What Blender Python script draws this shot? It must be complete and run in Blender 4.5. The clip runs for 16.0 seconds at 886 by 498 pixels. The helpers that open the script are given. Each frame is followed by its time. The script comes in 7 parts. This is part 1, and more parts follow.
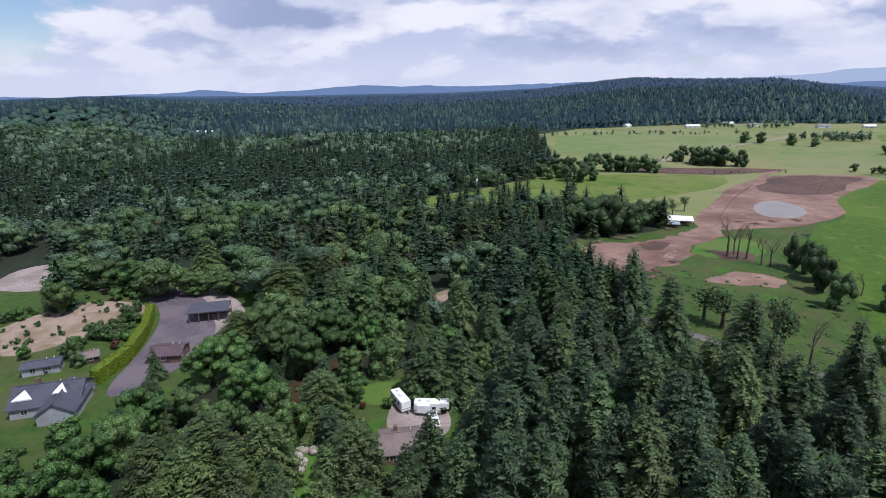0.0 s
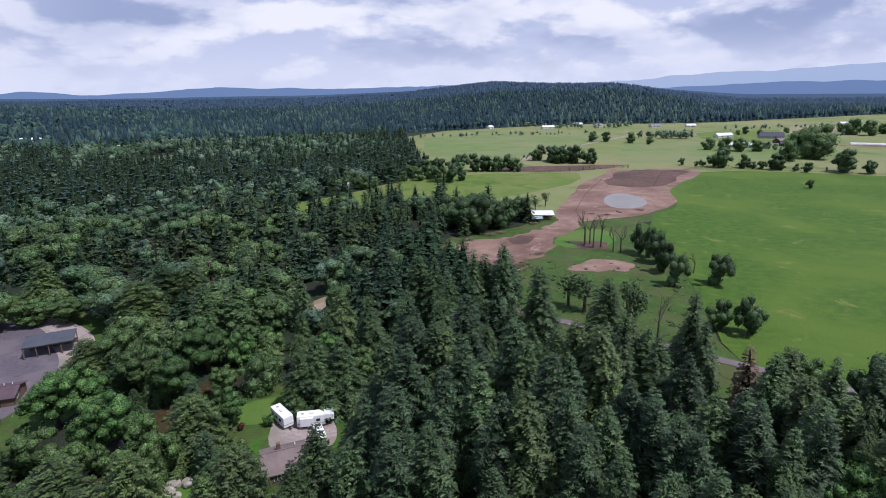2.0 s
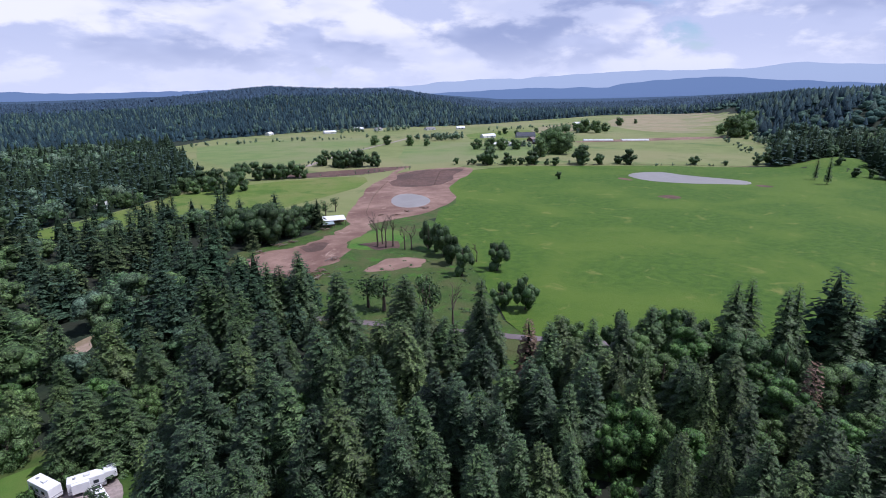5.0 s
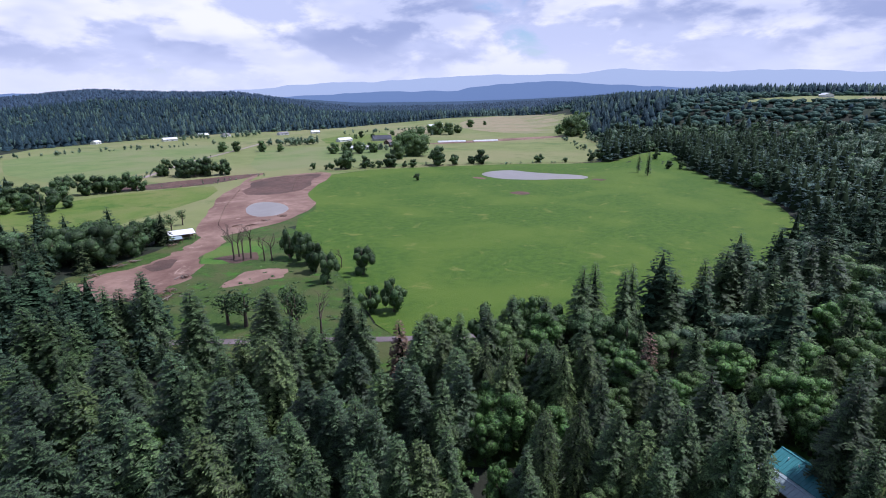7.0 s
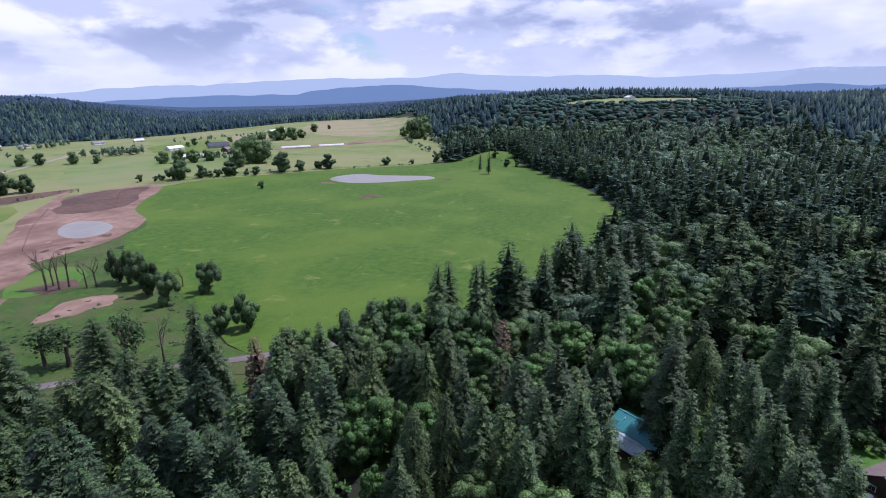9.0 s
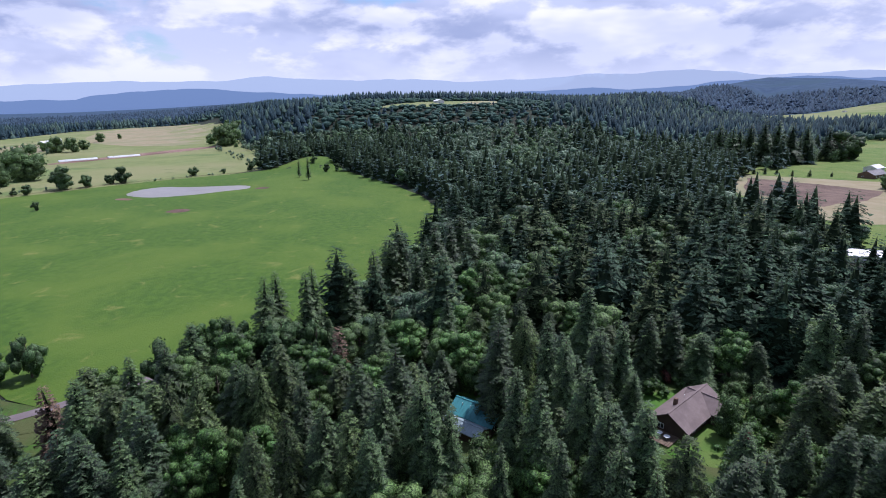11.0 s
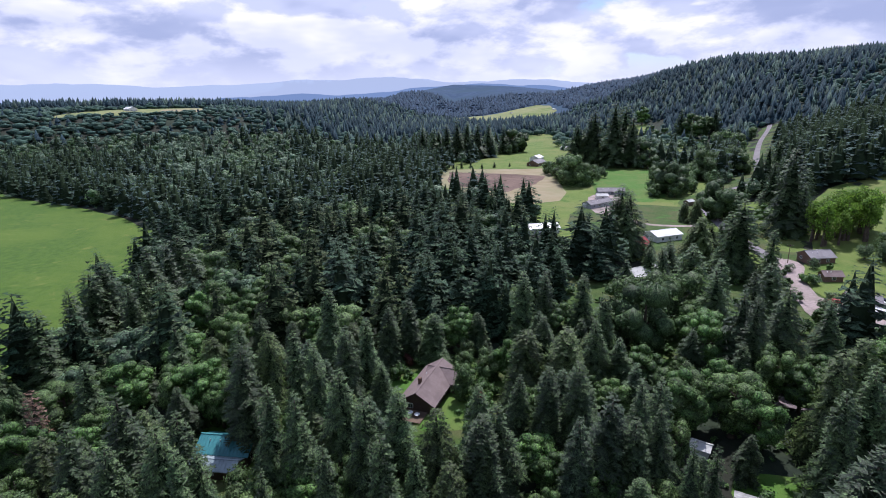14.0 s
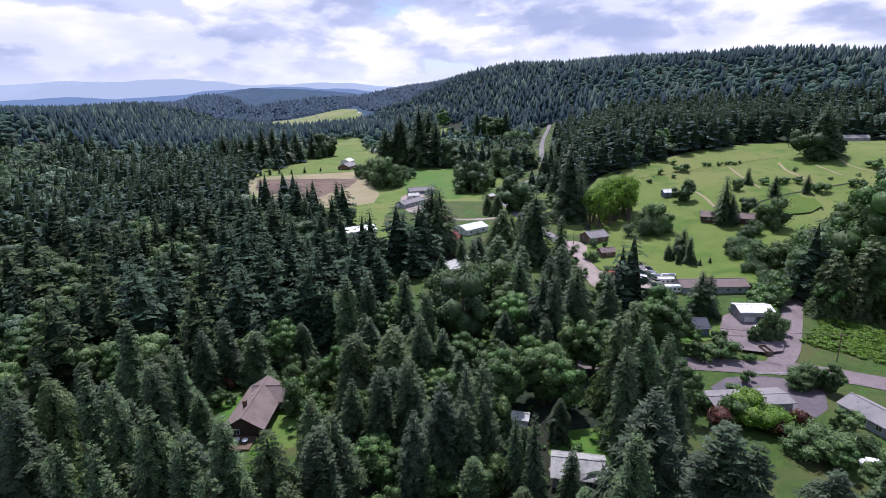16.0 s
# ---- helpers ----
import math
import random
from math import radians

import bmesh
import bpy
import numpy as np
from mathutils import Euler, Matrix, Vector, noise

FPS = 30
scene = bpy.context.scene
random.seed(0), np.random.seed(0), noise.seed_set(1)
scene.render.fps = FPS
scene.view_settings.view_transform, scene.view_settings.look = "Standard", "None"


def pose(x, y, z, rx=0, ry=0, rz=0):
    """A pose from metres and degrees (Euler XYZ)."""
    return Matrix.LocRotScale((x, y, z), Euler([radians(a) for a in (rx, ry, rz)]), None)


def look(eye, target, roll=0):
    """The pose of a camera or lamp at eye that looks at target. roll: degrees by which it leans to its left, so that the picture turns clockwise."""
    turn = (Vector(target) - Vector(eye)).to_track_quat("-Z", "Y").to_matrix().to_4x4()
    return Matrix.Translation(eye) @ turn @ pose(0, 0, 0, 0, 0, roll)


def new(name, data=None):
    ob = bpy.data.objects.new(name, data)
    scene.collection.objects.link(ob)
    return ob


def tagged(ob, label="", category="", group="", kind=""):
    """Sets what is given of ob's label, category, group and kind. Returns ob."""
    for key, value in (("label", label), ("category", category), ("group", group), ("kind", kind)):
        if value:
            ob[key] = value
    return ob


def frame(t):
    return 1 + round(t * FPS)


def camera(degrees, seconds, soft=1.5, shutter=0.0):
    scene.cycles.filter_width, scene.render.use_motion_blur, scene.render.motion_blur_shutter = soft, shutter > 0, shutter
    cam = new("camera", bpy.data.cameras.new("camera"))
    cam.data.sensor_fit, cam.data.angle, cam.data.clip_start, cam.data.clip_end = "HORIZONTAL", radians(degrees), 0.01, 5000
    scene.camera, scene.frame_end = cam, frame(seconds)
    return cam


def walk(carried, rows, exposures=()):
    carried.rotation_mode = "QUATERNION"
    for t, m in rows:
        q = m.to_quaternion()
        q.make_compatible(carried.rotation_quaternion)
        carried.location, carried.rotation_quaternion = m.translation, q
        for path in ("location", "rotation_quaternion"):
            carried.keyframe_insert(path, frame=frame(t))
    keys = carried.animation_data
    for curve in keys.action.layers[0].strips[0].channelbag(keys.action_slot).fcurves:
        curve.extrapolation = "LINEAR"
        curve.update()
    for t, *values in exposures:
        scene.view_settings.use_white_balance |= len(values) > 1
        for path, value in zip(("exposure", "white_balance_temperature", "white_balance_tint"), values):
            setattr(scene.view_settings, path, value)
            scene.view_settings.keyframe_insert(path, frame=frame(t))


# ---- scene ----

# ---- camera and its walk ----
PATH = [(0.0, -0.30, -16.64, 0.96), (0.5, -3.50, -16.63, 0.88), (1.0, -6.90, -16.61, 0.80), (1.5, -10.26, -16.58, 0.73),
        (2.0, -13.76, -16.55, 0.66), (2.5, -17.40, -16.51, 0.60), (3.0, -21.17, -16.47, 0.55), (3.5, -24.75, -16.42, 0.50),
        (4.0, -28.64, -16.37, 0.47), (6.5, -46.71, -16.09, 0.42), (7.0, -50.68, -16.04, 0.43), (7.5, -54.60, -15.98, 0.46),
        (8.0, -58.61, -15.93, 0.49), (8.5, -62.48, -15.88, 0.53), (11.0, -85.23, -15.67, 0.80), (11.5, -90.49, -15.64, 0.86),
        (12.0, -95.61, -15.62, 0.93), (12.5, -99.90, -15.60, 0.98), (13.0, -104.34, -15.59, 1.04), (13.5, -108.96, -15.58, 1.09),
        (14.0, -113.88, -15.58, 1.13), (14.5, -118.51, -15.58, 1.17), (15.0, -123.46, -15.59, 1.19), (15.5, -128.30, -15.61, 1.19),
        (16.0, -133.48, -15.63, 1.18)]
EYE_Z = 75.0
cam = camera(78.25, 16.0, soft=0.95)
walk(cam, [(t, pose(0, 0, EYE_Z, 90 + pitch, roll, yaw)) for t, yaw, pitch, roll in PATH], [(0.0, -0.20, 5930, 17), (3.5, -0.18, 5780, 20), (7.0, -0.07, 5650, 23), (12.5, 0.05, 5800, 22), (16.0, 0.15, 5950, 22)])

# ---- sky and sun ----
SUN_AZ, SUN_EL = 132.0, 62.0          # degrees clockwise from +y, and above the horizon


def node(tree, kind, **values):
    n = tree.nodes.new(kind)
    for k, v in values.items():
        if k in n.inputs:
            n.inputs[k].default_value = v
    return n


def maths(tree, op, a, b=None, clamp=False):
    n = tree.nodes.new("ShaderNodeMath")
    n.operation, n.use_clamp = op, clamp
    for i, s in enumerate((a, b)):
        if s is None:
            continue
        if isinstance(s, (int, float)):
            n.inputs[i].default_value = s
        else:
            tree.links.new(s, n.inputs[i])
    return n.outputs[0]


def mix(tree, fac, a, b):
    n = tree.nodes.new("ShaderNodeMix")
    n.data_type = "RGBA"
    for i, s in ((0, fac), (6, a), (7, b)):
        if isinstance(s, (int, float)):
            n.inputs[i].default_value = s
        elif isinstance(s, tuple):
            n.inputs[i].default_value = (*s, 1)
        else:
            tree.links.new(s, n.inputs[i])
    return n.outputs[2]


def ramp(tree, fac, a, b):
    n = tree.nodes.new("ShaderNodeMapRange")
    n.interpolation_type = "SMOOTHSTEP"
    n.inputs[1].default_value, n.inputs[2].default_value = a, b
    tree.links.new(fac, n.inputs[0])
    return n.outputs[0]


def noise_tex(tree, vec, scale, detail=3.0, rough=0.5, distort=0.0):
    n = tree.nodes.new("ShaderNodeTexNoise")
    n.inputs["Scale"].default_value, n.inputs["Detail"].default_value = scale, detail
    n.inputs["Roughness"].default_value, n.inputs["Distortion"].default_value = rough, distort
    tree.links.new(vec, n.inputs["Vector"])
    return n.outputs[0]


def make_sky():
    world = bpy.data.worlds.new("sky")
    scene.world = world
    world.use_nodes = True
    t = world.node_tree
    t.nodes.clear()
    sky = t.nodes.new("ShaderNodeTexSky")
    sky.sky_type, sky.sun_disc = "NISHITA", False
    sky.sun_elevation, sky.sun_rotation = radians(SUN_EL), radians(SUN_AZ)
    sky.air_density, sky.dust_density, sky.ozone_density = 1.0, 0.4, 3.0
    blue = node(t, "ShaderNodeBackground", Strength=0.12)
    t.links.new(sky.outputs[0], blue.inputs[0])
    co = t.nodes.new("ShaderNodeTexCoord")
    sep = t.nodes.new("ShaderNodeSeparateXYZ")
    t.links.new(co.outputs["Generated"], sep.inputs[0])
    high = maths(t, "MAXIMUM", sep.outputs[2], -0.02)

    def layer(dx, dz, tall, near):
        """Directions, stretched so that clouds grow flatter towards the horizon."""
        k = maths(t, "DIVIDE", 1.0, maths(t, "ADD", high, near))
        c = t.nodes.new("ShaderNodeCombineXYZ")
        t.links.new(maths(t, "ADD", maths(t, "MULTIPLY", sep.outputs[0], k), dx), c.inputs[0])
        t.links.new(maths(t, "MULTIPLY", sep.outputs[1], k), c.inputs[1])
        t.links.new(maths(t, "ADD", maths(t, "MULTIPLY", high, tall), dz), c.inputs[2])
        return c.outputs[0]

    def cloud_noise(dz):
        body = noise_tex(t, layer(3.1, 0.4 + dz, 3.6, 0.6), 2.3, 2.0, 0.45, 0.0)
        puffs = noise_tex(t, layer(7.3, 2.0 + dz, 2.4, 0.75), 6.2, 7.0, 0.55, 0.2)
        return maths(t, "ADD", maths(t, "MULTIPLY", body, 0.52), maths(t, "MULTIPLY", puffs, 0.48))
    here, above = cloud_noise(0.0), cloud_noise(0.09)
    clear = t.nodes.new("ShaderNodeVectorMath")
    clear.operation = "DOT_PRODUCT"
    t.links.new(co.outputs["Generated"], clear.inputs[0])
    clear.inputs[1].default_value = (math.sin(radians(-41)) * math.cos(radians(11)), math.cos(radians(-41)) * math.cos(radians(11)), math.sin(radians(11)))
    gap = ramp(t, clear.outputs["Value"], 0.968, 0.996)
    density = ramp(t, maths(t, "SUBTRACT", here, maths(t, "MULTIPLY", gap, 0.24)), 0.33, 0.40)
    lit = ramp(t, maths(t, "SUBTRACT", here, above), -0.05, 0.055)
    thick = ramp(t, noise_tex(t, layer(11.7, 5.0, 3.6, 0.6), 2.1, 4.0, 0.55), 0.41, 0.61)
    fair = ramp(t, clear.outputs["Value"], 0.90, 0.985)
    thick = maths(t, "MULTIPLY", thick, maths(t, "SUBTRACT", 1.0, maths(t, "MULTIPLY", fair, 0.9)))
    bright = mix(t, lit, (0.66, 0.72, 0.88), (1.06, 1.06, 1.06))
    dull = mix(t, lit, (0.42, 0.49, 0.68), (0.72, 0.77, 0.90))
    tone = mix(t, thick, bright, dull)
    pale = ramp(t, sep.outputs[2], 0.10, 0.005)
    tone = mix(t, maths(t, "MULTIPLY", pale, 0.75), tone, (0.84, 0.88, 0.98))
    density = maths(t, "MAXIMUM", density, pale)
    density = maths(t, "MULTIPLY", density, maths(t, "SUBTRACT", 1.0, maths(t, "MULTIPLY", ramp(t, sep.outputs[2], 0.16, 0.45), 0.65)))
    cloud = node(t, "ShaderNodeBackground", Strength=0.95)
    t.links.new(tone, cloud.inputs[0])
    both = t.nodes.new("ShaderNodeMixShader")
    t.links.new(density, both.inputs[0])
    t.links.new(blue.outputs[0], both.inputs[1])
    t.links.new(cloud.outputs[0], both.inputs[2])
    end = t.nodes.new("ShaderNodeOutputWorld")
    t.links.new(both.outputs[0], end.inputs[0])


make_sky()
sun = new("sun", bpy.data.lights.new("sun", "SUN"))
sun.data.energy, sun.data.angle, sun.data.color = 5.0, radians(0.53), (1.0, 0.965, 0.91)
_a, _e = radians(SUN_AZ), radians(SUN_EL)
_d = Vector((math.sin(_a) * math.cos(_e), math.cos(_a) * math.cos(_e), math.sin(_e)))
sun.matrix_world = look(_d * 900, (0, 0, 0))


# ---- materials ----
def material(name, a, b, scale=1.0, rough=0.8, c=None, big=0.02, bump=0.0, bump_scale=None, metal=0.0, space="world", vary=0.0,
             island=0.0, thin=0.0, spec=0.3, fleck=None):
    """Two noises mix the colours a and b (fine) and c (large stains); vary: brightness by object; island: by loose piece."""
    m = bpy.data.materials.new(name)
    m.use_nodes = True
    t = m.node_tree
    p = t.nodes["Principled BSDF"]
    if space == "world":
        vec = t.nodes.new("ShaderNodeNewGeometry").outputs["Position"]
    else:
        vec = t.nodes.new("ShaderNodeTexCoord").outputs["Object"]
    small = noise_tex(t, vec, scale, 4.0, 0.62)
    col = mix(t, ramp(t, small, 0.33, 0.67), a, b)
    if c:
        wide = noise_tex(t, vec, big, 4.0, 0.6, 0.4)
        col = mix(t, ramp(t, wide, 0.42, 0.64), col, c)
    if fleck:
        tone, size, lo, hi = fleck
        spots = noise_tex(t, vec, size, 5.0, 0.7, 0.6)
        col = mix(t, ramp(t, spots, lo, hi), col, tone)
    amount = None
    if vary:
        r = t.nodes.new("ShaderNodeObjectInfo").outputs["Random"]
        amount = maths(t, "ADD", maths(t, "MULTIPLY", maths(t, "SUBTRACT", r, 0.5), 2 * vary), 1.0)
    if island:
        r = t.nodes.new("ShaderNodeNewGeometry").outputs["Random Per Island"]
        k = maths(t, "ADD", maths(t, "MULTIPLY", maths(t, "SUBTRACT", r, 0.5), 2 * island), 1.0)
        amount = k if amount is None else maths(t, "MULTIPLY", amount, k)
    if amount is not None:
        g = t.nodes.new("ShaderNodeVectorMath")
        g.operation = "SCALE"
        t.links.new(col, g.inputs[0])
        t.links.new(amount, g.inputs["Scale"])
        col = g.outputs[0]
    t.links.new(col, p.inputs["Base Color"])
    p.inputs["Roughness"].default_value, p.inputs["Metallic"].default_value = rough, metal
    p.inputs["Specular IOR Level"].default_value = spec
    if bump:
        bn = t.nodes.new("ShaderNodeBump")
        bn.inputs["Strength"].default_value = bump
        bn.inputs["Distance"].default_value = 0.4
        t.links.new(noise_tex(t, vec, bump_scale or scale * 2, 5.0, 0.65), bn.inputs["Height"])
        t.links.new(bn.outputs[0], p.inputs["Normal"])
    if thin:
        tr = t.nodes.new("ShaderNodeBsdfTranslucent")
        t.links.new(col, tr.inputs["Color"])
        ms = t.nodes.new("ShaderNodeMixShader")
        ms.inputs[0].default_value = thin
        t.links.new(p.outputs[0], ms.inputs[1])
        t.links.new(tr.outputs[0], ms.inputs[2])
        t.links.new(ms.outputs[0], t.nodes["Material Output"].inputs[0])
    return m


def leafy(name, a, b, scale=0.5, vary=0.2, island=0.25, c=None, thin=0.40, rough=0.55, spec=0.35, fine=2.8, gap=0.72):
    """Foliage: the colours of material(), with fine leaf and needle clusters and the shade in the gaps between them
    painted in by noise.
    """
    m = material(name, a, b, scale, rough, c=c, big=0.06, vary=vary, island=island, thin=thin, spec=spec)
    if fine:
        t = m.node_tree
        p = t.nodes["Principled BSDF"]
        col = p.inputs["Base Color"].links[0].from_socket
        vec = t.nodes.new("ShaderNodeNewGeometry").outputs["Position"]
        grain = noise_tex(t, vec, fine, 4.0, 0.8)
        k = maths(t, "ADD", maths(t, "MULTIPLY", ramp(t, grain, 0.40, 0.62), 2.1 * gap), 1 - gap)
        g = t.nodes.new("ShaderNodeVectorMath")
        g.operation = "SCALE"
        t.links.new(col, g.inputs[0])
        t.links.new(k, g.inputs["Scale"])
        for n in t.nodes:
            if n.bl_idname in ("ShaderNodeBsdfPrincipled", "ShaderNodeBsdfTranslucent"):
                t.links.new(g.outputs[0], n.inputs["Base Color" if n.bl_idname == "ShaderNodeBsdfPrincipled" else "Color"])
        bn = t.nodes.new("ShaderNodeBump")
        bn.inputs["Strength"].default_value, bn.inputs["Distance"].default_value = 0.7, 0.5 / fine
        t.links.new(grain, bn.inputs["Height"])
        t.links.new(bn.outputs[0], p.inputs["Normal"])
    return m


# the blue of distant haze is painted into this floor colour
FAR_FLOOR = material("far woodland with painted haze", (0.036, 0.062, 0.105), (0.058, 0.090, 0.140), 0.02, 0.95, (0.046, 0.078, 0.110), 0.003, spec=0.05)
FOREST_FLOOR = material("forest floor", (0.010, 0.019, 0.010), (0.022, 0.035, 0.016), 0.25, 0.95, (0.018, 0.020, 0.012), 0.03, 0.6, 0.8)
GRASS = material("rough grass", (0.028, 0.064, 0.008), (0.050, 0.090, 0.014), 0.35, 0.9, (0.068, 0.080, 0.024), 0.05, 0.6, 1.5, fleck=((0.041, 0.122, 0.008), 0.09, 0.55, 0.68))
LUSH = material("lush pasture", (0.037, 0.087, 0.006), (0.060, 0.116, 0.009), 0.26, 0.9, (0.074, 0.126, 0.012), 0.014, 0.6, 1.6, fleck=((0.140, 0.160, 0.034), 0.075, 0.57, 0.72))
LAWN = material("mown lawn", (0.046, 0.125, 0.012), (0.066, 0.150, 0.018), 0.4, 0.9, (0.090, 0.140, 0.026), 0.05, 0.4, 3.0)
TAN = material("dry pasture", (0.132, 0.164, 0.050), (0.172, 0.196, 0.068), 0.03, 0.9, (0.196, 0.196, 0.084), 0.006, 0.3, 0.6, fleck=((0.090, 0.136, 0.036), 0.016, 0.54, 0.70))
HAY = material("green hay field", (0.110, 0.165, 0.046), (0.144, 0.189, 0.060), 0.04, 0.9, (0.174, 0.189, 0.081), 0.009, 0.3, 0.6)
STRAW = material("ripe straw field", (0.228, 0.190, 0.102), (0.274, 0.228, 0.141), 0.05, 0.9, (0.190, 0.190, 0.094), 0.01, 0.2, 0.6)
MEADOW = material("hill meadow", (0.084, 0.138, 0.020), (0.112, 0.160, 0.028), 0.08, 0.9, (0.140, 0.162, 0.042), 0.014, 0.5, 1.4, fleck=((0.058, 0.118, 0.012), 0.035, 0.52, 0.66))
SOIL = material("bare red-brown soil", (0.19, 0.118, 0.090), (0.27, 0.175, 0.135), 0.12, 0.95, (0.135, 0.076, 0.058), 0.020, 0.6, 0.7, fleck=((0.33, 0.23, 0.18), 0.07, 0.56, 0.72))
PLOUGHED = material("ploughed brown soil", (0.120, 0.080, 0.060), (0.160, 0.110, 0.084), 0.10, 0.95, (0.095, 0.062, 0.048), 0.022, 0.6, 0.7)
DARK_SOIL = material("dark brown soil", (0.088, 0.050, 0.038), (0.135, 0.080, 0.062), 0.2, 0.9, (0.072, 0.046, 0.036), 0.03, 0.6, 0.9)
SAND = material("pale sandy dirt", (0.264, 0.195, 0.144), (0.336, 0.257, 0.200), 0.3, 0.95, (0.192, 0.148, 0.088), 0.08, 0.6, 1.2)
GRAVEL = material("grey gravel", (0.255, 0.207, 0.188), (0.367, 0.301, 0.282), 1.2, 0.95, (0.224, 0.188, 0.160), 0.09, 0.5, 3.0)
ASPHALT = material("worn asphalt", (0.084, 0.071, 0.086), (0.114, 0.097, 0.113), 0.8, 0.85, (0.141, 0.117, 0.126), 0.07, 0.2, 6.0)
ROADTOP = material("pale old asphalt", (0.160, 0.130, 0.134), (0.202, 0.166, 0.170), 0.7, 0.9, (0.136, 0.110, 0.114), 0.08, 0.2, 6.0)
# paler than the lanes: the road's sunlit look is put into the colour
COUNTRY = material("pale asphalt toned as sunlit", (0.175, 0.160, 0.165), (0.22, 0.20, 0.205), 0.7, 0.9, (0.15, 0.135, 0.14), 0.08, 0.2, 6.0)
POND = material("silty pond water", (0.20, 0.18, 0.16), (0.24, 0.22, 0.20), 0.05, 0.30, (0.19, 0.17, 0.15), 0.05, 0.05, 1.5, spec=0.25)
CREEK = material("dark creek water", (0.045, 0.032, 0.018), (0.06, 0.045, 0.024), 0.3, 0.08, bump=0.05, bump_scale=2.0, spec=0.5)
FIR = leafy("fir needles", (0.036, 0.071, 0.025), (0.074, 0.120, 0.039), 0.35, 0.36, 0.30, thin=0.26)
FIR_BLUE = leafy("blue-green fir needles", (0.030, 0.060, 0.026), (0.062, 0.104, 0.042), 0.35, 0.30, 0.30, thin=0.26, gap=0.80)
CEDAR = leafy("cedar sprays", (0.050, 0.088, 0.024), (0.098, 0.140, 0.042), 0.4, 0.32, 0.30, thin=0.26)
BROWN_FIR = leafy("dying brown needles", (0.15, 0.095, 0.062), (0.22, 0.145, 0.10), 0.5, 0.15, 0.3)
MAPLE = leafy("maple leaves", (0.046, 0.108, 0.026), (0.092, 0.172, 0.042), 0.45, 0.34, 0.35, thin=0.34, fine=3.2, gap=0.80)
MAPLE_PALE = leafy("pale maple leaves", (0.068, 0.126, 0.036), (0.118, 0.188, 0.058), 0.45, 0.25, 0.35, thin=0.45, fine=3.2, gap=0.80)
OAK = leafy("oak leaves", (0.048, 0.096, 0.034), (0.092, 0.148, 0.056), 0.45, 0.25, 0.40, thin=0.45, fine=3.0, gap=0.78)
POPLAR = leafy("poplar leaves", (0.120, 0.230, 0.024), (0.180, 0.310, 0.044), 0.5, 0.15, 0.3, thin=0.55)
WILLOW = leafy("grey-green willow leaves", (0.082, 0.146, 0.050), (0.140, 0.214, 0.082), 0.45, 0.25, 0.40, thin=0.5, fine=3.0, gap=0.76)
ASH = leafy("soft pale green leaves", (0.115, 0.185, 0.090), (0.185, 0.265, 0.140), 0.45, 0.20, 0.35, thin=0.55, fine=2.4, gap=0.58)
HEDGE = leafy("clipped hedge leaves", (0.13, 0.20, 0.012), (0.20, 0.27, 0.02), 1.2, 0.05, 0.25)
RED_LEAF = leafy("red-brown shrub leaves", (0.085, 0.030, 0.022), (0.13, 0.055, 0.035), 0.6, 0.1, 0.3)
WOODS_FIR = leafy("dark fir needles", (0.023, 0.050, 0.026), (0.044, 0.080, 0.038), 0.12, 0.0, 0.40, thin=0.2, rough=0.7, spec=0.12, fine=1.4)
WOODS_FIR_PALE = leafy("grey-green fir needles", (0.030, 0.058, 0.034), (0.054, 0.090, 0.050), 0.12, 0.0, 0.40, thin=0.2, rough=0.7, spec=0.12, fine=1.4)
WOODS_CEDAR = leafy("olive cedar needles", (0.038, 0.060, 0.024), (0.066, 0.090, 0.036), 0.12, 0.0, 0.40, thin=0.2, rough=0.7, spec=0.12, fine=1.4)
# valley, slope and ridge foliage: base colours blued to stand for haze
WOODS_VALLEY = leafy("valley needles blued for haze", (0.036, 0.068, 0.058), (0.064, 0.104, 0.082), 0.12, 0.0, 0.35, thin=0.15, rough=0.7, spec=0.12, fine=1.0, gap=0.6)
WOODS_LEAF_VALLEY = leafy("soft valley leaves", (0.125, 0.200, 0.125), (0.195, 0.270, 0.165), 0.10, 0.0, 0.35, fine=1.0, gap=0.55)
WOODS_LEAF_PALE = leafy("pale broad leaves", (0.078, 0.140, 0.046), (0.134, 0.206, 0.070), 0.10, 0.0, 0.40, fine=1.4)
WOODS_FAR = leafy("far ridge needles with haze in the colour", (0.032, 0.056, 0.090), (0.046, 0.074, 0.112), 0.012, 0.0, 0.12, (0.038, 0.066, 0.092), thin=0.10, rough=0.75, spec=0.1, fine=0.1, gap=0.35)
WOODS_SLOPE_LEAF = leafy("slope broad leaves tinted as hazy", (0.050, 0.100, 0.076), (0.084, 0.138, 0.094), 0.02, 0.0, 0.25, (0.060, 0.112, 0.094), thin=0.25, rough=0.75, spec=0.1, fine=0.45, gap=0.35)
WOODS_MID = leafy("hillside needles with painted haze", (0.017, 0.037, 0.048), (0.030, 0.056, 0.066), 0.03, 0.0, 0.20, (0.022, 0.047, 0.057), thin=0.15, rough=0.75, spec=0.1, fine=0.45, gap=0.35)
# crown interior: its shade is put into this dark base colour
SHADED_TWIGS = material("inner twigs darkened as crown shade", (0.014, 0.024, 0.013), (0.024, 0.038, 0.019), 0.8, 0.95, space="object", spec=0.02)
WOODS_LEAF = leafy("distant broad leaves", (0.066, 0.132, 0.050), (0.132, 0.206, 0.078), 0.05, 0.0, 0.35, (0.090, 0.146, 0.092), fine=1.4)
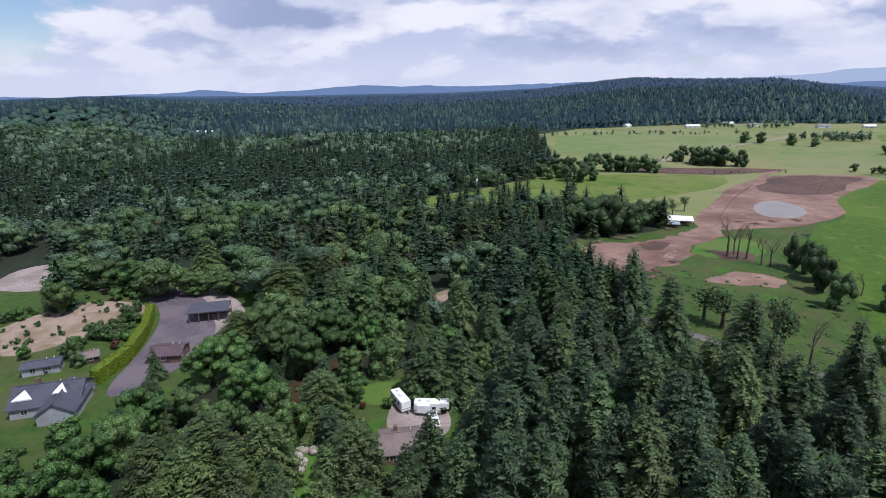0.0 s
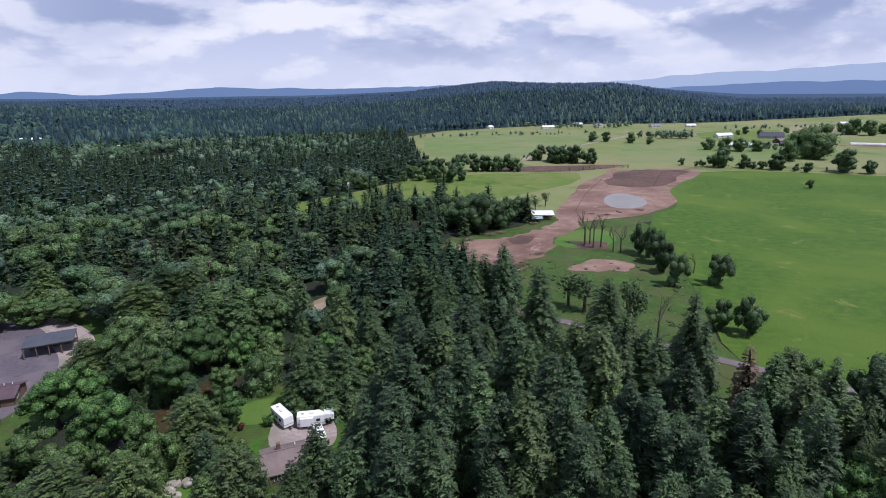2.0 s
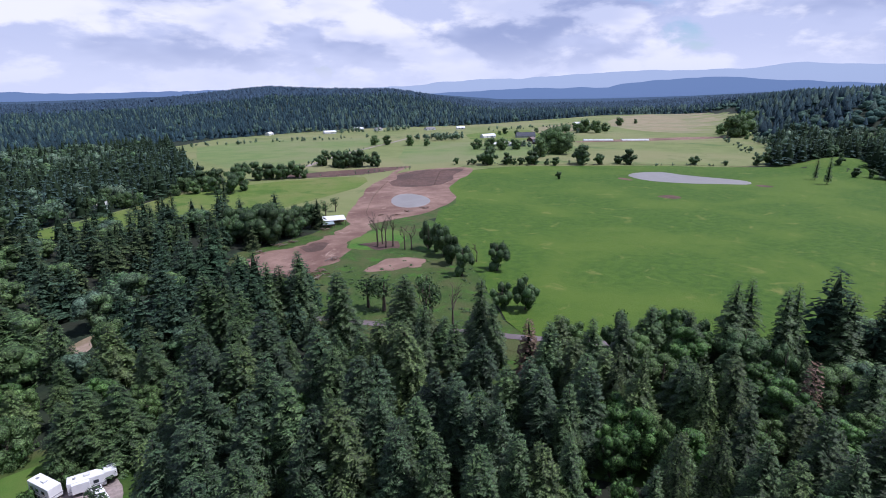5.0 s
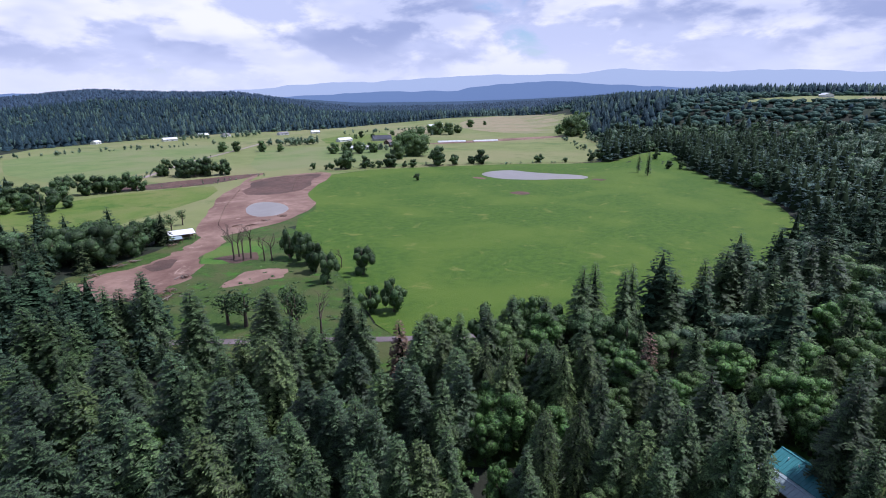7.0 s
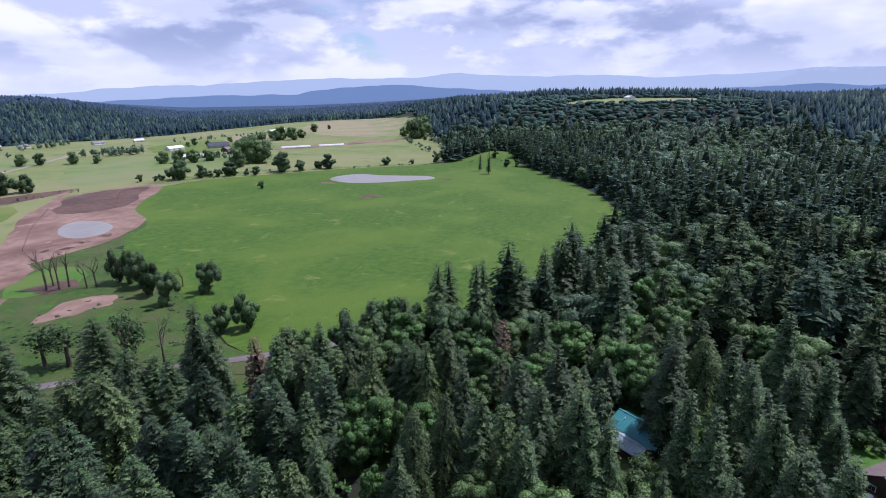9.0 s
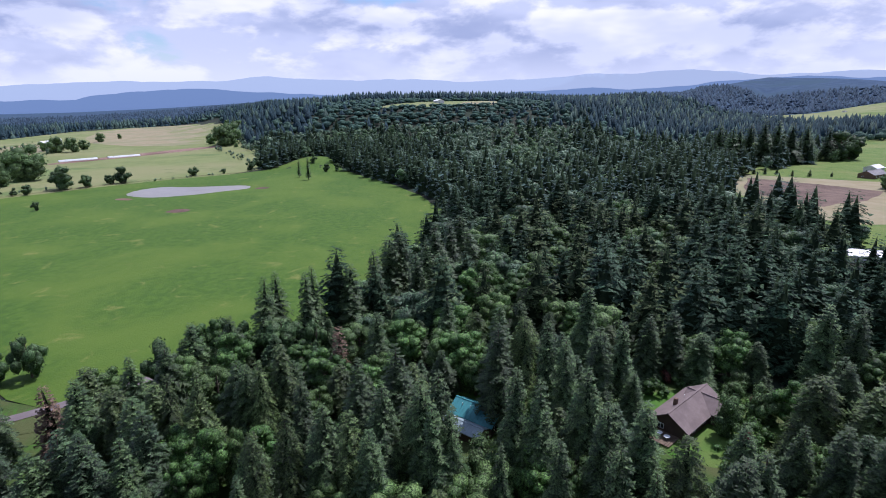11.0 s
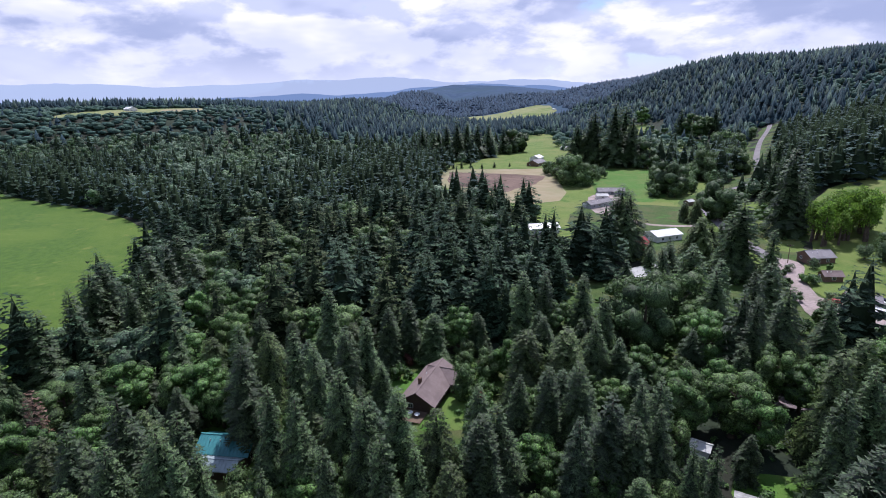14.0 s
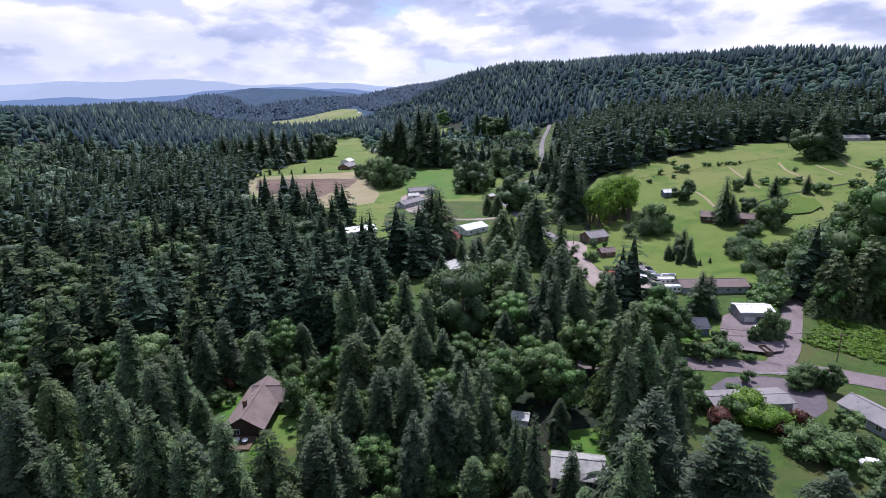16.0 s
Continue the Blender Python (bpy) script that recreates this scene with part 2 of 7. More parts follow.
BARK = material("grey-brown bark", (0.075, 0.055, 0.042), (0.13, 0.10, 0.08), 1.5, 0.95, bump=0.6, bump_scale=5.0, space="object")
PALE_BARK = material("bare grey wood", (0.17, 0.14, 0.12), (0.26, 0.22, 0.19), 1.5, 0.95, space="object")


# ---- terrain ----
# rows: azimuth, where the rise begins, where it ends, its height
RISES = [(-180, 900, 2000, 30), (-70, 500, 1100, 38), (-38, 450, 1050, 38), (-30, 520, 1150, 46), (-24, 800, 2000, 30), (-12, 1300, 3000, 22), (0, 1300, 3000, 24), (10, 1200, 2700, 42),
         (19, 1150, 2500, 84), (31, 1150, 2300, 68), (36, 1200, 2300, 34), (42, 1500, 3200, 0), (52, 1600, 3500, 2), (60, 1300, 3000, 22), (68, 620, 1200, 48),
         (76, 700, 1020, 54), (94, 700, 1020, 54), (100, 560, 1200, 48), (108, 900, 2600, 62), (115, 2400, 4300, 165), (125, 1500, 3600, 98)]
RISES_SOUTH = [(131, 1300, 2600, 120), (137, 1000, 2000, 132), (141, 800, 1800, 150), (146.6, 700, 1700, 140), (155, 650, 1600, 124), (162, 600, 1500, 115),
               (171, 560, 1400, 86), (180, 560, 1400, 60)]
_R = np.array(RISES + RISES_SOUTH, float)


def smooth(x):
    x = np.clip(x, 0, 1)
    return x * x * (3 - 2 * x)


def ground_z(x, y):
    """The height of the ground, for numbers or arrays."""
    x, y = np.asarray(x, float), np.asarray(y, float)
    az, r = np.degrees(np.arctan2(x, y)), np.hypot(x, y)
    r0, r1, top = (np.interp(az, _R[:, 0], _R[:, i]) for i in (1, 2, 3))
    z = top * smooth((r - r0) / (r1 - r0))
    z = z * (1 + 0.10 * np.sin(x / 210 + 1.3) * np.sin(y / 260 + 0.4))
    meadow = smooth((az - 141) / 12) * smooth((r - 235) / 300)      # the grass hill behind the hamlet
    z = z + 33 * meadow * np.where(az > 0, 1, 0)
    knoll = np.exp(-((x - 625) / 45) ** 2 - ((y - 205) / 28) ** 2)   # the grassy knoll at the end of the pasture
    field = smooth((az - 73) / 5) * smooth((97 - az) / 5) * smooth((r - 940) / 260)      # the plateau field, tilted to show in the camera's view
    return z + 9 * knoll + 6 * field


# ---- building helpers ----
def shade_of(m):
    return m if isinstance(m, (list, tuple)) else [m]


def mesh_of(name, verts, tris, mats, slots=None):
    """A mesh of triangles from two arrays; slots: the material of each."""
    verts, tris = np.asarray(verts, np.float32), np.asarray(tris, np.int32)
    me = bpy.data.meshes.new(name)
    me.vertices.add(len(verts))
    me.vertices.foreach_set("co", verts.ravel())
    me.loops.add(len(tris) * 3)
    me.loops.foreach_set("vertex_index", tris.ravel())
    me.polygons.add(len(tris))
    me.polygons.foreach_set("loop_start", np.arange(0, len(tris) * 3, 3, dtype=np.int32))
    for m in shade_of(mats):
        me.materials.append(m)
    if slots is not None:
        me.polygons.foreach_set("material_index", np.asarray(slots, np.int32))
    me.update(calc_edges=True)
    return me


def from_bm(name, bm, mats):
    me = bpy.data.meshes.new(name)
    bmesh.ops.recalc_face_normals(bm, faces=bm.faces)
    bm.to_mesh(me)
    bm.free()
    for m in shade_of(mats):
        me.materials.append(m)
    return me


def part(name, bm, mat, parent, label=""):
    """Links a bmesh, or a mesh that is there already, as one mesh object under a thing or a part."""
    me = bm if isinstance(bm, bpy.types.Mesh) else from_bm(name, bm, mat)
    ob = new(name, me)
    ob.parent = parent
    return tagged(ob, label)


def thing(name, x, y, z=None, turn=0.0, label="", category="", group="", kind="", size=1.0):
    ob = new(name)
    ob.matrix_world = pose(x, y, ground_z(x, y) if z is None else z, 0, 0, turn) @ Matrix.Scale(size, 4)
    ob.empty_display_size = 0.5
    return tagged(ob, label, category, group, kind)


def box(bm, x, y, z, sx, sy, sz, m=None):
    """A box with its middle at x, y and its foot at z."""
    mat = Matrix.Translation((x, y, z + sz / 2)) @ (m or Matrix()) @ Matrix.Diagonal((sx, sy, sz, 1))
    return bmesh.ops.create_cube(bm, size=1, matrix=mat)["verts"]


def boxed(x, y, z, sx, sy, sz, bevel=0.0, m=None):
    bm = bmesh.new()
    box(bm, x, y, z, sx, sy, sz, m)
    if bevel:
        bmesh.ops.bevel(bm, geom=bm.edges, offset=bevel, segments=2, affect="EDGES", profile=0.6)
    return bm


def rod(bm, a, b, r0, r1, n=6):
    """A tapered rod from a to b."""
    a, b = Vector(a), Vector(b)
    d = b - a
    m = Matrix.Translation((a + b) / 2) @ d.to_track_quat("Z", "Y").to_matrix().to_4x4()
    bmesh.ops.create_cone(bm, cap_ends=True, segments=n, radius1=r0, radius2=r1, depth=d.length, matrix=m)


def inside(px, py, poly):
    """Whether the points px, py (arrays) lie in a polygon."""
    px, py = np.asarray(px, float), np.asarray(py, float)
    hit = np.zeros(px.shape, bool)
    for (x0, y0), (x1, y1) in zip(poly, poly[1:] + poly[:1]):
        if y0 == y1:
            continue
        cross = ((y0 > py) != (y1 > py)) & (px < (x1 - x0) * (py - y0) / (y1 - y0) + x0)
        hit ^= cross
    return hit


def sector(az0, az1, r0, r1):
    n = max(2, int(abs(az1 - az0) / 3) + 2)
    arc = [radians(a) for a in np.linspace(az0, az1, n)]
    return [(r0 * math.sin(a), r0 * math.cos(a)) for a in arc] + [(r1 * math.sin(a), r1 * math.cos(a)) for a in reversed(arc)]


def rounded(poly, times=2):
    for _ in range(times):
        out = []
        for (x0, y0), (x1, y1) in zip(poly, poly[1:] + poly[:1]):
            out += [(0.75 * x0 + 0.25 * x1, 0.75 * y0 + 0.25 * y1), (0.25 * x0 + 0.75 * x1, 0.25 * y0 + 0.75 * y1)]
        poly = out
    return poly


def ragged(poly, step, wobble):
    out = []
    for (x0, y0), (x1, y1) in zip(poly, poly[1:] + poly[:1]):
        n = max(1, int(math.hypot(x1 - x0, y1 - y0) / step))
        for i in range(n):
            x, y = x0 + (x1 - x0) * i / n, y0 + (y1 - y0) * i / n
            k = noise.noise_vector((x / (step * 3), y / (step * 3), 7.7))
            out.append((x + k[0] * wobble, y + k[1] * wobble))
    return out


def drape(name, poly, mat, lift=0.12, grid=25.0, soft=1, wobble=0.0, label="", step=6.0):
    """A sheet over the ground inside a polygon: a field, a yard, a pond."""
    from mathutils.geometry import delaunay_2d_cdt
    poly = rounded(poly, soft)
    lift = lift * 0.25 if lift < 1.05 else lift
    if wobble:
        poly = ragged(poly, step, wobble)
    xs, ys = [p[0] for p in poly], [p[1] for p in poly]
    gx, gy = np.meshgrid(np.arange(min(xs), max(xs), grid), np.arange(min(ys), max(ys), grid))
    keep = inside(gx, gy, poly)
    pts = [Vector(p) for p in poly] + [Vector((a, b)) for a, b in zip(gx[keep], gy[keep])]
    edges = [(i, (i + 1) % len(poly)) for i in range(len(poly))]
    co, _, faces, *_ = delaunay_2d_cdt(pts, edges, [], 1, 1e-3)
    zs = ground_z([c.x for c in co], [c.y for c in co])
    tris = [f for f in faces if len(f) == 3]
    return tagged(new(name, mesh_of(name, [(c.x, c.y, z + lift) for c, z in zip(co, zs)], tris, mat)), label, name, "", "structure")


def strip(name, line, width, mat, lift=0.2, label="", step=4.0):
    """A road or path along a line of points."""
    pts = [Vector(line[0])]
    lift *= 0.3
    for a, b, c, d in zip([line[0]] + line[:-2], line[:-1], line[1:], line[2:] + [line[-1]]):
        a, b, c, d = Vector(a), Vector(b), Vector(c), Vector(d)
        n = max(2, int((c - b).length / step))
        for i in range(1, n + 1):
            u = i / n
            pts.append(0.5 * ((2 * b) + (c - a) * u + (2 * a - 5 * b + 4 * c - d) * u * u + (3 * b - a - 3 * c + d) * u ** 3))
    verts, tris = [], []
    for i, p in enumerate(pts):
        q = pts[min(i + 1, len(pts) - 1)] - pts[max(i - 1, 0)]
        side = Vector((-q.y, q.x)).normalized() * width / 2
        k = 1 + 0.06 * noise.noise((p.x / 9, p.y / 9, 3))
        for s in (-1, 0, 1):
            e = p + side * s * k
            verts.append((e.x, e.y, float(ground_z(e.x, e.y)) + lift + (0.02 if s == 0 else 0)))
    for i in range(len(pts) - 1):
        for j in (0, 1):
            a = 3 * i + j
            tris += [(a, a + 1, a + 4), (a, a + 4, a + 3)]
    return tagged(new(name, mesh_of(name, verts, tris, mat)), label, name, "", "structure")


# ---- the ground, one sheet to the horizon ----
def make_ground():
    rings = np.concatenate([[0.01], np.geomspace(12, 4950, 170)])
    angles = np.radians(np.arange(0, 360, 1.25))
    rr, aa = np.meshgrid(rings, angles, indexing="ij")
    x, y = rr * np.sin(aa), rr * np.cos(aa)
    verts = np.stack([x, y, ground_z(x, y)], -1).reshape(-1, 3)
    n, k = len(angles), len(rings)
    i, j = np.meshgrid(np.arange(k - 1), np.arange(n), indexing="ij")
    a, b = i * n + j, i * n + (j + 1) % n
    tris = np.concatenate([np.stack([a, a + n, b + n], -1).reshape(-1, 3), np.stack([a, b + n, b], -1).reshape(-1, 3)])
    # past 1900 m the floor takes the material with haze in its colour
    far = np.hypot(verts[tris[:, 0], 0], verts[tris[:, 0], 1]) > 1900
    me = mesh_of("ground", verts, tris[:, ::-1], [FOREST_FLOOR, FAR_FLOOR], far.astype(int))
    me.polygons.foreach_set("use_smooth", np.ones(len(me.polygons), bool))
    return tagged(new("ground", me), "dark forest floor with undergrowth reaching to the horizon", "ground", "", "structure")


make_ground()

PASTURE = [(345, 431), (256, 362), (236, 303), (186, 272), (157, 209), (143, 172), (128, 148), (112, 117), (119, 100), (169, 50), (236, 36), (340, 22),
           (450, 66), (572, 155), (650, 195), (650, 215), (562, 244), (483, 337)]
VALLEY = [(-29, 372), (25, 400), (73, 452), (112, 500), (116, 593), (150, 940), (520, 1040), (760, 960), (990, 1000), (1440, 1080), (1600, 805), (1000, 470), (880, 400),
          (660, 270), (562, 244), (483, 337), (345, 431), (256, 362), (180, 272), (135, 280), (82, 336), (14, 336)]
GLEN = [(60, 215), (58, 262), (98, 268), (150, 300), (190, 276), (157, 209), (143, 172), (128, 148), (112, 117), (119, 98), (104, 100), (97, 122), (57, 146), (74, 186)]
YARD = [(134, 278), (146, 306), (190, 366), (212, 397), (250, 430), (284, 449), (345, 437), (337, 410), (285, 372), (259, 351), (244, 326), (235, 307), (199, 283), (162, 276)]
drape("valley_grass", VALLEY, TAN, 0.35, 60, 1, 3.0, "pale dry pasture across the valley floor", 20)
drape("glen_grass", [(170, 256), (246, 296), (276, 374), (225, 366), (184, 288)], GRASS, 0.45, 25, 1, 1.0, "rough grass strip beside the yard")
drape("glen_grass", GLEN, GRASS, 0.5, 25, 1, 2.0, "rough grass with weeds beside the woods")
drape("pasture", PASTURE, LUSH, 0.9, 11, 1, 1.5, "large lush green pasture with pale patches", 8)
drape("mid_pasture", [(-29, 368), (25, 400), (73, 450), (135, 466), (234, 452), (218, 404), (137, 358), (82, 336), (14, 336)], MEADOW, 0.7, 30, 1, 2.0, "green hay meadow behind a row of trees", 8)
drape("yard", YARD, SOIL, 1.0, 20, 2, 1.5, "trampled bare red-brown cattle yard", 5)
drape("yard_mud", [(222, 390), (256, 424), (288, 445), (338, 430), (300, 396), (268, 366), (236, 360)], DARK_SOIL, 1.04, 20, 1, 5.0, "dark churned soil on the yard", 6)
drape("pond", [(193, 331), (207, 347), (221, 343), (219, 318), (208, 303), (192, 298), (183, 309)], POND, 1.045, 10, 2, 0.8, "small silty grey pond in the yard", 3)
drape("pond", [(423, 307), (464, 298), (460, 259), (474, 219), (455, 204), (438, 226), (421, 240), (406, 272)], POND, 1.04, 12, 2, 1.5, "shallow grey pond on the pasture", 6)
drape("bare_patch", [(398, 292), (406, 296), (404, 280), (396, 278)], SOIL, 1.03, 8, 2, 1.0, "bare soil patch on the pasture", 3)
drape("bare_patch", [(352, 226), (366, 222), (362, 208), (350, 212)], DARK_SOIL, 1.03, 8, 2, 1.0, "muddy hollow on the pasture", 3)
drape("bare_patch", [(452, 204), (462, 202), (460, 190), (450, 192)], DARK_SOIL, 1.03, 8, 2, 1.0, "muddy hollow beside the pond", 3)
drape("dirt_works", [(60, 248), (78, 256), (105, 259), (126, 272), (136, 282), (150, 284), (140, 262), (122, 250), (112, 236), (106, 222), (93, 222), (85, 211), (68, 214), (58, 230)], SOIL, 0.62, 15, 1, 4.5, "bare dirt clearing with brush heaps", 2.5)
drape("dirt_works", [(104, 204), (116, 212), (130, 208), (134, 196), (124, 190), (108, 198)], SOIL, 0.62, 15, 1, 4.0, "bare dirt strip on the rough grass", 2.5)
drape("glen_green", [(112, 232), (120, 250), (138, 262), (150, 258), (150, 238), (134, 226)], LAWN, 0.64, 15, 1, 3.0, "bright green weeds between dirt tracks", 3)
drape("dark_patch", [(92, 256), (108, 258), (112, 240), (96, 240)], DARK_SOIL, 0.72, 15, 1, 4.5, "dark soil patch on the clearing", 2.5)
drape("dark_patch", [(122, 244), (140, 238), (138, 220), (124, 226)], DARK_SOIL, 0.72, 15, 1, 4.5, "dark soil patch under the bare trees", 2.5)
drape("tan_field", [(220, 545), (430, 725), (470, 820), (190, 900), (124, 600)], HAY, 0.75, 60, 1, 3, "green hay field", 20)
drape("hay_field", [(440, 700), (560, 610), (620, 545), (540, 440), (400, 470), (320, 478), (300, 500)], HAY, 0.6, 60, 1, 3, "green hay field behind the yard", 20)
strip("farm_track", [(215, 539), (294, 617), (426, 718), (490, 770)], 5.0, GRAVEL, 1.0, "pale track between hay fields")
drape("farm_green", [(520, 640), (620, 800), (800, 760), (700, 590)], MEADOW, 0.6, 60, 1, 3, "green plots round the farm", 20)
drape("straw_field", [(986, 782), (1440, 1050), (1577, 805), (980, 490), (868, 555)], STRAW, 0.9, 80, 1, 4, "straw-coloured grain field", 25)
drape("straw_field", [(700, 720), (900, 860), (960, 800), (780, 660)], STRAW, 0.9, 80, 1, 4, "straw-coloured grain field behind the farm", 25)
drape("soil_strip", [(640, 560), (900, 462), (870, 430), (630, 532)], SOIL, 1.0, 60, 1, 1, "bare soil beside the growing tunnels", 10)
drape("soil_strip", [(175, 500), (305, 480), (290, 462), (220, 452), (160, 480)], DARK_SOIL, 0.9, 40, 1, 2, "dark bare soil along the meadow", 10)
drape("upper_field", [(1000, 215), (1100, 190), (1210, 120), (1270, -30), (1080, -30), (1030, 90)], TAN, 1.6, 40, 1, 3, "pale field on the wooded plateau", 20)
drape("stubble_field", [(1060, 60), (1180, 50), (1200, -20), (1050, -20)], STRAW, 2.2, 40, 1, 3, "straw-coloured field on the plateau", 20)
drape("farm_grass", [(476, -195), (560, -270), (640, -390), (650, -455), (500, -430), (426, -425), (300, -370), (262, -335), (205, -340), (140, -262), (140, -222), (165, -198), (196, -170), (236, -168), (318, -196), (379, -172)], MEADOW, 0.2, 30, 1, 2, "green farmland between fields and houses", 8)
drape("brown_field", [(540, -226), (532, -240), (484, -334), (420, -300), (356, -264), (326, -236), (326, -211), (349, -195), (383, -186), (438, -190), (480, -200)], STRAW, 0.4, 30, 0, 2, "ploughed field with a straw-coloured margin", 10)
drape("ploughed_soil", [(512, -232), (475, -272), (440, -300), (418, -282), (400, -265), (392, -244), (380, -222), (433, -197)], PLOUGHED, 0.55, 20, 0, 3, "bare ploughed brown soil", 8)
drape("green_field", [(460, -366), (418, -413), (360, -362), (300, -312), (290, -290), (297, -277), (340, -281), (400, -322)], LAWN, 0.4, 30, 0, 2, "bright green paddock", 8)
drape("green_field", [(541, -190), (546, -240), (572, -274), (726, -414), (951, -554), (942, -668), (683, -470), (516, -350), (488, -338), (536, -236), (470, -190)], MEADOW, 0.36, 30, 0, 3, "green field behind the ploughed ground", 10)
drape("hamlet_grass", [(262, -300), (300, -262), (300, -225), (236, -180), (196, -180), (150, -214), (150, -268), (205, -335), (250, -330)], GRASS, 0.3, 25, 1, 2, "mown grass with worn dirt between farm buildings", 6)
drape("hill_meadow", [(216, -340), (194, -384), (168, -474), (130, -522), (79, -578), (10, -566), (20, -380), (60, -300), (62, -228), (85, -190), (115, -205), (135, -215), (160, -268)], MEADOW, 0.9, 15, 1, 2, "sloping green meadow with tracks", 8)
drape("open_ground", sector(112, 140, 345, 980), MEADOW, 0.1, 40, 1, 4, "green openings between trees up the valley", 15)
drape("far_meadow", [(1500, -960), (1749, -1036), (1960, -1337), (1666, -1187)], MEADOW, 1.5, 80, 1, 4, "far pale green meadow", 20)
drape("far_field", [(-196, 681), (-165, 735), (-135, 680), (-167, 597)], TAN, 0.6, 40, 1, 3, "small pale field among woods", 10)
drape("roadside_grass", [(20, -118), (48, -122), (66, -140), (76, -164), (92, -190), (84, -206), (66, -228), (52, -300), (20, -380), (-60, -380), (-60, -130)], GRASS, 0.28, 20, 1, 1, "rough grass verge beside the lane", 5)
drape("garden_grass", [(6, -84), (30, -92), (48, -104), (56, -126), (20, -122), (-40, -140), (-40, -90)], GRASS, 0.2, 15, 1, 1, "rough garden grass beside the bungalow", 4)
drape("bramble_bank", [(37, -181), (41, -198), (30, -205), (-20, -215), (-20, -190), (20, -181)], GRASS, 0.4, 15, 1, 1.5, "bright green bramble bank beside the lane", 4)
drape("gravel_pad", [(-14, 121), (0, 119), (2, 107), (-3, 104), (-14, 106)], GRAVEL, 0.22, 10, 2, 1, "gravel yard round the house and trailers", 3)
drape("lawn", [(-24, 127), (-9, 130), (-6, 121), (-8, 116), (-22, 118)], LAWN, 0.3, 10, 2, 1, "mown lawn beside parked trailers", 3)
drape("lawn", [(-38, 106), (-28, 104), (-24, 90), (-32, 80), (-44, 84)], LAWN, 0.3, 10, 2, 1, "mown garden lawn", 3)
drape("lawn", [(118, 12), (126, 12), (128, 0), (120, -8), (112, -6), (102, -2), (106, 6)], LAWN, 0.3, 10, 2, 1.5, "mown lawn behind the green roofed building", 3)
drape("lawn", [(112, -34), (124, -34), (132, -46), (128, -60), (112, -62), (100, -52), (102, -42)], LAWN, 0.3, 10, 2, 2, "garden lawn around the brown house", 3)
drape("lawn", [(65, -90), (56, -104), (47, -99), (41, -86), (50, -79)], LAWN, 0.3, 10, 2, 1, "mown lawn behind the small house", 3)
drape("lawn", [(72, -160), (68, -176), (58, -182), (54, -172), (60, -160)], LAWN, 1.0, 10, 1, 1, "green garden lawn beside the lane", 3)
drape("driveway", [(-85, 122), (-90, 128), (-90.5, 145), (-95, 168), (-105, 188), (-123, 197), (-137, 201), (-136, 206), (-104, 204), (-88, 190), (-84, 180), (-74, 164), (-73, 150), (-74, 138), (-80, 130)], ASPHALT, 0.3, 15, 2, 0.6, "curving worn asphalt driveway", 4)
drape("gravel_pad", [(-104, 202), (-84, 200), (-68, 176), (-66, 160), (-74, 158), (-80, 176)], GRAVEL, 0.24, 15, 2, 1, "pale gravel around the open shed", 4)
drape("garden_grass", [(-200, 200), (-150, 130), (-110, 90), (-70, 100), (-56, 150), (-62, 185), (-90, 215), (-150, 250)], GRASS, 0.12, 15, 1, 2, "rough grass between shrubs round the driveway", 4)
drape("garden_grass", [(-44, 80), (12, 80), (16, 128), (-20, 138), (-46, 112)], GRASS, 0.1, 15, 1, 2, "rough grass among trees round the small house", 4)
drape("garden_grass", [(92, -30), (112, -22), (134, -34), (142, -56), (126, -74), (104, -68), (92, -50)], GRASS, 0.1, 15, 1, 2, "rough grass among trees round the brown house", 4)
drape("garden_grass", [(98, 14), (122, 20), (134, 6), (124, -14), (100, -10)], GRASS, 0.1, 15, 1, 2, "rough grass round the green roofed building", 4)
strip("farm_track", [(164, -85), (154, -84), (142, -82), (130, -79)], 3.2, GRAVEL, 0.4, "pale gravel track through the woods")
drape("hamlet_grass", sector(137, 153, 160, 335), GRASS, 0.06, 15, 1, 2, "rough grass and gardens between the hamlet trees", 5)
drape("hamlet_grass", sector(125.5, 139.5, 156, 228), GRASS, 0.1, 15, 1, 2, "rough grass between conifers before the barns", 5)
drape("garden_dirt", [(-134, 146), (-150, 160), (-140, 190), (-110, 190), (-102, 176), (-113, 162), (-120, 152)], SAND, 0.3, 15, 2, 2, "pale sandy garden ground with young shrubs", 4)
drape("gravel_lot", [(-185, 205), (-160, 200), (-150, 215), (-165, 240), (-190, 235)], GRAVEL, 0.3, 15, 2, 1, "pale gravel lot among trees", 4)
drape("clearing", [(-8, 180), (-6, 190), (1, 197), (6, 196), (2, 186), (-3, 180)], SAND, 0.3, 15, 2, 1.5, "sandy clearing in the woods", 3)
drape("creek", [(-50, 100), (-50, 112), (-36, 138), (-24, 150), (-18, 148), (-28, 132), (-42, 108), (-44, 96)], CREEK, 0.18, 10, 2, 0.8, "dark still creek under trees", 3)
drape("gravel_yard", [(156, -237), (146, -236), (136, -222), (128, -213), (116, -202), (108, -211), (99, -216), (87, -214), (82, -202), (86, -184), (95, -180), (109, -184), (121, -195), (140, -215), (152, -226)], GRAVEL, 1.04, 10, 1, 0.8, "worn gravel yard between houses", 4)
drape("paved_yard", [(44, -150), (26, -161), (20, -142), (30, -136), (46, -134)], ASPHALT, 0.55, 10, 1, 0.4, "paved forecourt beside the lane", 3)
drape("driveway", [(62, -192), (53, -197), (46, -179), (40, -181), (38, -169), (50, -163), (57, -173)], ROADTOP, 1.05, 10, 1, 0.5, "worn paved forecourt before the white garage", 3)
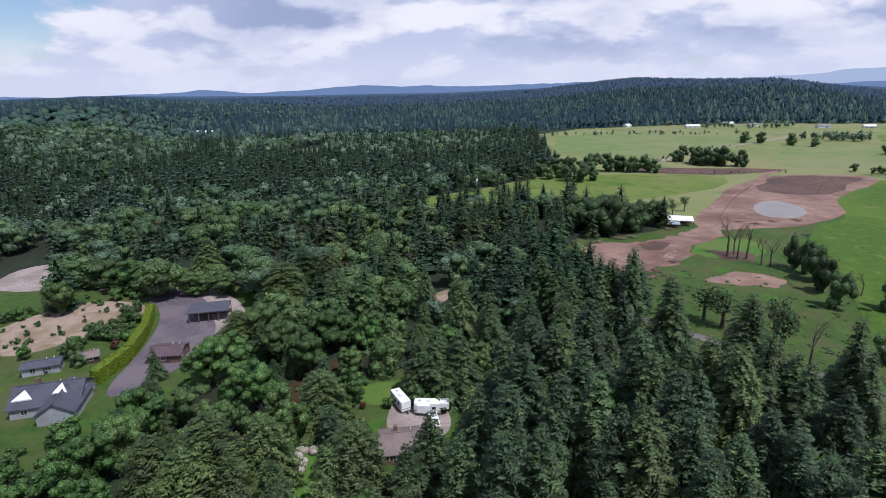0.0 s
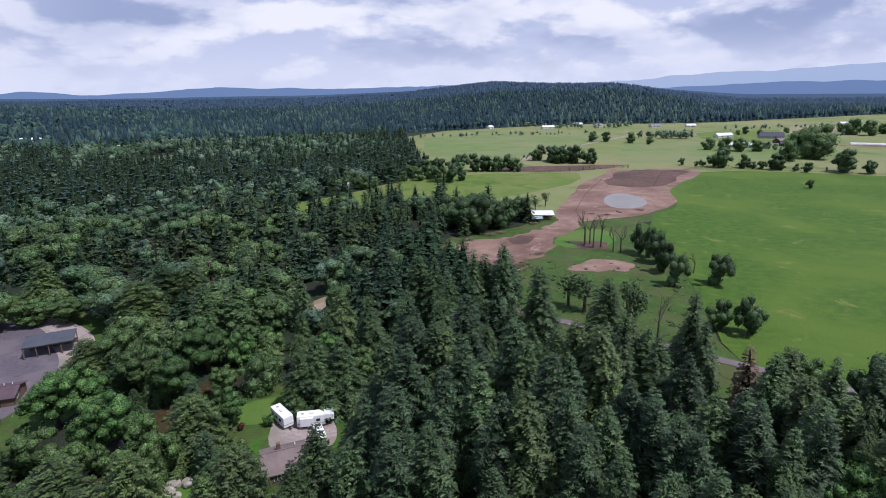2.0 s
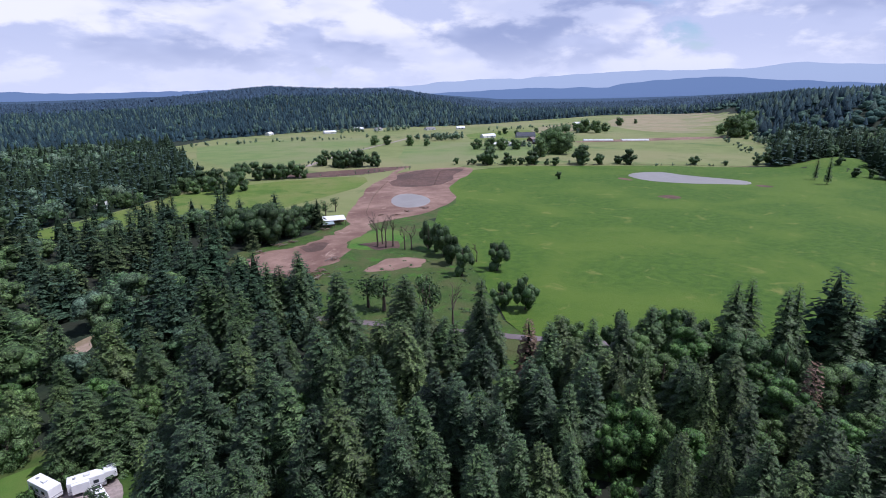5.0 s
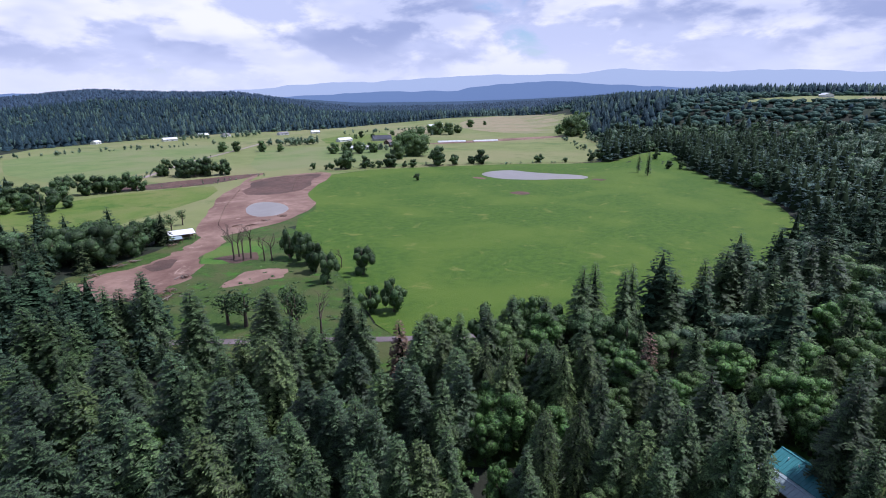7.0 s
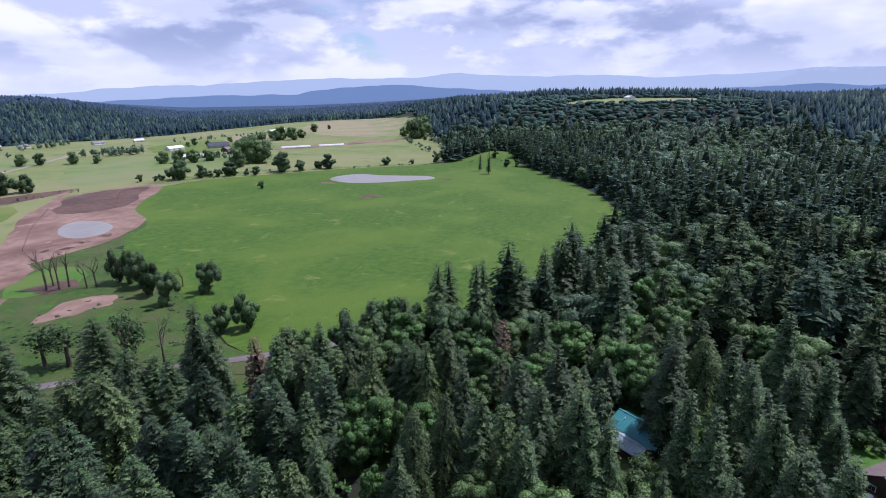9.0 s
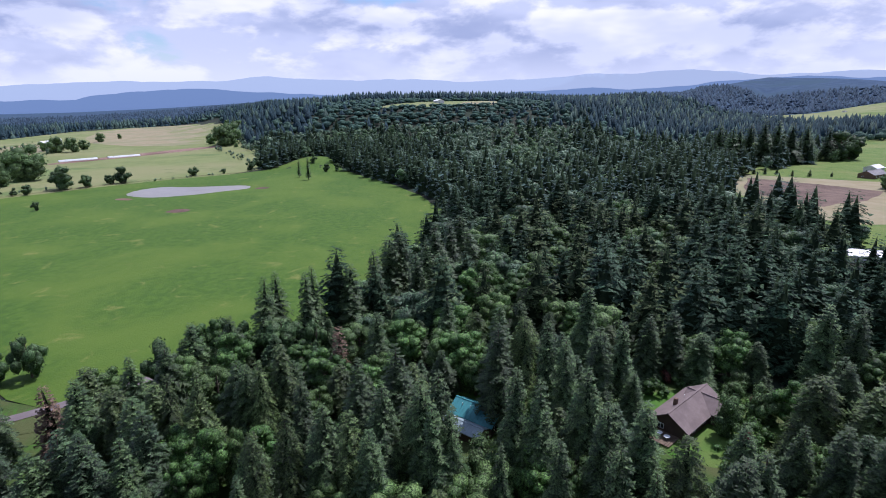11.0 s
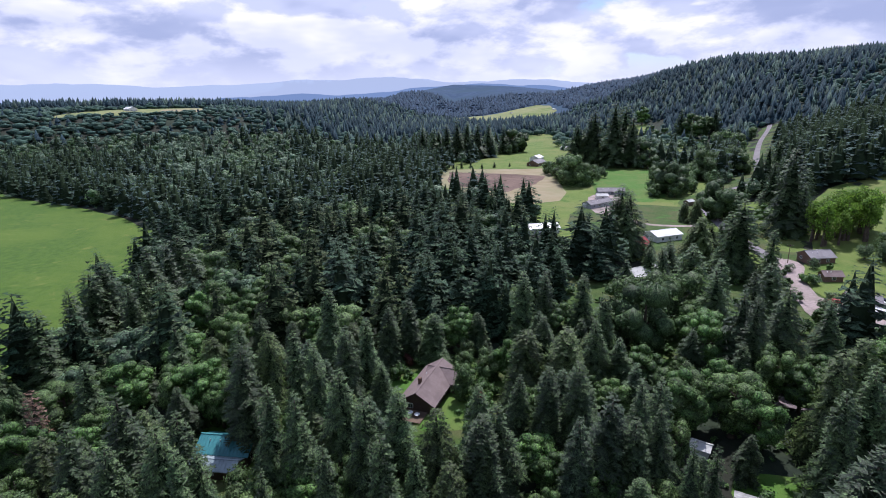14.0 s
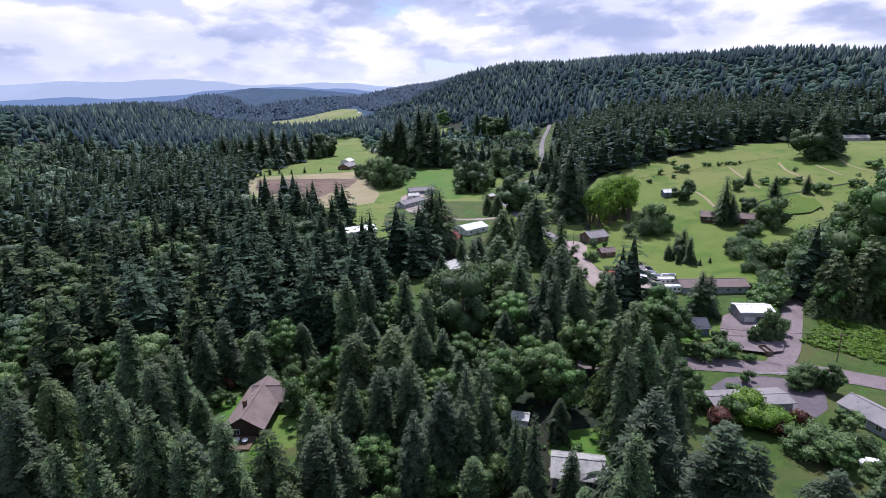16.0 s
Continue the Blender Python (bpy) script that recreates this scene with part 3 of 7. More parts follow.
drape("far_field", [(1775, -731), (1995, -1142), (2058, -1408), (1554, -1118), (1420, -776)], TAN, 1.5, 60, 1, 4, "far pale field up the valley", 25)
drape("far_field", [(766, -690), (765, -756), (928, -911), (1002, -913), (900, -760)], MEADOW, 1.2, 40, 1, 3, "small green field up the valley", 20)
drape("terrace", [(50, -78), (46, -88), (54, -92), (58, -82)], GRAVEL, 0.36, 10, 1, 0.3, "paved terrace", 3)
drape("farm_dirt", [(285, -230), (340, -272), (330, -300), (292, -262), (266, -236)], GRAVEL, 0.5, 15, 1, 1, "dirt yard round the long sheds", 4)
drape("garden_grass", sector(24, 62, 98, 152), GRASS, 0.1, 15, 1, 2, "rough green grass among trees beside the farm lane", 4)
strip("road", [(62, 170), (82, 147), (96, 131), (112, 112), (126, 97), (150, 78)], 3.6, ROADTOP, 0.85, "narrow asphalt farm lane")
strip("road", [(86, -118), (70, -133), (55, -147), (43, -156), (32, -164), (14, -171), (-20, -178), (-60, -184)], 8.0, ROADTOP, 0.75, "pale asphalt village lane")
strip("road", [(37, -163), (38, -176), (43, -198), (52, -240), (50, -280), (30, -320)], 6.4, ROADTOP, 1.0, "pale asphalt side lane")
drape("roadside_grass", [(215, -300), (246, -322), (262, -342), (272, -400), (308, -456), (384, -550), (486, -692), (546, -790), (574, -764), (514, -664), (412, -524), (338, -428), (322, -404), (316, -372), (296, -338), (284, -306), (256, -284)], GRASS, 0.5, 20, 1, 1, "green verge along the country road", 8)
strip("road", [(156, -231), (177, -243), (212, -267), (256, -302), (270, -322), (288, -352), (298, -380), (300, -400), (322, -440), (398, -538), (500, -678), (560, -776), (650, -905)], 6.0, COUNTRY, 1.7, "pale grey country road climbing towards the hill")
strip("farm_track", [(157, -233), (140, -221), (126, -206), (114, -195), (100, -193), (86, -196)], 6.5, GRAVEL, 1.4, "pale gravel lane between the hamlet houses")
strip("farm_track", [(136, 272), (155, 305), (190, 355), (232, 405), (272, 452), (300, 474)], 5.0, SOIL, 1.0, "dirt track along the yard")
strip("farm_track", [(72, 232), (95, 232), (112, 250), (130, 272), (160, 296), (185, 300)], 6.0, SOIL, 0.9, "dirt track across the clearing")
strip("farm_track", [(110, -20), (98, 2), (90, 14), (84, 22)], 3.4, GRAVEL, 0.5, "narrow gravel track under trees")
strip("farm_track", [(236, -292), (222, -262), (240, -236), (266, -238), (288, -250)], 4.5, GRAVEL, 0.55, "dirt track between farm buildings")
for _line in ([(116, -429), (106, -412), (94, -401), (84, -390)], [(138, -346), (129, -339), (117, -325)], [(90, -462), (79, -441), (68, -431), (56, -425)], [(139, -404), (124, -386), (108, -370)], [(94, -431), (76, -414)]):
    strip("mown_track", _line, 1.8, STRAW, 1.3, "pale worn track on the meadow")
strip("ditch", [(101, -342), (94, -361), (82, -380), (67, -402)], 1.6, FOREST_FLOOR, 1.2, "dark weedy ditch across the meadow")
drape("crop_plot", [(101, -343), (80, -368), (68, -346), (90, -322)], LUSH, 1.1, 15, 1, 1, "bright green plot with rows of young bushes", 4)

# ---- trees: shapes ----
def conifer(rng, h, rad, base, whorls, per, grain=0.62, droop=0.30, taper=0.8, width=0.30, core=0.46):
    """The crown of a conifer: whorls of drooping boughs, each a feather of narrow sprays, round inner twigs coloured
    dark for the crown's shade.
    """
    v, f = [], []
    a1, a2 = rng.uniform(0, 6.28), rng.uniform(0, 6.28)
    for i in range(whorls):
        for j in range(per):
            u = min(max((i + rng.uniform(-0.5, 0.5)) / whorls, 0), 0.985)
            a = 2 * math.pi * (j + 0.5 * (i % 2) + rng.uniform(-0.4, 0.4)) / per
            z = h * (base + (1 - base) * u)
            lump = 1 + 0.16 * math.sin(2 * a + a1 + 5 * u) + 0.12 * math.sin(9 * u + a2)
            length = (rad * (1 - u) ** taper + 0.015 * h * (1 - u)) * rng.uniform(0.72, 1.16) * lump + 0.3
            if u < 0.10:
                length *= 0.66 + 3.4 * u
            out, side = np.array([math.cos(a), math.sin(a), 0]), np.array([-math.sin(a), math.cos(a), 0])
            rise, fall = 0.10 + 0.55 * u + rng.uniform(-0.1, 0.1), droop * (1.5 - u) + rng.uniform(0, 0.2)
            n = max(2, int(length * 0.75 / grain))
            s = np.linspace(0.28, 1, n + 1)
            spine = np.outer(s * length, out)
            spine[:, 2] += z + length * (rise * s - (fall + rise * 0.6) * s * s)
            w = length * width * np.sin(np.pi * np.clip(0.16 + 0.80 * s, 0, 1)) + 0.18
            k0 = len(v)
            v += list(spine)
            for k in range(n):
                for sg in (-1, 1):
                    tip = spine[k] + side * sg * w[k] * rng.uniform(0.6, 1.4) + out * (0.3 + 0.75 * w[k]) * rng.uniform(0.5, 1.3)
                    v.append(tip + np.array([0, 0, -w[k] * rng.uniform(0.0, 0.75)]))
                    f.append((k0 + k, len(v) - 1, k0 + k + 1) if sg < 0 else (k0 + k, k0 + k + 1, len(v) - 1))
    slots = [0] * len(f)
    # dark core faces paint the shade inside the crown
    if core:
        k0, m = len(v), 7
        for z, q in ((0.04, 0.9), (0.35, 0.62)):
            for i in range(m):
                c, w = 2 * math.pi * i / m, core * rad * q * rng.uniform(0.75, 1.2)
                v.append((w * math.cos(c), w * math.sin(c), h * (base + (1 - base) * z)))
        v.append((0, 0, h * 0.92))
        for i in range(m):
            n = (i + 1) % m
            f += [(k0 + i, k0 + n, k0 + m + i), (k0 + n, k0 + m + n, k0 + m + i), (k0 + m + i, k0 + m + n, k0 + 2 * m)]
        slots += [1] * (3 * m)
    return np.array(v, float), np.array(f, int), np.array(slots, int)


def far_conifer(rng, h, rad, skirts=((0.0, 0.60, 1.0), (0.36, 1.0, 0.66))):
    """A conifer far off: ragged skirts, one over the other."""
    v, f = [], []
    for z0, z1, r in skirts:
        m, k0, a0 = 6, len(v), rng.uniform(0, 6.28)
        for i in range(m):
            a, w = a0 + 2 * math.pi * i / m, rad * r * rng.uniform(0.65, 1.25)
            v.append((w * math.cos(a), w * math.sin(a), h * (z0 + rng.uniform(-0.04, 0.06))))
        v.append((rng.gauss(0, 0.05) * rad, rng.gauss(0, 0.05) * rad, h * z1))
        f += [(k0 + i, k0 + (i + 1) % m, k0 + m) for i in range(m)]
    return np.array(v, float), np.array(f, int), np.zeros(len(f), int)


ICO_V = np.array([(0, 0, -1), (0.72, -0.53, -0.45), (-0.28, -0.85, -0.45), (-0.89, 0, -0.45), (-0.28, 0.85, -0.45), (0.72, 0.53, -0.45),
                  (0.28, -0.85, 0.45), (-0.72, -0.53, 0.45), (-0.72, 0.53, 0.45), (0.28, 0.85, 0.45), (0.89, 0, 0.45), (0, 0, 1)])
ICO_F = np.array([(0, 1, 2), (1, 0, 5), (0, 2, 3), (0, 3, 4), (0, 4, 5), (1, 5, 10), (2, 1, 6), (3, 2, 7), (4, 3, 8), (5, 4, 9),
                  (1, 10, 6), (2, 6, 7), (3, 7, 8), (4, 8, 9), (5, 9, 10), (6, 10, 11), (7, 6, 11), (8, 7, 11), (9, 8, 11), (10, 9, 11)])


def leaf_crown(rng, h, rad, lobes, clumps, size, foot=0.28, fill=0.72, flat=0.8, big=(0.42, 0.60), solid=1):
    """A broad-leaved crown: lobes of different sizes, covered with small bent clumps of leaves."""
    v, f, centres, slots = [], [], [], []
    mid, tall = h * (foot + (1 - foot) * 0.5), h * (1 - foot) * 0.5
    for i in range(lobes):
        while True:
            p = np.array([rng.uniform(-1, 1) for _ in range(3)])
            if np.dot(p, p) < 1:
                break
        r = rng.uniform(*big) * min(rad, tall * 1.2)
        c = p * np.array([rad - r * 0.8, rad - r * 0.8, max(tall - r * 0.8 * flat, 0.1)]) + np.array([0, 0, mid])
        if p[2] < -0.2:
            c[:2] *= 0.75
        centres.append((c, r))
    for c, r in centres:
        k0 = len(v)
        jig = np.array([[rng.uniform(0.85, 1.15)] for _ in ICO_V])
        v += list(c + ICO_V * jig * r * fill * np.array([1, 1, flat]))
        f += [tuple(t + k0) for t in ICO_F]
        slots += [solid] * 20
        for _ in range(max(1, clumps // lobes)):
            d = np.array([rng.gauss(0, 1), rng.gauss(0, 1), rng.gauss(0.25, 1)])
            d /= np.linalg.norm(d)
            p = c + d * r * rng.uniform(0.78, 1.1) * np.array([1, 1, flat])
            nrm = d + np.array([rng.gauss(0, 0.34), rng.gauss(0, 0.34), rng.gauss(0.2, 0.34)])
            nrm /= np.linalg.norm(nrm)
            a = np.cross(nrm, np.array([rng.gauss(0, 1), rng.gauss(0, 1), rng.gauss(0, 1)]))
            a /= np.linalg.norm(a) + 1e-9
            b = np.cross(nrm, a)
            s = size * rng.uniform(0.6, 1.4)
            k0 = len(v)
            v += [p - a * s * 0.8 - nrm * s * 0.2, p + a * s * 0.8 - nrm * s * 0.2, p + b * s * rng.uniform(0.8, 1.4) + nrm * s * 0.2]
            f.append((k0, k0 + 1, k0 + 2))
            slots.append(0)
    return np.array(v, float), np.array(f, int), np.array(slots, int)


def trunk_mesh(name, rng, h, r, limbs=0, spread=3.0, mat=None, reach=1.0):
    bm = bmesh.new()
    lean = (rng.uniform(-0.2, 0.2), rng.uniform(-0.2, 0.2))
    marks = [(-0.6, 1.25), (1.2, 1.0), (h * 0.5, 0.72), (h * reach, 0.22)]
    for (z0, k0), (z1, k1) in zip(marks, marks[1:]):
        rod(bm, (lean[0] * z0 / h, lean[1] * z0 / h, z0), (lean[0] * z1 / h, lean[1] * z1 / h, z1), r * k0, r * k1, 7)
    for i in range(limbs):
        a, z = 2 * math.pi * (i + rng.random()) / limbs, h * rng.uniform(0.3, 0.75)
        e = (math.cos(a) * spread * rng.uniform(0.5, 1), math.sin(a) * spread * rng.uniform(0.5, 1), z + spread * rng.uniform(0.4, 1.0))
        rod(bm, (0, 0, z), e, r * 0.42, r * 0.12, 5)
    return from_bm(name, bm, mat or BARK)


def bare_crown(rng, h, mat, depth=4, spread=0.55, sprigs=True):
    """The branches of a leafless tree."""
    bm = bmesh.new()

    def grow(p, d, length, r, k):
        q = p + d * length
        rod(bm, p, q, r, r * 0.62, 4 if k else 6)
        if k >= depth:
            return
        for _ in range(3 if k < 2 else 2):
            e = (d + Vector((rng.uniform(-1, 1), rng.uniform(-1, 1), rng.uniform(-0.2, 0.6))) * spread).normalized()
            grow(p + d * length * rng.uniform(0.6, 1.0), e, length * rng.uniform(0.55, 0.8), r * 0.55, k + 1)
    grow(Vector((0, 0, h * 0.20)), Vector((0, 0, 1)), h * 0.30, h * 0.020, 0)
    return from_bm("crown", bm, mat)


def tree_kind(name, label, crown_mesh, trunk, category="tree"):
    return dict(name=name, label=label, crown=crown_mesh, trunk=trunk, category=category)


_rng = random.Random(11)
KINDS = {"ash": [], "fir": [], "blue": [], "cedar": [], "brown": [], "maple": [], "oak": [], "poplar": [], "willow": [], "bare": [], "sparse": [], "shrub": [], "redshrub": [], "brightshrub": [], "narrow": []}
for _i in range(6):
    _v, _f, _m = conifer(_rng, 28, _rng.uniform(5.6, 6.8), 0.06, 25, 10, 0.52, 0.30, _rng.uniform(0.70, 0.92), 0.27)
    KINDS["fir"].append(tree_kind("fir_tree", "tall dark green fir with drooping boughs in the woods", mesh_of("crown", _v, _f, [FIR, SHADED_TWIGS], _m), trunk_mesh("trunk", _rng, 28, 0.42, reach=0.93)))
for _i in range(4):
    _v, _f, _m = conifer(_rng, 28, _rng.uniform(6.0, 7.2), 0.05, 23, 10, 0.54, 0.22, _rng.uniform(0.66, 0.86), 0.29)
    KINDS["blue"].append(tree_kind("fir_tree", "tall blue-green fir with layered boughs", mesh_of("crown", _v, _f, [FIR_BLUE, SHADED_TWIGS], _m), trunk_mesh("trunk", _rng, 28, 0.42, reach=0.93)))
for _i in range(4):
    _v, _f, _m = conifer(_rng, 24, _rng.uniform(5.2, 6.2), 0.03, 26, 11, 0.46, 0.50, _rng.uniform(0.52, 0.66), 0.22, 0.6)
    KINDS["cedar"].append(tree_kind("cedar_tree", "yellow-green cedar with dense hanging sprays", mesh_of("crown", _v, _f, [CEDAR, SHADED_TWIGS], _m), trunk_mesh("trunk", _rng, 24, 0.45, reach=0.9)))
_v, _f, _m = conifer(_rng, 20, 2.6, 0.05, 20, 7, 0.5, 0.5, 0.6, 0.26)
KINDS["brown"].append(tree_kind("dying_conifer", "dying conifer with red-brown needles", mesh_of("crown", _v, _f, [BROWN_FIR, SHADED_TWIGS], _m), trunk_mesh("trunk", _rng, 20, 0.3, reach=0.93)))
_v, _f, _m = conifer(_rng, 24, 2.3, 0.12, 24, 6, 0.5, 0.3, 0.6, 0.36)
KINDS["narrow"].append(tree_kind("spruce_tree", "narrow ragged dark conifer standing alone", mesh_of("crown", _v, _f, [FIR, SHADED_TWIGS], _m), trunk_mesh("trunk", _rng, 24, 0.3, reach=0.95)))
for _key, _n, _h, _r, _lobes, _clumps, _size, _foot, _mat, _name, _label in (
        ("maple", 5, 17, 6.4, 38, 2300, 0.26, 0.02, MAPLE, "maple_tree", "broad green maple with a billowing crown in the woods"),
        ("oak", 4, 14, 6.6, 20, 1100, 0.34, -0.14, OAK, "oak_tree", "dark green spreading oak on pasture"),
        ("poplar", 2, 18, 4.2, 14, 900, 0.40, 0.12, POPLAR, "poplar_tree", "bright yellow-green young poplar in a grove"),
        ("willow", 4, 12, 5.5, 20, 1700, 0.34, -0.16, WILLOW, "willow_tree", "grey-green rounded willow with soft foliage"),
        ("ash", 3, 12, 5.2, 22, 1700, 0.38, -0.12, ASH, "ash_tree", "soft pale green round-crowned tree in the valley"),
        ("shrub", 3, 4, 2.6, 6, 220, 0.27, 0.0, MAPLE, "shrub", "rounded green garden shrub on grass"),
        ("brightshrub", 2, 6, 5.2, 22, 1100, 0.27, -0.1, POPLAR, "shrub", "bright yellow-green rounded bush beside the forecourt"),
        ("redshrub", 1, 3.5, 2.2, 6, 220, 0.25, 0.0, RED_LEAF, "shrub", "red-brown leaved garden shrub"),
        ("sparse", 2, 15, 4.6, 9, 330, 0.5, 0.25, OAK, "sparse_tree", "thin half-bare tree with few leaves")):
    for _i in range(_n):
        _v, _f, _m = leaf_crown(_rng, _h, _r * _rng.uniform(0.9, 1.1), _lobes, _clumps, _size, _foot, {"sparse": 0.2, "poplar": 0.35, "willow": 0.74, "ash": 0.32}.get(_key, 0.80), 1.0, {"maple": (0.22, 0.38), "oak": (0.26, 0.46), "willow": (0.28, 0.48), "ash": (0.28, 0.48)}.get(_key, (0.36, 0.54)), 0 if _key != "sparse" else 1)
        KINDS[_key].append(tree_kind(_name, _label, mesh_of("crown", _v, _f, [MAPLE_PALE if _key == "maple" and _i > 2 else _mat, SHADED_TWIGS], _m),
                                     trunk_mesh("trunk", _rng, _h * 0.75, 0.03 * _h if _h > 6 else 0.1, 5 if _h > 6 else 0, _r * 0.6), "shrub" if "shrub" in _key else "tree"))
for _i in range(2):
    KINDS["bare"].append(tree_kind("bare_tree", "leafless grey tree with thin branches", bare_crown(_rng, 15, BARK, 5, 0.62), trunk_mesh("trunk", _rng, 8, 0.32, mat=BARK)))
NOMINAL = {"ash": 12, "fir": 28, "blue": 28, "cedar": 24, "brown": 20, "narrow": 24, "maple": 17, "oak": 14, "poplar": 18, "willow": 12, "bare": 14, "sparse": 15, "shrub": 4, "redshrub": 3.5, "brightshrub": 6}
CROWN = {"ash": 5.5, "fir": 6.2, "blue": 6.6, "cedar": 5.7, "brown": 2.6, "narrow": 2.3, "maple": 6.4, "oak": 6.8, "poplar": 4.2, "willow": 5.5, "bare": 3, "sparse": 4.6, "shrub": 2.6, "redshrub": 2.2, "brightshrub": 5.2}
planted = []          # x, y, radius of what stands


def plant(kind, x, y, h, wide=1.0, group=""):
    """One tree with its trunk and crown."""
    k = _rng.choice(KINDS[kind])
    ob = thing(k["name"], x, y, None, 0, k["label"], k["category"], group)
    s = h / NOMINAL[kind]
    ob.matrix_world = pose(x, y, float(ground_z(x, y)), _rng.uniform(-2, 2), _rng.uniform(-2, 2), _rng.uniform(0, 360)) @ Matrix.Diagonal((s * wide, s * wide, s, 1))
    part("trunk", k["trunk"], None, ob)
    part("crown", k["crown"], None, ob)
    planted.append((x, y, 2.4 + CROWN[kind] * 0.55 * s * wide))
    return ob

# ---- trees that stand out, one by one ----
# near trees
plant("willow", -147, 205, 13, 1.97); plant("willow", -134, 206, 12, 1.77); plant("maple", -122, 199, 14, 1.79); plant("willow", -112, 196, 10, 1.59); plant("maple", -94, 195, 9.7, 1.99)
plant("maple", -84, 195, 9.6, 2.20); plant("maple", -74, 202, 15, 0.95); plant("cedar", -96, 213, 18, 1.91); plant("cedar", -56, 180, 18, 2.20); plant("fir", -52, 194, 20, 1.98)
plant("cedar", -43, 192, 18, 1.76); plant("maple", -62, 129, 14, 1.36); plant("maple", -56, 130, 15, 1.15); plant("maple", -44, 116, 15, 1.04); plant("maple", -48, 114, 14, 1.10)
plant("maple", -33, 101, 13, 0.89); plant("cedar", -28, 109, 15, 1.92); plant("fir", -78, 132, 10, 1.05); plant("fir", -68, 111, 12, 2.01); plant("maple", -69, 105, 13, 1.46)
plant("maple", -59, 111, 11, 1.22); plant("maple", -51, 106, 10, 1.30); plant("maple", -46, 107, 8, 1.02); plant("cedar", -45, 87, 18, 2.20); plant("cedar", -54, 84, 16, 1.73)
plant("maple", -70, 89, 14, 1.17); plant("maple", -65, 94, 14, 0.93); plant("cedar", -34, 89, 17, 1.42); plant("fir", -32, 84, 11, 1.51); plant("cedar", -16, 83, 19, 1.47)
plant("cedar", -21, 81, 16, 1.09); plant("cedar", -46, 80, 16, 1.67); plant("cedar", -38, 80, 15, 1.31); plant("maple", -71, 85, 13, 0.91); plant("maple", -23, 118, 11, 1.14)
plant("fir", -6, 122, 16.7, 1.36); plant("fir", -2, 123, 19, 1.41); plant("willow", -17, 132, 12, 0.95); plant("maple", -32, 148, 15, 1.31); plant("maple", -46, 140, 15, 1.23)
plant("maple", -36, 132, 15, 1.17); plant("maple", -55, 151, 15, 1.17); plant("maple", -22, 145, 13, 0.99); plant("fir", 3, 120, 18.7, 1.60); plant("fir", -25, 165, 22, 1.56)
plant("fir", -17, 177, 22, 1.67); plant("fir", -34, 166, 20, 1.73); plant("cedar", -61, 149, 13, 2.20); plant("fir", -3, 84, 20, 1.27); plant("fir", 2, 77, 20, 1.16)
plant("cedar", 5, 92, 20, 1.11); plant("fir", 13, 108, 24, 1.13); plant("blue", 20, 117, 24, 1.14); plant("fir", 13, 142, 20, 1.31); plant("fir", 25, 113, 24, 1.33)
plant("cedar", 5, 157, 18, 1.48); plant("willow", 7, 174, 14, 0.89); plant("fir", -6, 169, 20, 1.01); plant("blue", 11, 83, 26, 1.16); plant("blue", 6, 87, 24, 0.99)
plant("fir", 15, 72, 25, 1.15); plant("blue", 9, 72, 24, 1.04); plant("fir", -7, 81, 16, 1.35); plant("fir", 51, 166, 24, 0.92); plant("fir", 55, 166, 22, 1.22)
plant("fir", 59, 161, 27, 0.99); plant("fir", 65, 144, 24, 1.43); plant("cedar", 61, 100, 24, 0.94); plant("cedar", 61, 105, 22, 0.90); plant("fir", 73, 111, 22, 0.89)
plant("sparse", 93, 136, 20, 0.86); plant("fir", 92, 110, 26, 0.85); plant("fir", 92, 104, 20, 0.92); plant("fir", 77, 102, 19, 1.22); plant("blue", 77, 91, 20, 1.10)
plant("brown", 97, 95, 17, 1.42); plant("cedar", 103, 90, 18, 1.53); plant("cedar", 96, 78, 18, 1.20); plant("fir", 37, 165, 22, 1.12); plant("fir", 33, 171, 22, 1.49)
plant("fir", 39, 153, 22, 1.25); plant("blue", 36, 126, 25, 1.39); plant("blue", 43, 109, 24, 1.20); plant("fir", 43, 102, 22, 1.13); plant("blue", 45, 93, 23, 1.34)
plant("blue", 44, 82, 21, 0.87); plant("blue", 22, 133, 24, 1.12); plant("fir", 23, 124, 23, 1.07); plant("cedar", 27, 113, 22, 1.26); plant("blue", 29, 103, 24, 1.10)
plant("fir", 28, 89, 25, 1.22); plant("cedar", 34, 78, 24, 1.16); plant("blue", 29, 80, 24, 1.03); plant("blue", 16, 100, 25, 1.31); plant("blue", 21, 91, 24, 1.05)
plant("fir", 41, 69, 21, 0.84); plant("blue", 39, 69, 21, 0.88); plant("fir", 48, 74, 20, 0.83); plant("blue", 58, 77, 22, 1.22); plant("blue", 57, 68, 22, 0.96)
plant("blue", 58, 64, 22, 0.83); plant("fir", 73, 75, 17, 0.98); plant("blue", 74, 69, 22, 1.16); plant("fir", 76, 63, 20, 0.95); plant("blue", 82, 63, 22, 0.98)
plant("fir", 94, 68, 19, 0.95); plant("cedar", 92, 64, 23, 0.62); plant("cedar", 92, 58, 25, 0.58); plant("fir", 54, 55, 22, 1.04); plant("fir", 47, 55, 23, 1.14)
plant("cedar", 57, 52, 20, 1.07); plant("fir", 43, 63, 22, 0.99); plant("fir", 63, 51, 20, 0.80); plant("oak", 124, 86, 15, 0.80); plant("fir", 123, 79, 16, 0.95)
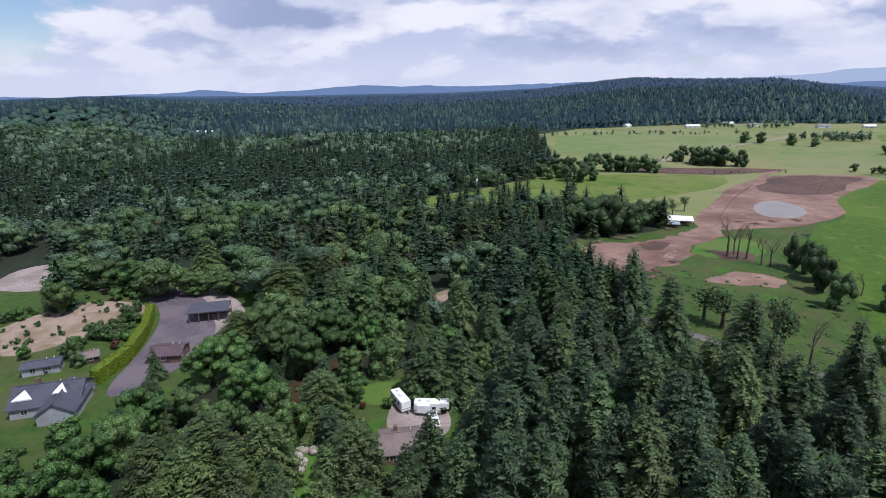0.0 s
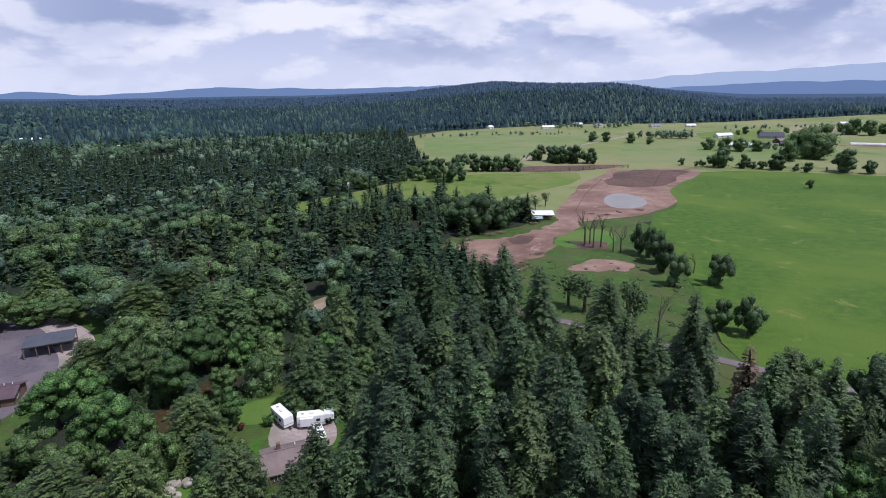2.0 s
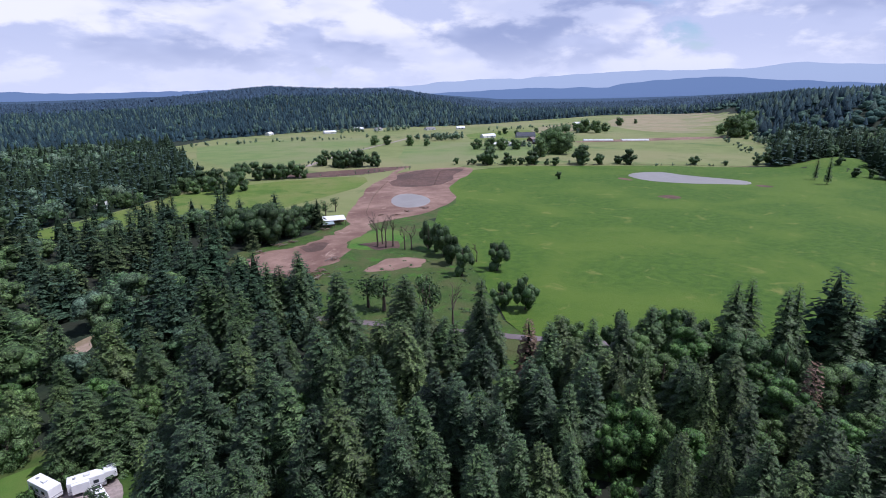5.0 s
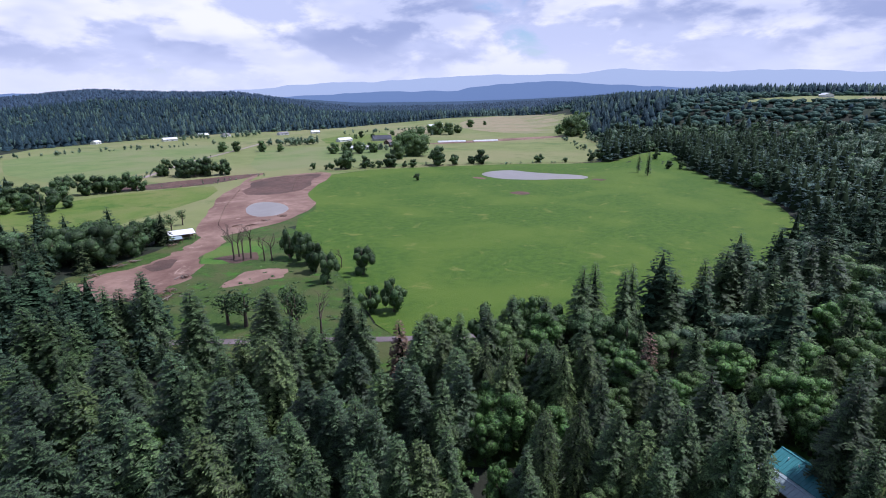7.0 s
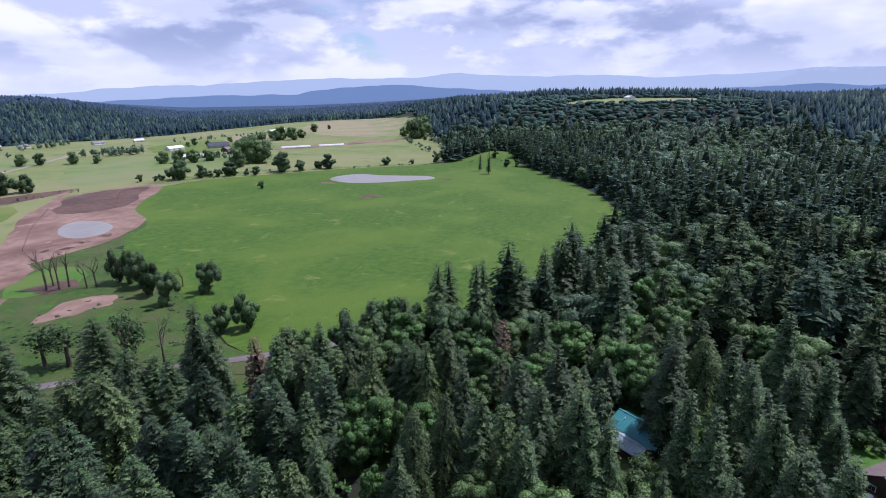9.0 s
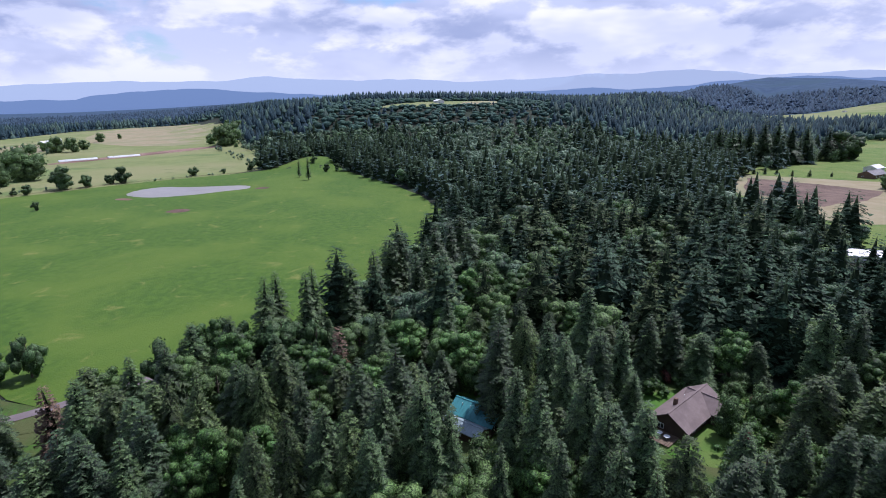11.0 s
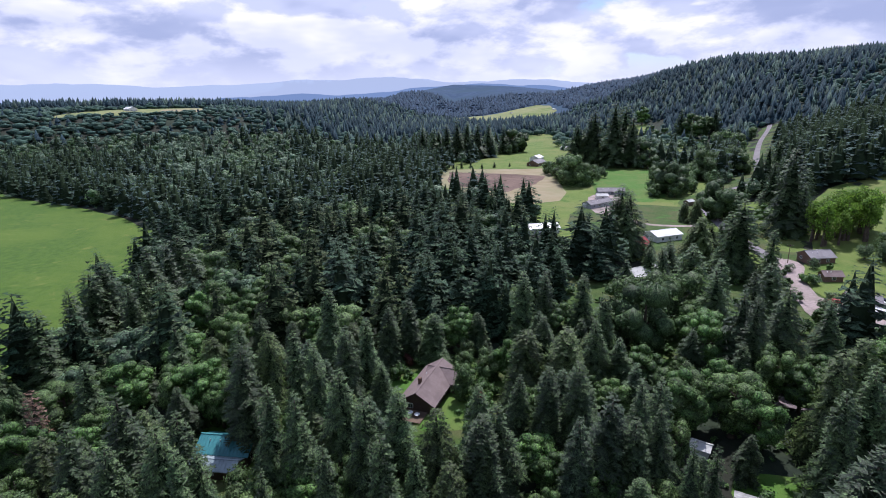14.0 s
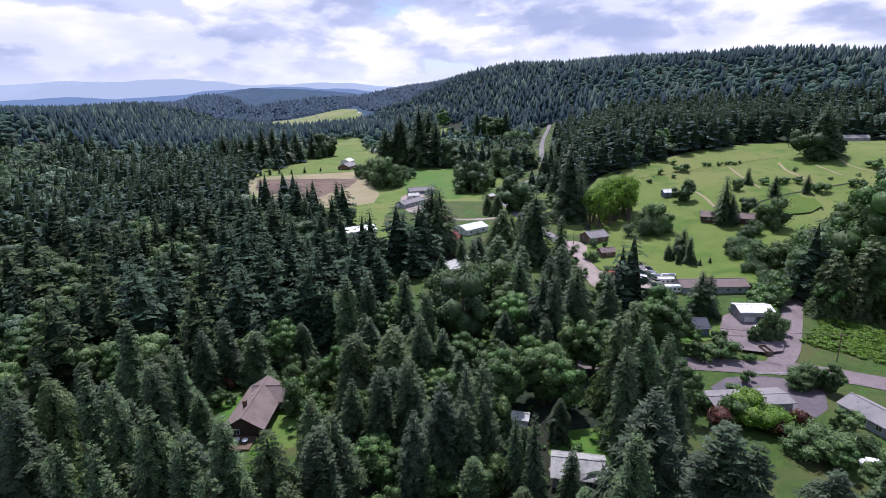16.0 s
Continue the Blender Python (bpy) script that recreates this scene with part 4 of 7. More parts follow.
plant("maple", 127, 69, 16, 1.19); plant("oak", 141, 84, 14, 0.74); plant("oak", 146, 80, 13, 0.72); plant("oak", 142, 72, 13, 0.68); plant("maple", 85, 54, 16, 0.97)
plant("maple", 88, 50, 15, 0.62); plant("maple", 80, 55, 13, 0.82); plant("maple", 68, 54, 13, 0.64); plant("maple", 69, 44, 13, 0.71); plant("maple", 61, 52, 13, 0.70)
plant("fir", 69, 39, 19, 0.95); plant("fir", 145, 66, 26, 1.07); plant("fir", 153, 65, 25, 0.84); plant("fir", 150, 55, 26, 0.87); plant("fir", 157, 55, 26, 0.79)
plant("fir", 162, 44, 25, 1.18); plant("fir", 172, 39, 27, 0.94); plant("fir", 186, 36, 28, 1.17); plant("fir", 191, 32, 29, 1.20); plant("fir", 186, 23, 26, 1.10)
plant("fir", 197, 20, 30, 1.24); plant("fir", 208, 16, 29, 1.05); plant("fir", 222, 12, 28, 1.51); plant("oak", 143, 60, 16, 1.06); plant("oak", 142, 50, 15, 0.65)
plant("fir", 175, 24, 25, 0.91); plant("fir", 174, 14, 24, 1.27); plant("maple", 141, 37, 14, 1.42); plant("brown", 128, 39, 18, 1.24); plant("fir", 134, 30, 20, 1.14)
plant("maple", 123, 41, 14, 1.19); plant("maple", 141, 24, 15, 1.37); plant("maple", 133, 7, 17, 1.26); plant("maple", 136, 13, 15, 1.04); plant("maple", 190, 3, 18, 1.10)
plant("maple", 158, -2, 18, 1.01); plant("fir", 143, 12, 22, 1.00); plant("maple", 182, 6, 17, 1.01); plant("maple", 128, 4, 14, 1.02); plant("cedar", 102, 49, 22, 0.73)
plant("fir", 103, 53, 20, 1.07); plant("cedar", 109, 47, 22, 0.90); plant("cedar", 74, 38, 24, 0.58); plant("cedar", 79, 35, 24, 0.57); plant("fir", 84, 30, 23, 0.94)
plant("fir", 98, 27, 25, 0.94); plant("fir", 99, 18, 28, 1.10); plant("fir", 89, 12, 26, 0.95); plant("fir", 113, -2, 27, 1.01); plant("fir", 88, 20, 25, 0.94)
plant("cedar", 81, 24, 23, 0.73); plant("fir", 97, 38, 20, 0.95); plant("fir", 84, 9, 24, 0.88); plant("fir", 79, 20, 22, 1.00); plant("maple", 194, 1, 18, 1.07)
plant("maple", 184, -9, 16, 1.33); plant("maple", 196, -16, 16, 1.06); plant("maple", 165, -1, 15, 0.96); plant("maple", 153, 10, 15, 1.47); plant("maple", 136, 5, 14, 1.15)
plant("maple", 126, 3, 12, 1.10); plant("fir", 127, -3, 26, 0.89); plant("cedar", 129, -9, 22, 0.84); plant("fir", 116, -14, 26, 0.83); plant("fir", 144, -27, 25, 1.06)
plant("fir", 109, -17, 26, 0.79); plant("fir", 124, -32, 22.9, 1.03); plant("fir", 136, -42, 19.7, 1.01); plant("fir", 135, -55, 15.6, 1.68); plant("fir", 118, -26, 24, 0.93)
plant("fir", 140, -50, 19.4, 1.15); plant("fir", 95, -5, 26, 0.80); plant("fir", 90, -10, 26, 0.88); plant("fir", 95, -19, 26, 0.89); plant("fir", 83, -20, 26, 0.95)
plant("fir", 84, -27, 26, 0.97); plant("cedar", 78, -32, 23, 0.86); plant("fir", 73, -21, 24, 0.92); plant("willow", 92, 1, 12, 0.99); plant("maple", 87, -9, 14, 1.09)
plant("maple", 81, -15, 12, 0.78); plant("fir", 92, 10, 26, 0.98); plant("fir", 85, 7, 22, 0.74); plant("maple", 139, -65, 15, 1.17); plant("cedar", 70, -31, 18, 1.03)
plant("fir", 74, -27, 20, 0.90); plant("fir", 79, -2, 20, 0.65); plant("fir", 77, -12, 23, 0.78); plant("oak", 114, -115, 23, 0.99); plant("oak", 119, -110, 18, 0.69)
plant("fir", 125, -100, 24, 1.07); plant("fir", 112, -98, 22, 1.07); plant("maple", 129, -94, 15, 1.13); plant("willow", 130, -87, 12, 1.02); plant("fir", 133, -84, 25, 0.99)
plant("fir", 132, -92, 24, 0.92); plant("cedar", 99, -75, 22, 1.31); plant("cedar", 103, -66, 21, 1.25); plant("fir", 84, -60, 22, 1.08); plant("fir", 90, -56, 18, 1.05)
plant("fir", 100, -85, 22, 0.96); plant("fir", 80, -65, 24, 1.07); plant("blue", 68, -62, 24, 1.09); plant("fir", 87, -45, 20, 1.04); plant("fir", 75, -39, 22, 1.32)
plant("blue", 67, -54, 22, 0.96); plant("maple", 93, -62, 13, 0.98); plant("maple", 88, -81, 12, 1.04); plant("fir", 70, -71, 24, 0.87); plant("maple", 80, -93, 17, 1.30)
plant("maple", 103, -124, 17, 1.30); plant("maple", 73, -54, 11, 1.20); plant("maple", 69, -81, 13, 0.81); plant("fir", 149, -160, 20, 1.46); plant("fir", 134, -155, 24, 1.58)
plant("fir", 76, -44, 22, 1.09); plant("fir", 71, -77, 21, 1.03); plant("maple", 72, -62, 12, 0.99); plant("fir", 64, -65, 20, 1.10); plant("fir", 164, -165, 14, 1.22)
plant("fir", 150, -140, 16, 1.29); plant("fir", 112, -143, 26, 1.15); plant("fir", 102, -152, 26, 1.22); plant("fir", 86, -136, 27, 1.21); plant("fir", 85, -123, 26, 1.02)
plant("maple", 97, -121, 17, 1.06); plant("maple", 78, -93, 16, 1.14); plant("maple", 72, -101, 18, 1.33); plant("fir", 82, -148, 22, 1.10); plant("fir", 93, -180, 14.4, 1.03)
plant("cedar", 60, -123, 25, 1.02); plant("maple", 64, -152, 17, 1.17); plant("cedar", 58, -111, 26, 0.92); plant("fir", 52, -113, 25, 1.09); plant("fir", 49, -98, 25, 0.90)
plant("maple", 78, -121, 17, 0.97); plant("maple", 66, -101, 15, 1.07); plant("blue", 37, -84, 26, 1.47); plant("blue", 25, -85, 24, 1.66); plant("fir", 21, -88, 21, 1.31)
plant("blue", 11, -99, 15, 1.76); plant("brightshrub", 32, -130, 7, 1.40); plant("redshrub", 25, -134, 5, 0.95); plant("willow", 17, -126, 8, 1.76); plant("willow", 21, -123, 7, 1.66)
plant("fir", 67, -184, 17, 1.55); plant("maple", 36, -212, 15, 1.07); plant("fir", 55, -69, 20, 0.65); plant("fir", 50, -68, 22, 0.66); plant("fir", 47, -75, 13, 0.96)
plant("maple", 59, -65, 12, 1.16); plant("maple", 65, -58, 12, 1.28); plant("fir", 63, -70, 22, 0.82); plant("blue", 27, -81, 20, 1.05); plant("fir", 40, -101, 24, 0.77)
plant("fir", 48, -117, 22, 0.82); plant("maple", 46, -120, 15, 0.94); plant("fir", 34, -74, 24, 1.03); plant("maple", 16, -137, 7, 1.42); plant("oak", 144, 212, 17.2, 0.57)
plant("oak", 144, 199, 15.3, 0.79); plant("oak", 133, 171, 15.5, 0.76); plant("oak", 139, 186, 15.1, 0.66); plant("oak", 149, 167, 14.9, 0.89); plant("oak", 122, 134, 11.8, 0.86)
plant("oak", 128, 128, 14.5, 0.73); plant("oak", 145, 206, 16, 0.57); plant("willow", 93, 103, 6.2, 0.83); plant("sparse", 85, 164, 13.8, 1.34); plant("sparse", 88, 158, 14.7, 1.51)
plant("fir", 84, 138, 20.2, 1.42); plant("sparse", 99, 148, 18.2, 0.85); plant("willow", 93, 103, 4.2, 1.33); plant("willow", 112, -54, 11.1, 0.80); plant("shrub", 112, -59, 5, 1.00)
plant("redshrub", 109, -56, 3.7, 1.00); plant("shrub", 105, -51, 3.6, 1.13); plant("shrub", 104, -56, 4.8, 0.86); plant("willow", 119, -65, 9.9, 0.99); plant("maple", 117, -69, 12.8, 0.93)
plant("shrub", 129, -42, 5, 1.10); plant("willow", 40, -138, 3.1, 2.02); plant("willow", 29, -153, 5.5, 1.73); plant("cedar", 60, 110, 21, 1.35); plant("cedar", 81, 119, 15.5, 1.54)
plant("fir", 83, 114, 14.7, 1.63); plant("fir", 96, 115, 14.5, 1.83); plant("blue", 49, 93, 22, 1.18); plant("blue", 56, 81, 22, 1.29); plant("blue", 57, 74, 22, 1.19)
plant("blue", 77, 94, 14.4, 1.88); plant("fir", 47, 74, 22, 1.15); plant("blue", 41, 71, 21, 1.09); plant("fir", 72, 76, 19, 1.26); plant("blue", 76, 74, 21, 1.28)
plant("fir", 59, 66, 20, 1.29); plant("cedar", 67, 108, 14.2, 1.40); plant("fir", 59, 118, 15.3, 1.50); plant("fir", 95, 86, 20, 1.25); plant("maple", 110, 92, 16, 0.94)
plant("fir", 107, 82, 19, 1.14); plant("fir", 112, 77, 20, 1.23); plant("maple", 116, 76, 15, 1.03); plant("fir", 124, 77, 20, 1.27); plant("maple", 136, 78, 16, 0.92)
plant("fir", 132, 70, 19, 1.31); plant("cedar", 94, 68, 20, 1.30); plant("maple", 112, 65, 15, 1.16); plant("fir", 88, 69, 20, 1.38); plant("fir", 106, 56, 19, 1.38)
plant("cedar", 92, 58, 19, 1.26); plant("maple", 89, 60, 14, 1.11)
# end near trees
plant("blue", 17, 276, 20); plant("blue", 29, 313, 19)
plant("blue", 40, 322, 19); plant("fir", 50, 311, 19)
plant("maple", -134, 177, 15)
plant("blue", 295, -142, 26); plant("fir", 287, -125, 26); plant("fir", 276, -152, 25)
plant("fir", 219, -329, 30); plant("fir", 227, -324, 29); plant("fir", 197, -175, 29); plant("fir", 189, -175, 29); plant("fir", 135, -142, 25)
plant("fir", 148, -192, 26); plant("fir", 133, -195, 25); plant("fir", 107, -135, 26); plant("fir", 98, -140, 26)
plant("blue", 90, -124, 26)
plant("maple", 67, -152, 15)
plant("maple", 102, -125, 15)
plant("blue", 105, -307, 25)
plant("blue", 103, -245, 12); plant("fir", 69, -192, 12)
plant("maple", 23, -156, 9)
plant("fir", 179, -272, 45, 1.15); plant("fir", 190, -300, 28, 1.15); plant("fir", 271, -380, 33, 1.15); plant("fir", 292, -419, 29, 1.15); plant("fir", 477, -388, 60, 1.15)
plant("fir", 482, -385, 54, 1.15); plant("fir", 460, -400, 70, 1.15); plant("fir", 470, -419, 66, 1.15); plant("fir", 653, -699, 51, 1.15); plant("fir", 636, -754, 48, 1.15)
plant("fir", 447, -411, 53, 1.15); plant("fir", 491, -376, 47, 1.15)
plant("oak", 227, -278, 23.1, 1.05); plant("oak", 307, -322, 30.8, 1.05); plant("oak", 452, -406, 22, 1.05); plant("oak", 436, -417, 29.7, 1.05); plant("oak", 428, -418, 23.1, 1.05)
plant("oak", 453, -424, 23.1, 1.05); plant("oak", 472, -385, 19.8, 1.05); plant("oak", 692, -676, 28.6, 1.05); plant("oak", 717, -659, 25.3, 1.05); plant("oak", 673, -687, 23.1, 1.05)
plant("oak", 215, -372, 14.3, 1.05); plant("oak", 222, -374, 12.1, 1.05); plant("oak", 209, -370, 11, 1.05)
plant("willow", 317, -322, 24.2, 1.07); plant("willow", 304, -332, 19.8, 1.07); plant("willow", 308, -347, 12.1, 1.07); plant("willow", 305, -306, 12.1, 1.07); plant("willow", 296, -317, 14.3, 1.07)
plant("willow", 349, -402, 28.6, 1.07); plant("willow", 352, -426, 28.6, 1.07); plant("willow", 355, -448, 30.8, 1.07); plant("willow", 345, -449, 23.1, 1.07); plant("willow", 338, -401, 20.9, 1.07)
plant("willow", 348, -392, 17.6, 1.07); plant("willow", 462, -589, 30.8, 1.07); plant("willow", 502, -608, 33, 1.07); plant("willow", 539, -708, 22, 1.07); plant("willow", 465, -396, 24.2, 1.07)
plant("maple", 639, -708, 48, 1.2); plant("maple", 643, -739, 42, 1.2); plant("maple", 955, -905, 44, 1.2); plant("maple", 354, -451, 19, 1.2); plant("maple", 182, -450, 14, 1.2)
plant("maple", 205, -422, 17, 1.2); plant("maple", 200, -430, 19, 1.2); plant("maple", 194, -435, 14, 1.2); plant("maple", 209, -416, 15, 1.2); plant("maple", 216, -405, 20, 1.2)
plant("maple", 209, -406, 15, 1.2); plant("maple", 224, -406, 13, 1.2)
plant("cedar", 230, -266, 12, 1.2); plant("cedar", 241, -266, 10, 1.2); plant("cedar", 207, -243, 10, 1.2); plant("cedar", 195, -244, 9, 1.2); plant("cedar", 187, -228, 9, 1.2)
plant("cedar", 185, -242, 13, 1.2); plant("cedar", 201, -258, 9, 1.2)
plant("shrub", 171, -368, 4, 1.4); plant("shrub", 174, -394, 4, 1.4); plant("shrub", 162, -380, 7, 1.4); plant("shrub", 160, -365, 2.6, 1.4); plant("shrub", 168, -348, 2.9, 1.4)
plant("shrub", 155, -401, 2.8, 1.4); plant("shrub", 152, -402, 2.8, 1.4); plant("shrub", 147, -406, 2.8, 1.4); plant("shrub", 144, -410, 3, 1.4); plant("shrub", 142, -412, 2.8, 1.4)
plant("shrub", 139, -413, 2.8, 1.4); plant("shrub", 137, -417, 2.4, 1.4); plant("shrub", 109, -379, 5, 1.4); plant("shrub", 102, -384, 5, 1.4); plant("shrub", 99, -386, 4, 1.4)
plant("shrub", 93, -389, 5, 1.4); plant("shrub", 85, -382, 3, 1.4); plant("shrub", 79, -377, 7, 1.4); plant("shrub", 79, -403, 2.2, 1.4); plant("shrub", 102, -414, 2.8, 1.4)
plant("shrub", 66, -394, 5, 1.4); plant("shrub", 68, -416, 2.3, 1.4); plant("shrub", 63, -437, 7, 1.4); plant("shrub", 62, -394, 5, 1.4); plant("shrub", 114, -306, 4, 1.4)
plant("shrub", 110, -306, 4, 1.4); plant("shrub", 212, -290, 7, 1.4); plant("shrub", 212, -299, 8, 1.4); plant("shrub", 221, -292, 7, 1.4); plant("shrub", 199, -286, 8, 1.4)
plant("shrub", 197, -263, 7, 1.4); plant("shrub", 189, -262, 7, 1.4)
plant("fir", 97, -359, 13, 1.25); plant("fir", 117, -375, 11, 1.25); plant("fir", 97, -450, 39, 1.25); plant("fir", 100, -453, 32, 1.25); plant("fir", 95, -459, 33, 1.25)
plant("oak", 103, -450, 28.6, 1.07); plant("oak", 94, -464, 29.7, 1.07); plant("oak", 98, -318, 13.2, 1.07); plant("oak", 85, -282, 11, 1.07); plant("oak", 135, -328, 14.3, 1.07)
plant("oak", 137, -325, 12.1, 1.07)
plant("willow", 82, -311, 16.5, 1.07); plant("willow", 87, -311, 12.1, 1.07); plant("willow", 86, -263, 7.7, 1.07); plant("willow", 126, -272, 17.6, 1.07); plant("willow", 130, -269, 13.2, 1.07)
plant("willow", 123, -275, 12.1, 1.07); plant("willow", 73, -256, 13.2, 1.07); plant("willow", 67, -251, 13.2, 1.07); plant("willow", 63, -258, 14.3, 1.07); plant("willow", 58, -258, 14.3, 1.07)
plant("willow", 77, -265, 9.9, 1.07); plant("willow", 57, -267, 16.5, 1.07); plant("willow", 66, -278, 8.8, 1.07)
plant("fir", 100, -244, 15, 1.4); plant("fir", 104, -239, 8, 1.4)
plant("shrub", 98, -241, 4, 1.3); plant("shrub", 93, -241, 3, 1.3); plant("shrub", 61, -221, 6, 1.3); plant("shrub", 57, -216, 8, 1.3); plant("shrub", 53, -208, 9, 1.3)
plant("shrub", 53, -216, 8, 1.3); plant("shrub", 55, -205, 7, 1.3); plant("shrub", 55, -227, 7, 1.3); plant("shrub", 52, -199, 7, 1.3); plant("shrub", 50, -156, 7, 1.3)
plant("shrub", 54, -152, 6, 1.3); plant("shrub", 44, -160, 3, 1.3); plant("shrub", 54, -234, 9, 1.3)
plant("willow", 44, -178, 12, 0.7); plant("willow", 42, -180, 9, 0.7); plant("willow", 46, -179, 7, 0.7)
plant("maple", 70, -155, 19, 1.1); plant("maple", 70, -162, 15, 1.1)
plant("willow", 29, -156, 7.7, 1.12); plant("willow", 27, -157, 6.6, 1.12); plant("willow", 42, -238, 29.7, 1.12); plant("willow", 49, -249, 25.3, 1.12)
plant("maple", 39, -257, 39, 1.0); plant("maple", 35, -264, 43, 1.0); plant("maple", 32, -271, 45, 1.0); plant("maple", 42, -246, 31, 1.0); plant("maple", 30, -249, 39, 1.0)
plant("maple", 26, -246, 47, 1.0)
plant("oak", 375, 434, 20.9, 1.12); plant("oak", 387, 423, 14.3, 1.12); plant("oak", 361, 445, 7.7, 1.12); plant("oak", 392, 416, 7.7, 1.12); plant("oak", 397, 411, 8.8, 1.12)
plant("oak", 406, 405, 15.4, 1.12); plant("oak", 409, 402, 8.8, 1.12); plant("oak", 415, 393, 5.5, 1.12); plant("oak", 420, 385, 8.8, 1.12); plant("oak", 446, 373, 23.1, 1.12)
plant("oak", 461, 362, 12.1, 1.12); plant("oak", 480, 351, 9.9, 1.12); plant("oak", 485, 344, 17.6, 1.12); plant("oak", 534, 302, 11, 1.12); plant("oak", 550, 278, 6.6, 1.12)
plant("oak", 576, 260, 12.1, 1.12); plant("oak", 590, 256, 14.3, 1.12); plant("oak", 370, 440, 14.3, 1.12)
plant("willow", 515, 487, 33, 1.10); plant("willow", 534, 485, 38.5, 1.10); plant("willow", 497, 458, 29.7, 1.10); plant("willow", 465, 450, 23.1, 1.10); plant("willow", 503, 451, 25.3, 1.10)
plant("willow", 572, 535, 25.3, 1.10); plant("willow", 810, 698, 17.6, 1.10); plant("willow", 786, 657, 28.6, 1.10); plant("willow", 797, 639, 25.3, 1.10); plant("willow", 842, 654, 17.6, 1.10)
plant("willow", 992, 735, 20.9, 1.10); plant("willow", 1080, 758, 11, 1.10); plant("willow", 883, 438, 42.9, 1.10); plant("willow", 908, 442, 44, 1.10); plant("willow", 920, 479, 22, 1.10)
plant("willow", 1144, 542, 24.2, 1.10); plant("willow", 1128, 522, 20.9, 1.10); plant("willow", 1213, 587, 22, 1.10); plant("willow", 1106, 499, 14.3, 1.10); plant("willow", 848, 402, 8.8, 1.10)
plant("willow", 661, 727, 12.1, 1.10); plant("willow", 638, 716, 8.8, 1.10); plant("willow", 728, 716, 9.9, 1.10); plant("willow", 671, 709, 8.8, 1.10)
plant("fir", 178, -179, 13, 1.3); plant("fir", 159, -170, 19, 1.3); plant("fir", 193, -186, 4, 1.3); plant("fir", 199, -180, 35, 1.3); plant("fir", 197, -172, 29, 1.3)
plant("fir", 193, -180, 33, 1.3); plant("fir", 148, -198, 34, 1.3); plant("fir", 152, -197, 28, 1.3)
plant("cedar", 228, -262, 15, 1.3); plant("cedar", 176, -208, 20, 1.3); plant("cedar", 180, -207, 16, 1.3); plant("cedar", 235, -261, 12, 1.3); plant("cedar", 177, -215, 16, 1.3)
plant("willow", 126, -127, 22, 1.12); plant("willow", 120, -133, 23.1, 1.12); plant("willow", 134, -126, 16.5, 1.12); plant("willow", 128, -135, 17.6, 1.12)
plant("willow", 439, -308, 15.4, 1.10); plant("willow", 419, -302, 16.5, 1.10); plant("willow", 387, -288, 24.2, 1.10); plant("willow", 375, -287, 28.6, 1.10); plant("willow", 373, -293, 23.1, 1.10)
plant("willow", 382, -307, 17.6, 1.10); plant("willow", 453, -311, 13.2, 1.10); plant("willow", 404, -296, 24.2, 1.10)
plant("oak", 434, -172, 11, 1.07); plant("oak", 456, -189, 12.1, 1.07); plant("oak", 486, -209, 11, 1.07); plant("oak", 521, -231, 11, 1.07); plant("oak", 442, -179, 11, 1.07)
plant("oak", 646, -387, 35.2, 1.07); plant("oak", 655, -404, 31.9, 1.07); plant("oak", 228, -283, 28.6, 1.07)
plant("fir", 538, -249, 7, 1.2); plant("fir", 536, -258, 8, 1.2); plant("fir", 536, -269, 7, 1.2); plant("fir", 523, -276, 6, 1.2); plant("fir", 521, -290, 7, 1.2)
plant("fir", 519, -308, 5, 1.2); plant("fir", 617, -244, 43, 1.2); plant("fir", 600, -252, 41, 1.2); plant("fir", 603, -271, 45, 1.2); plant("fir", 608, -288, 49, 1.2)
plant("fir", 617, -319, 45, 1.2); plant("fir", 627, -340, 42, 1.2); plant("fir", 644, -373, 38, 1.2); plant("fir", 602, -260, 39, 1.2); plant("fir", 612, -301, 47, 1.2)
plant("shrub", 132, -52, 3, 1.3); plant("shrub", 130, -55, 3, 1.3); plant("shrub", 121, -56, 4, 1.3); plant("shrub", 135, -50, 2.8, 1.3); plant("shrub", 125, -59, 3, 1.3)
plant("shrub", 120, -59, 4, 1.3); plant("shrub", 129, -45, 3, 1.3); plant("shrub", 130, -62, 2.8, 1.3)
plant("redshrub", 124, -56, 2.7, 1.3); plant("redshrub", 123, -57, 2.6, 1.3); plant("redshrub", 126, -54, 2.7, 1.3)
plant("willow", 28, 431, 14.3, 1.07); plant("willow", 34, 420, 12.1, 1.07); plant("willow", 40, 420, 12.1, 1.07); plant("willow", 47, 422, 9.9, 1.07); plant("willow", 84, 459, 14.3, 1.07)
plant("willow", 88, 447, 12.1, 1.07); plant("willow", 99, 452, 13.2, 1.07); plant("willow", 75, 448, 9.9, 1.07)
plant("narrow", 40, 390, 19, 1.2); plant("narrow", 50, 363, 20, 1.2); plant("narrow", 57, 357, 20, 1.2); plant("narrow", 16, 402, 18, 1.2); plant("narrow", 94, 385, 22, 1.2)
plant("oak", 102, 434, 15.4, 1.05); plant("oak", 110, 431, 17.6, 1.05); plant("oak", 121, 436, 14.3, 1.05)
for _x, _y, _h in ((127, 232, 17), (129, 227, 15), (133, 227, 17), (135, 219, 13), (137, 216, 14), (131, 234, 15), (150, 182, 9), (92, 138, 14), (96, 128, 16)):
    plant("bare", _x, _y, _h, 1.15, "bare trees on the rough grass")
plant("sparse", 146, 216, 13)
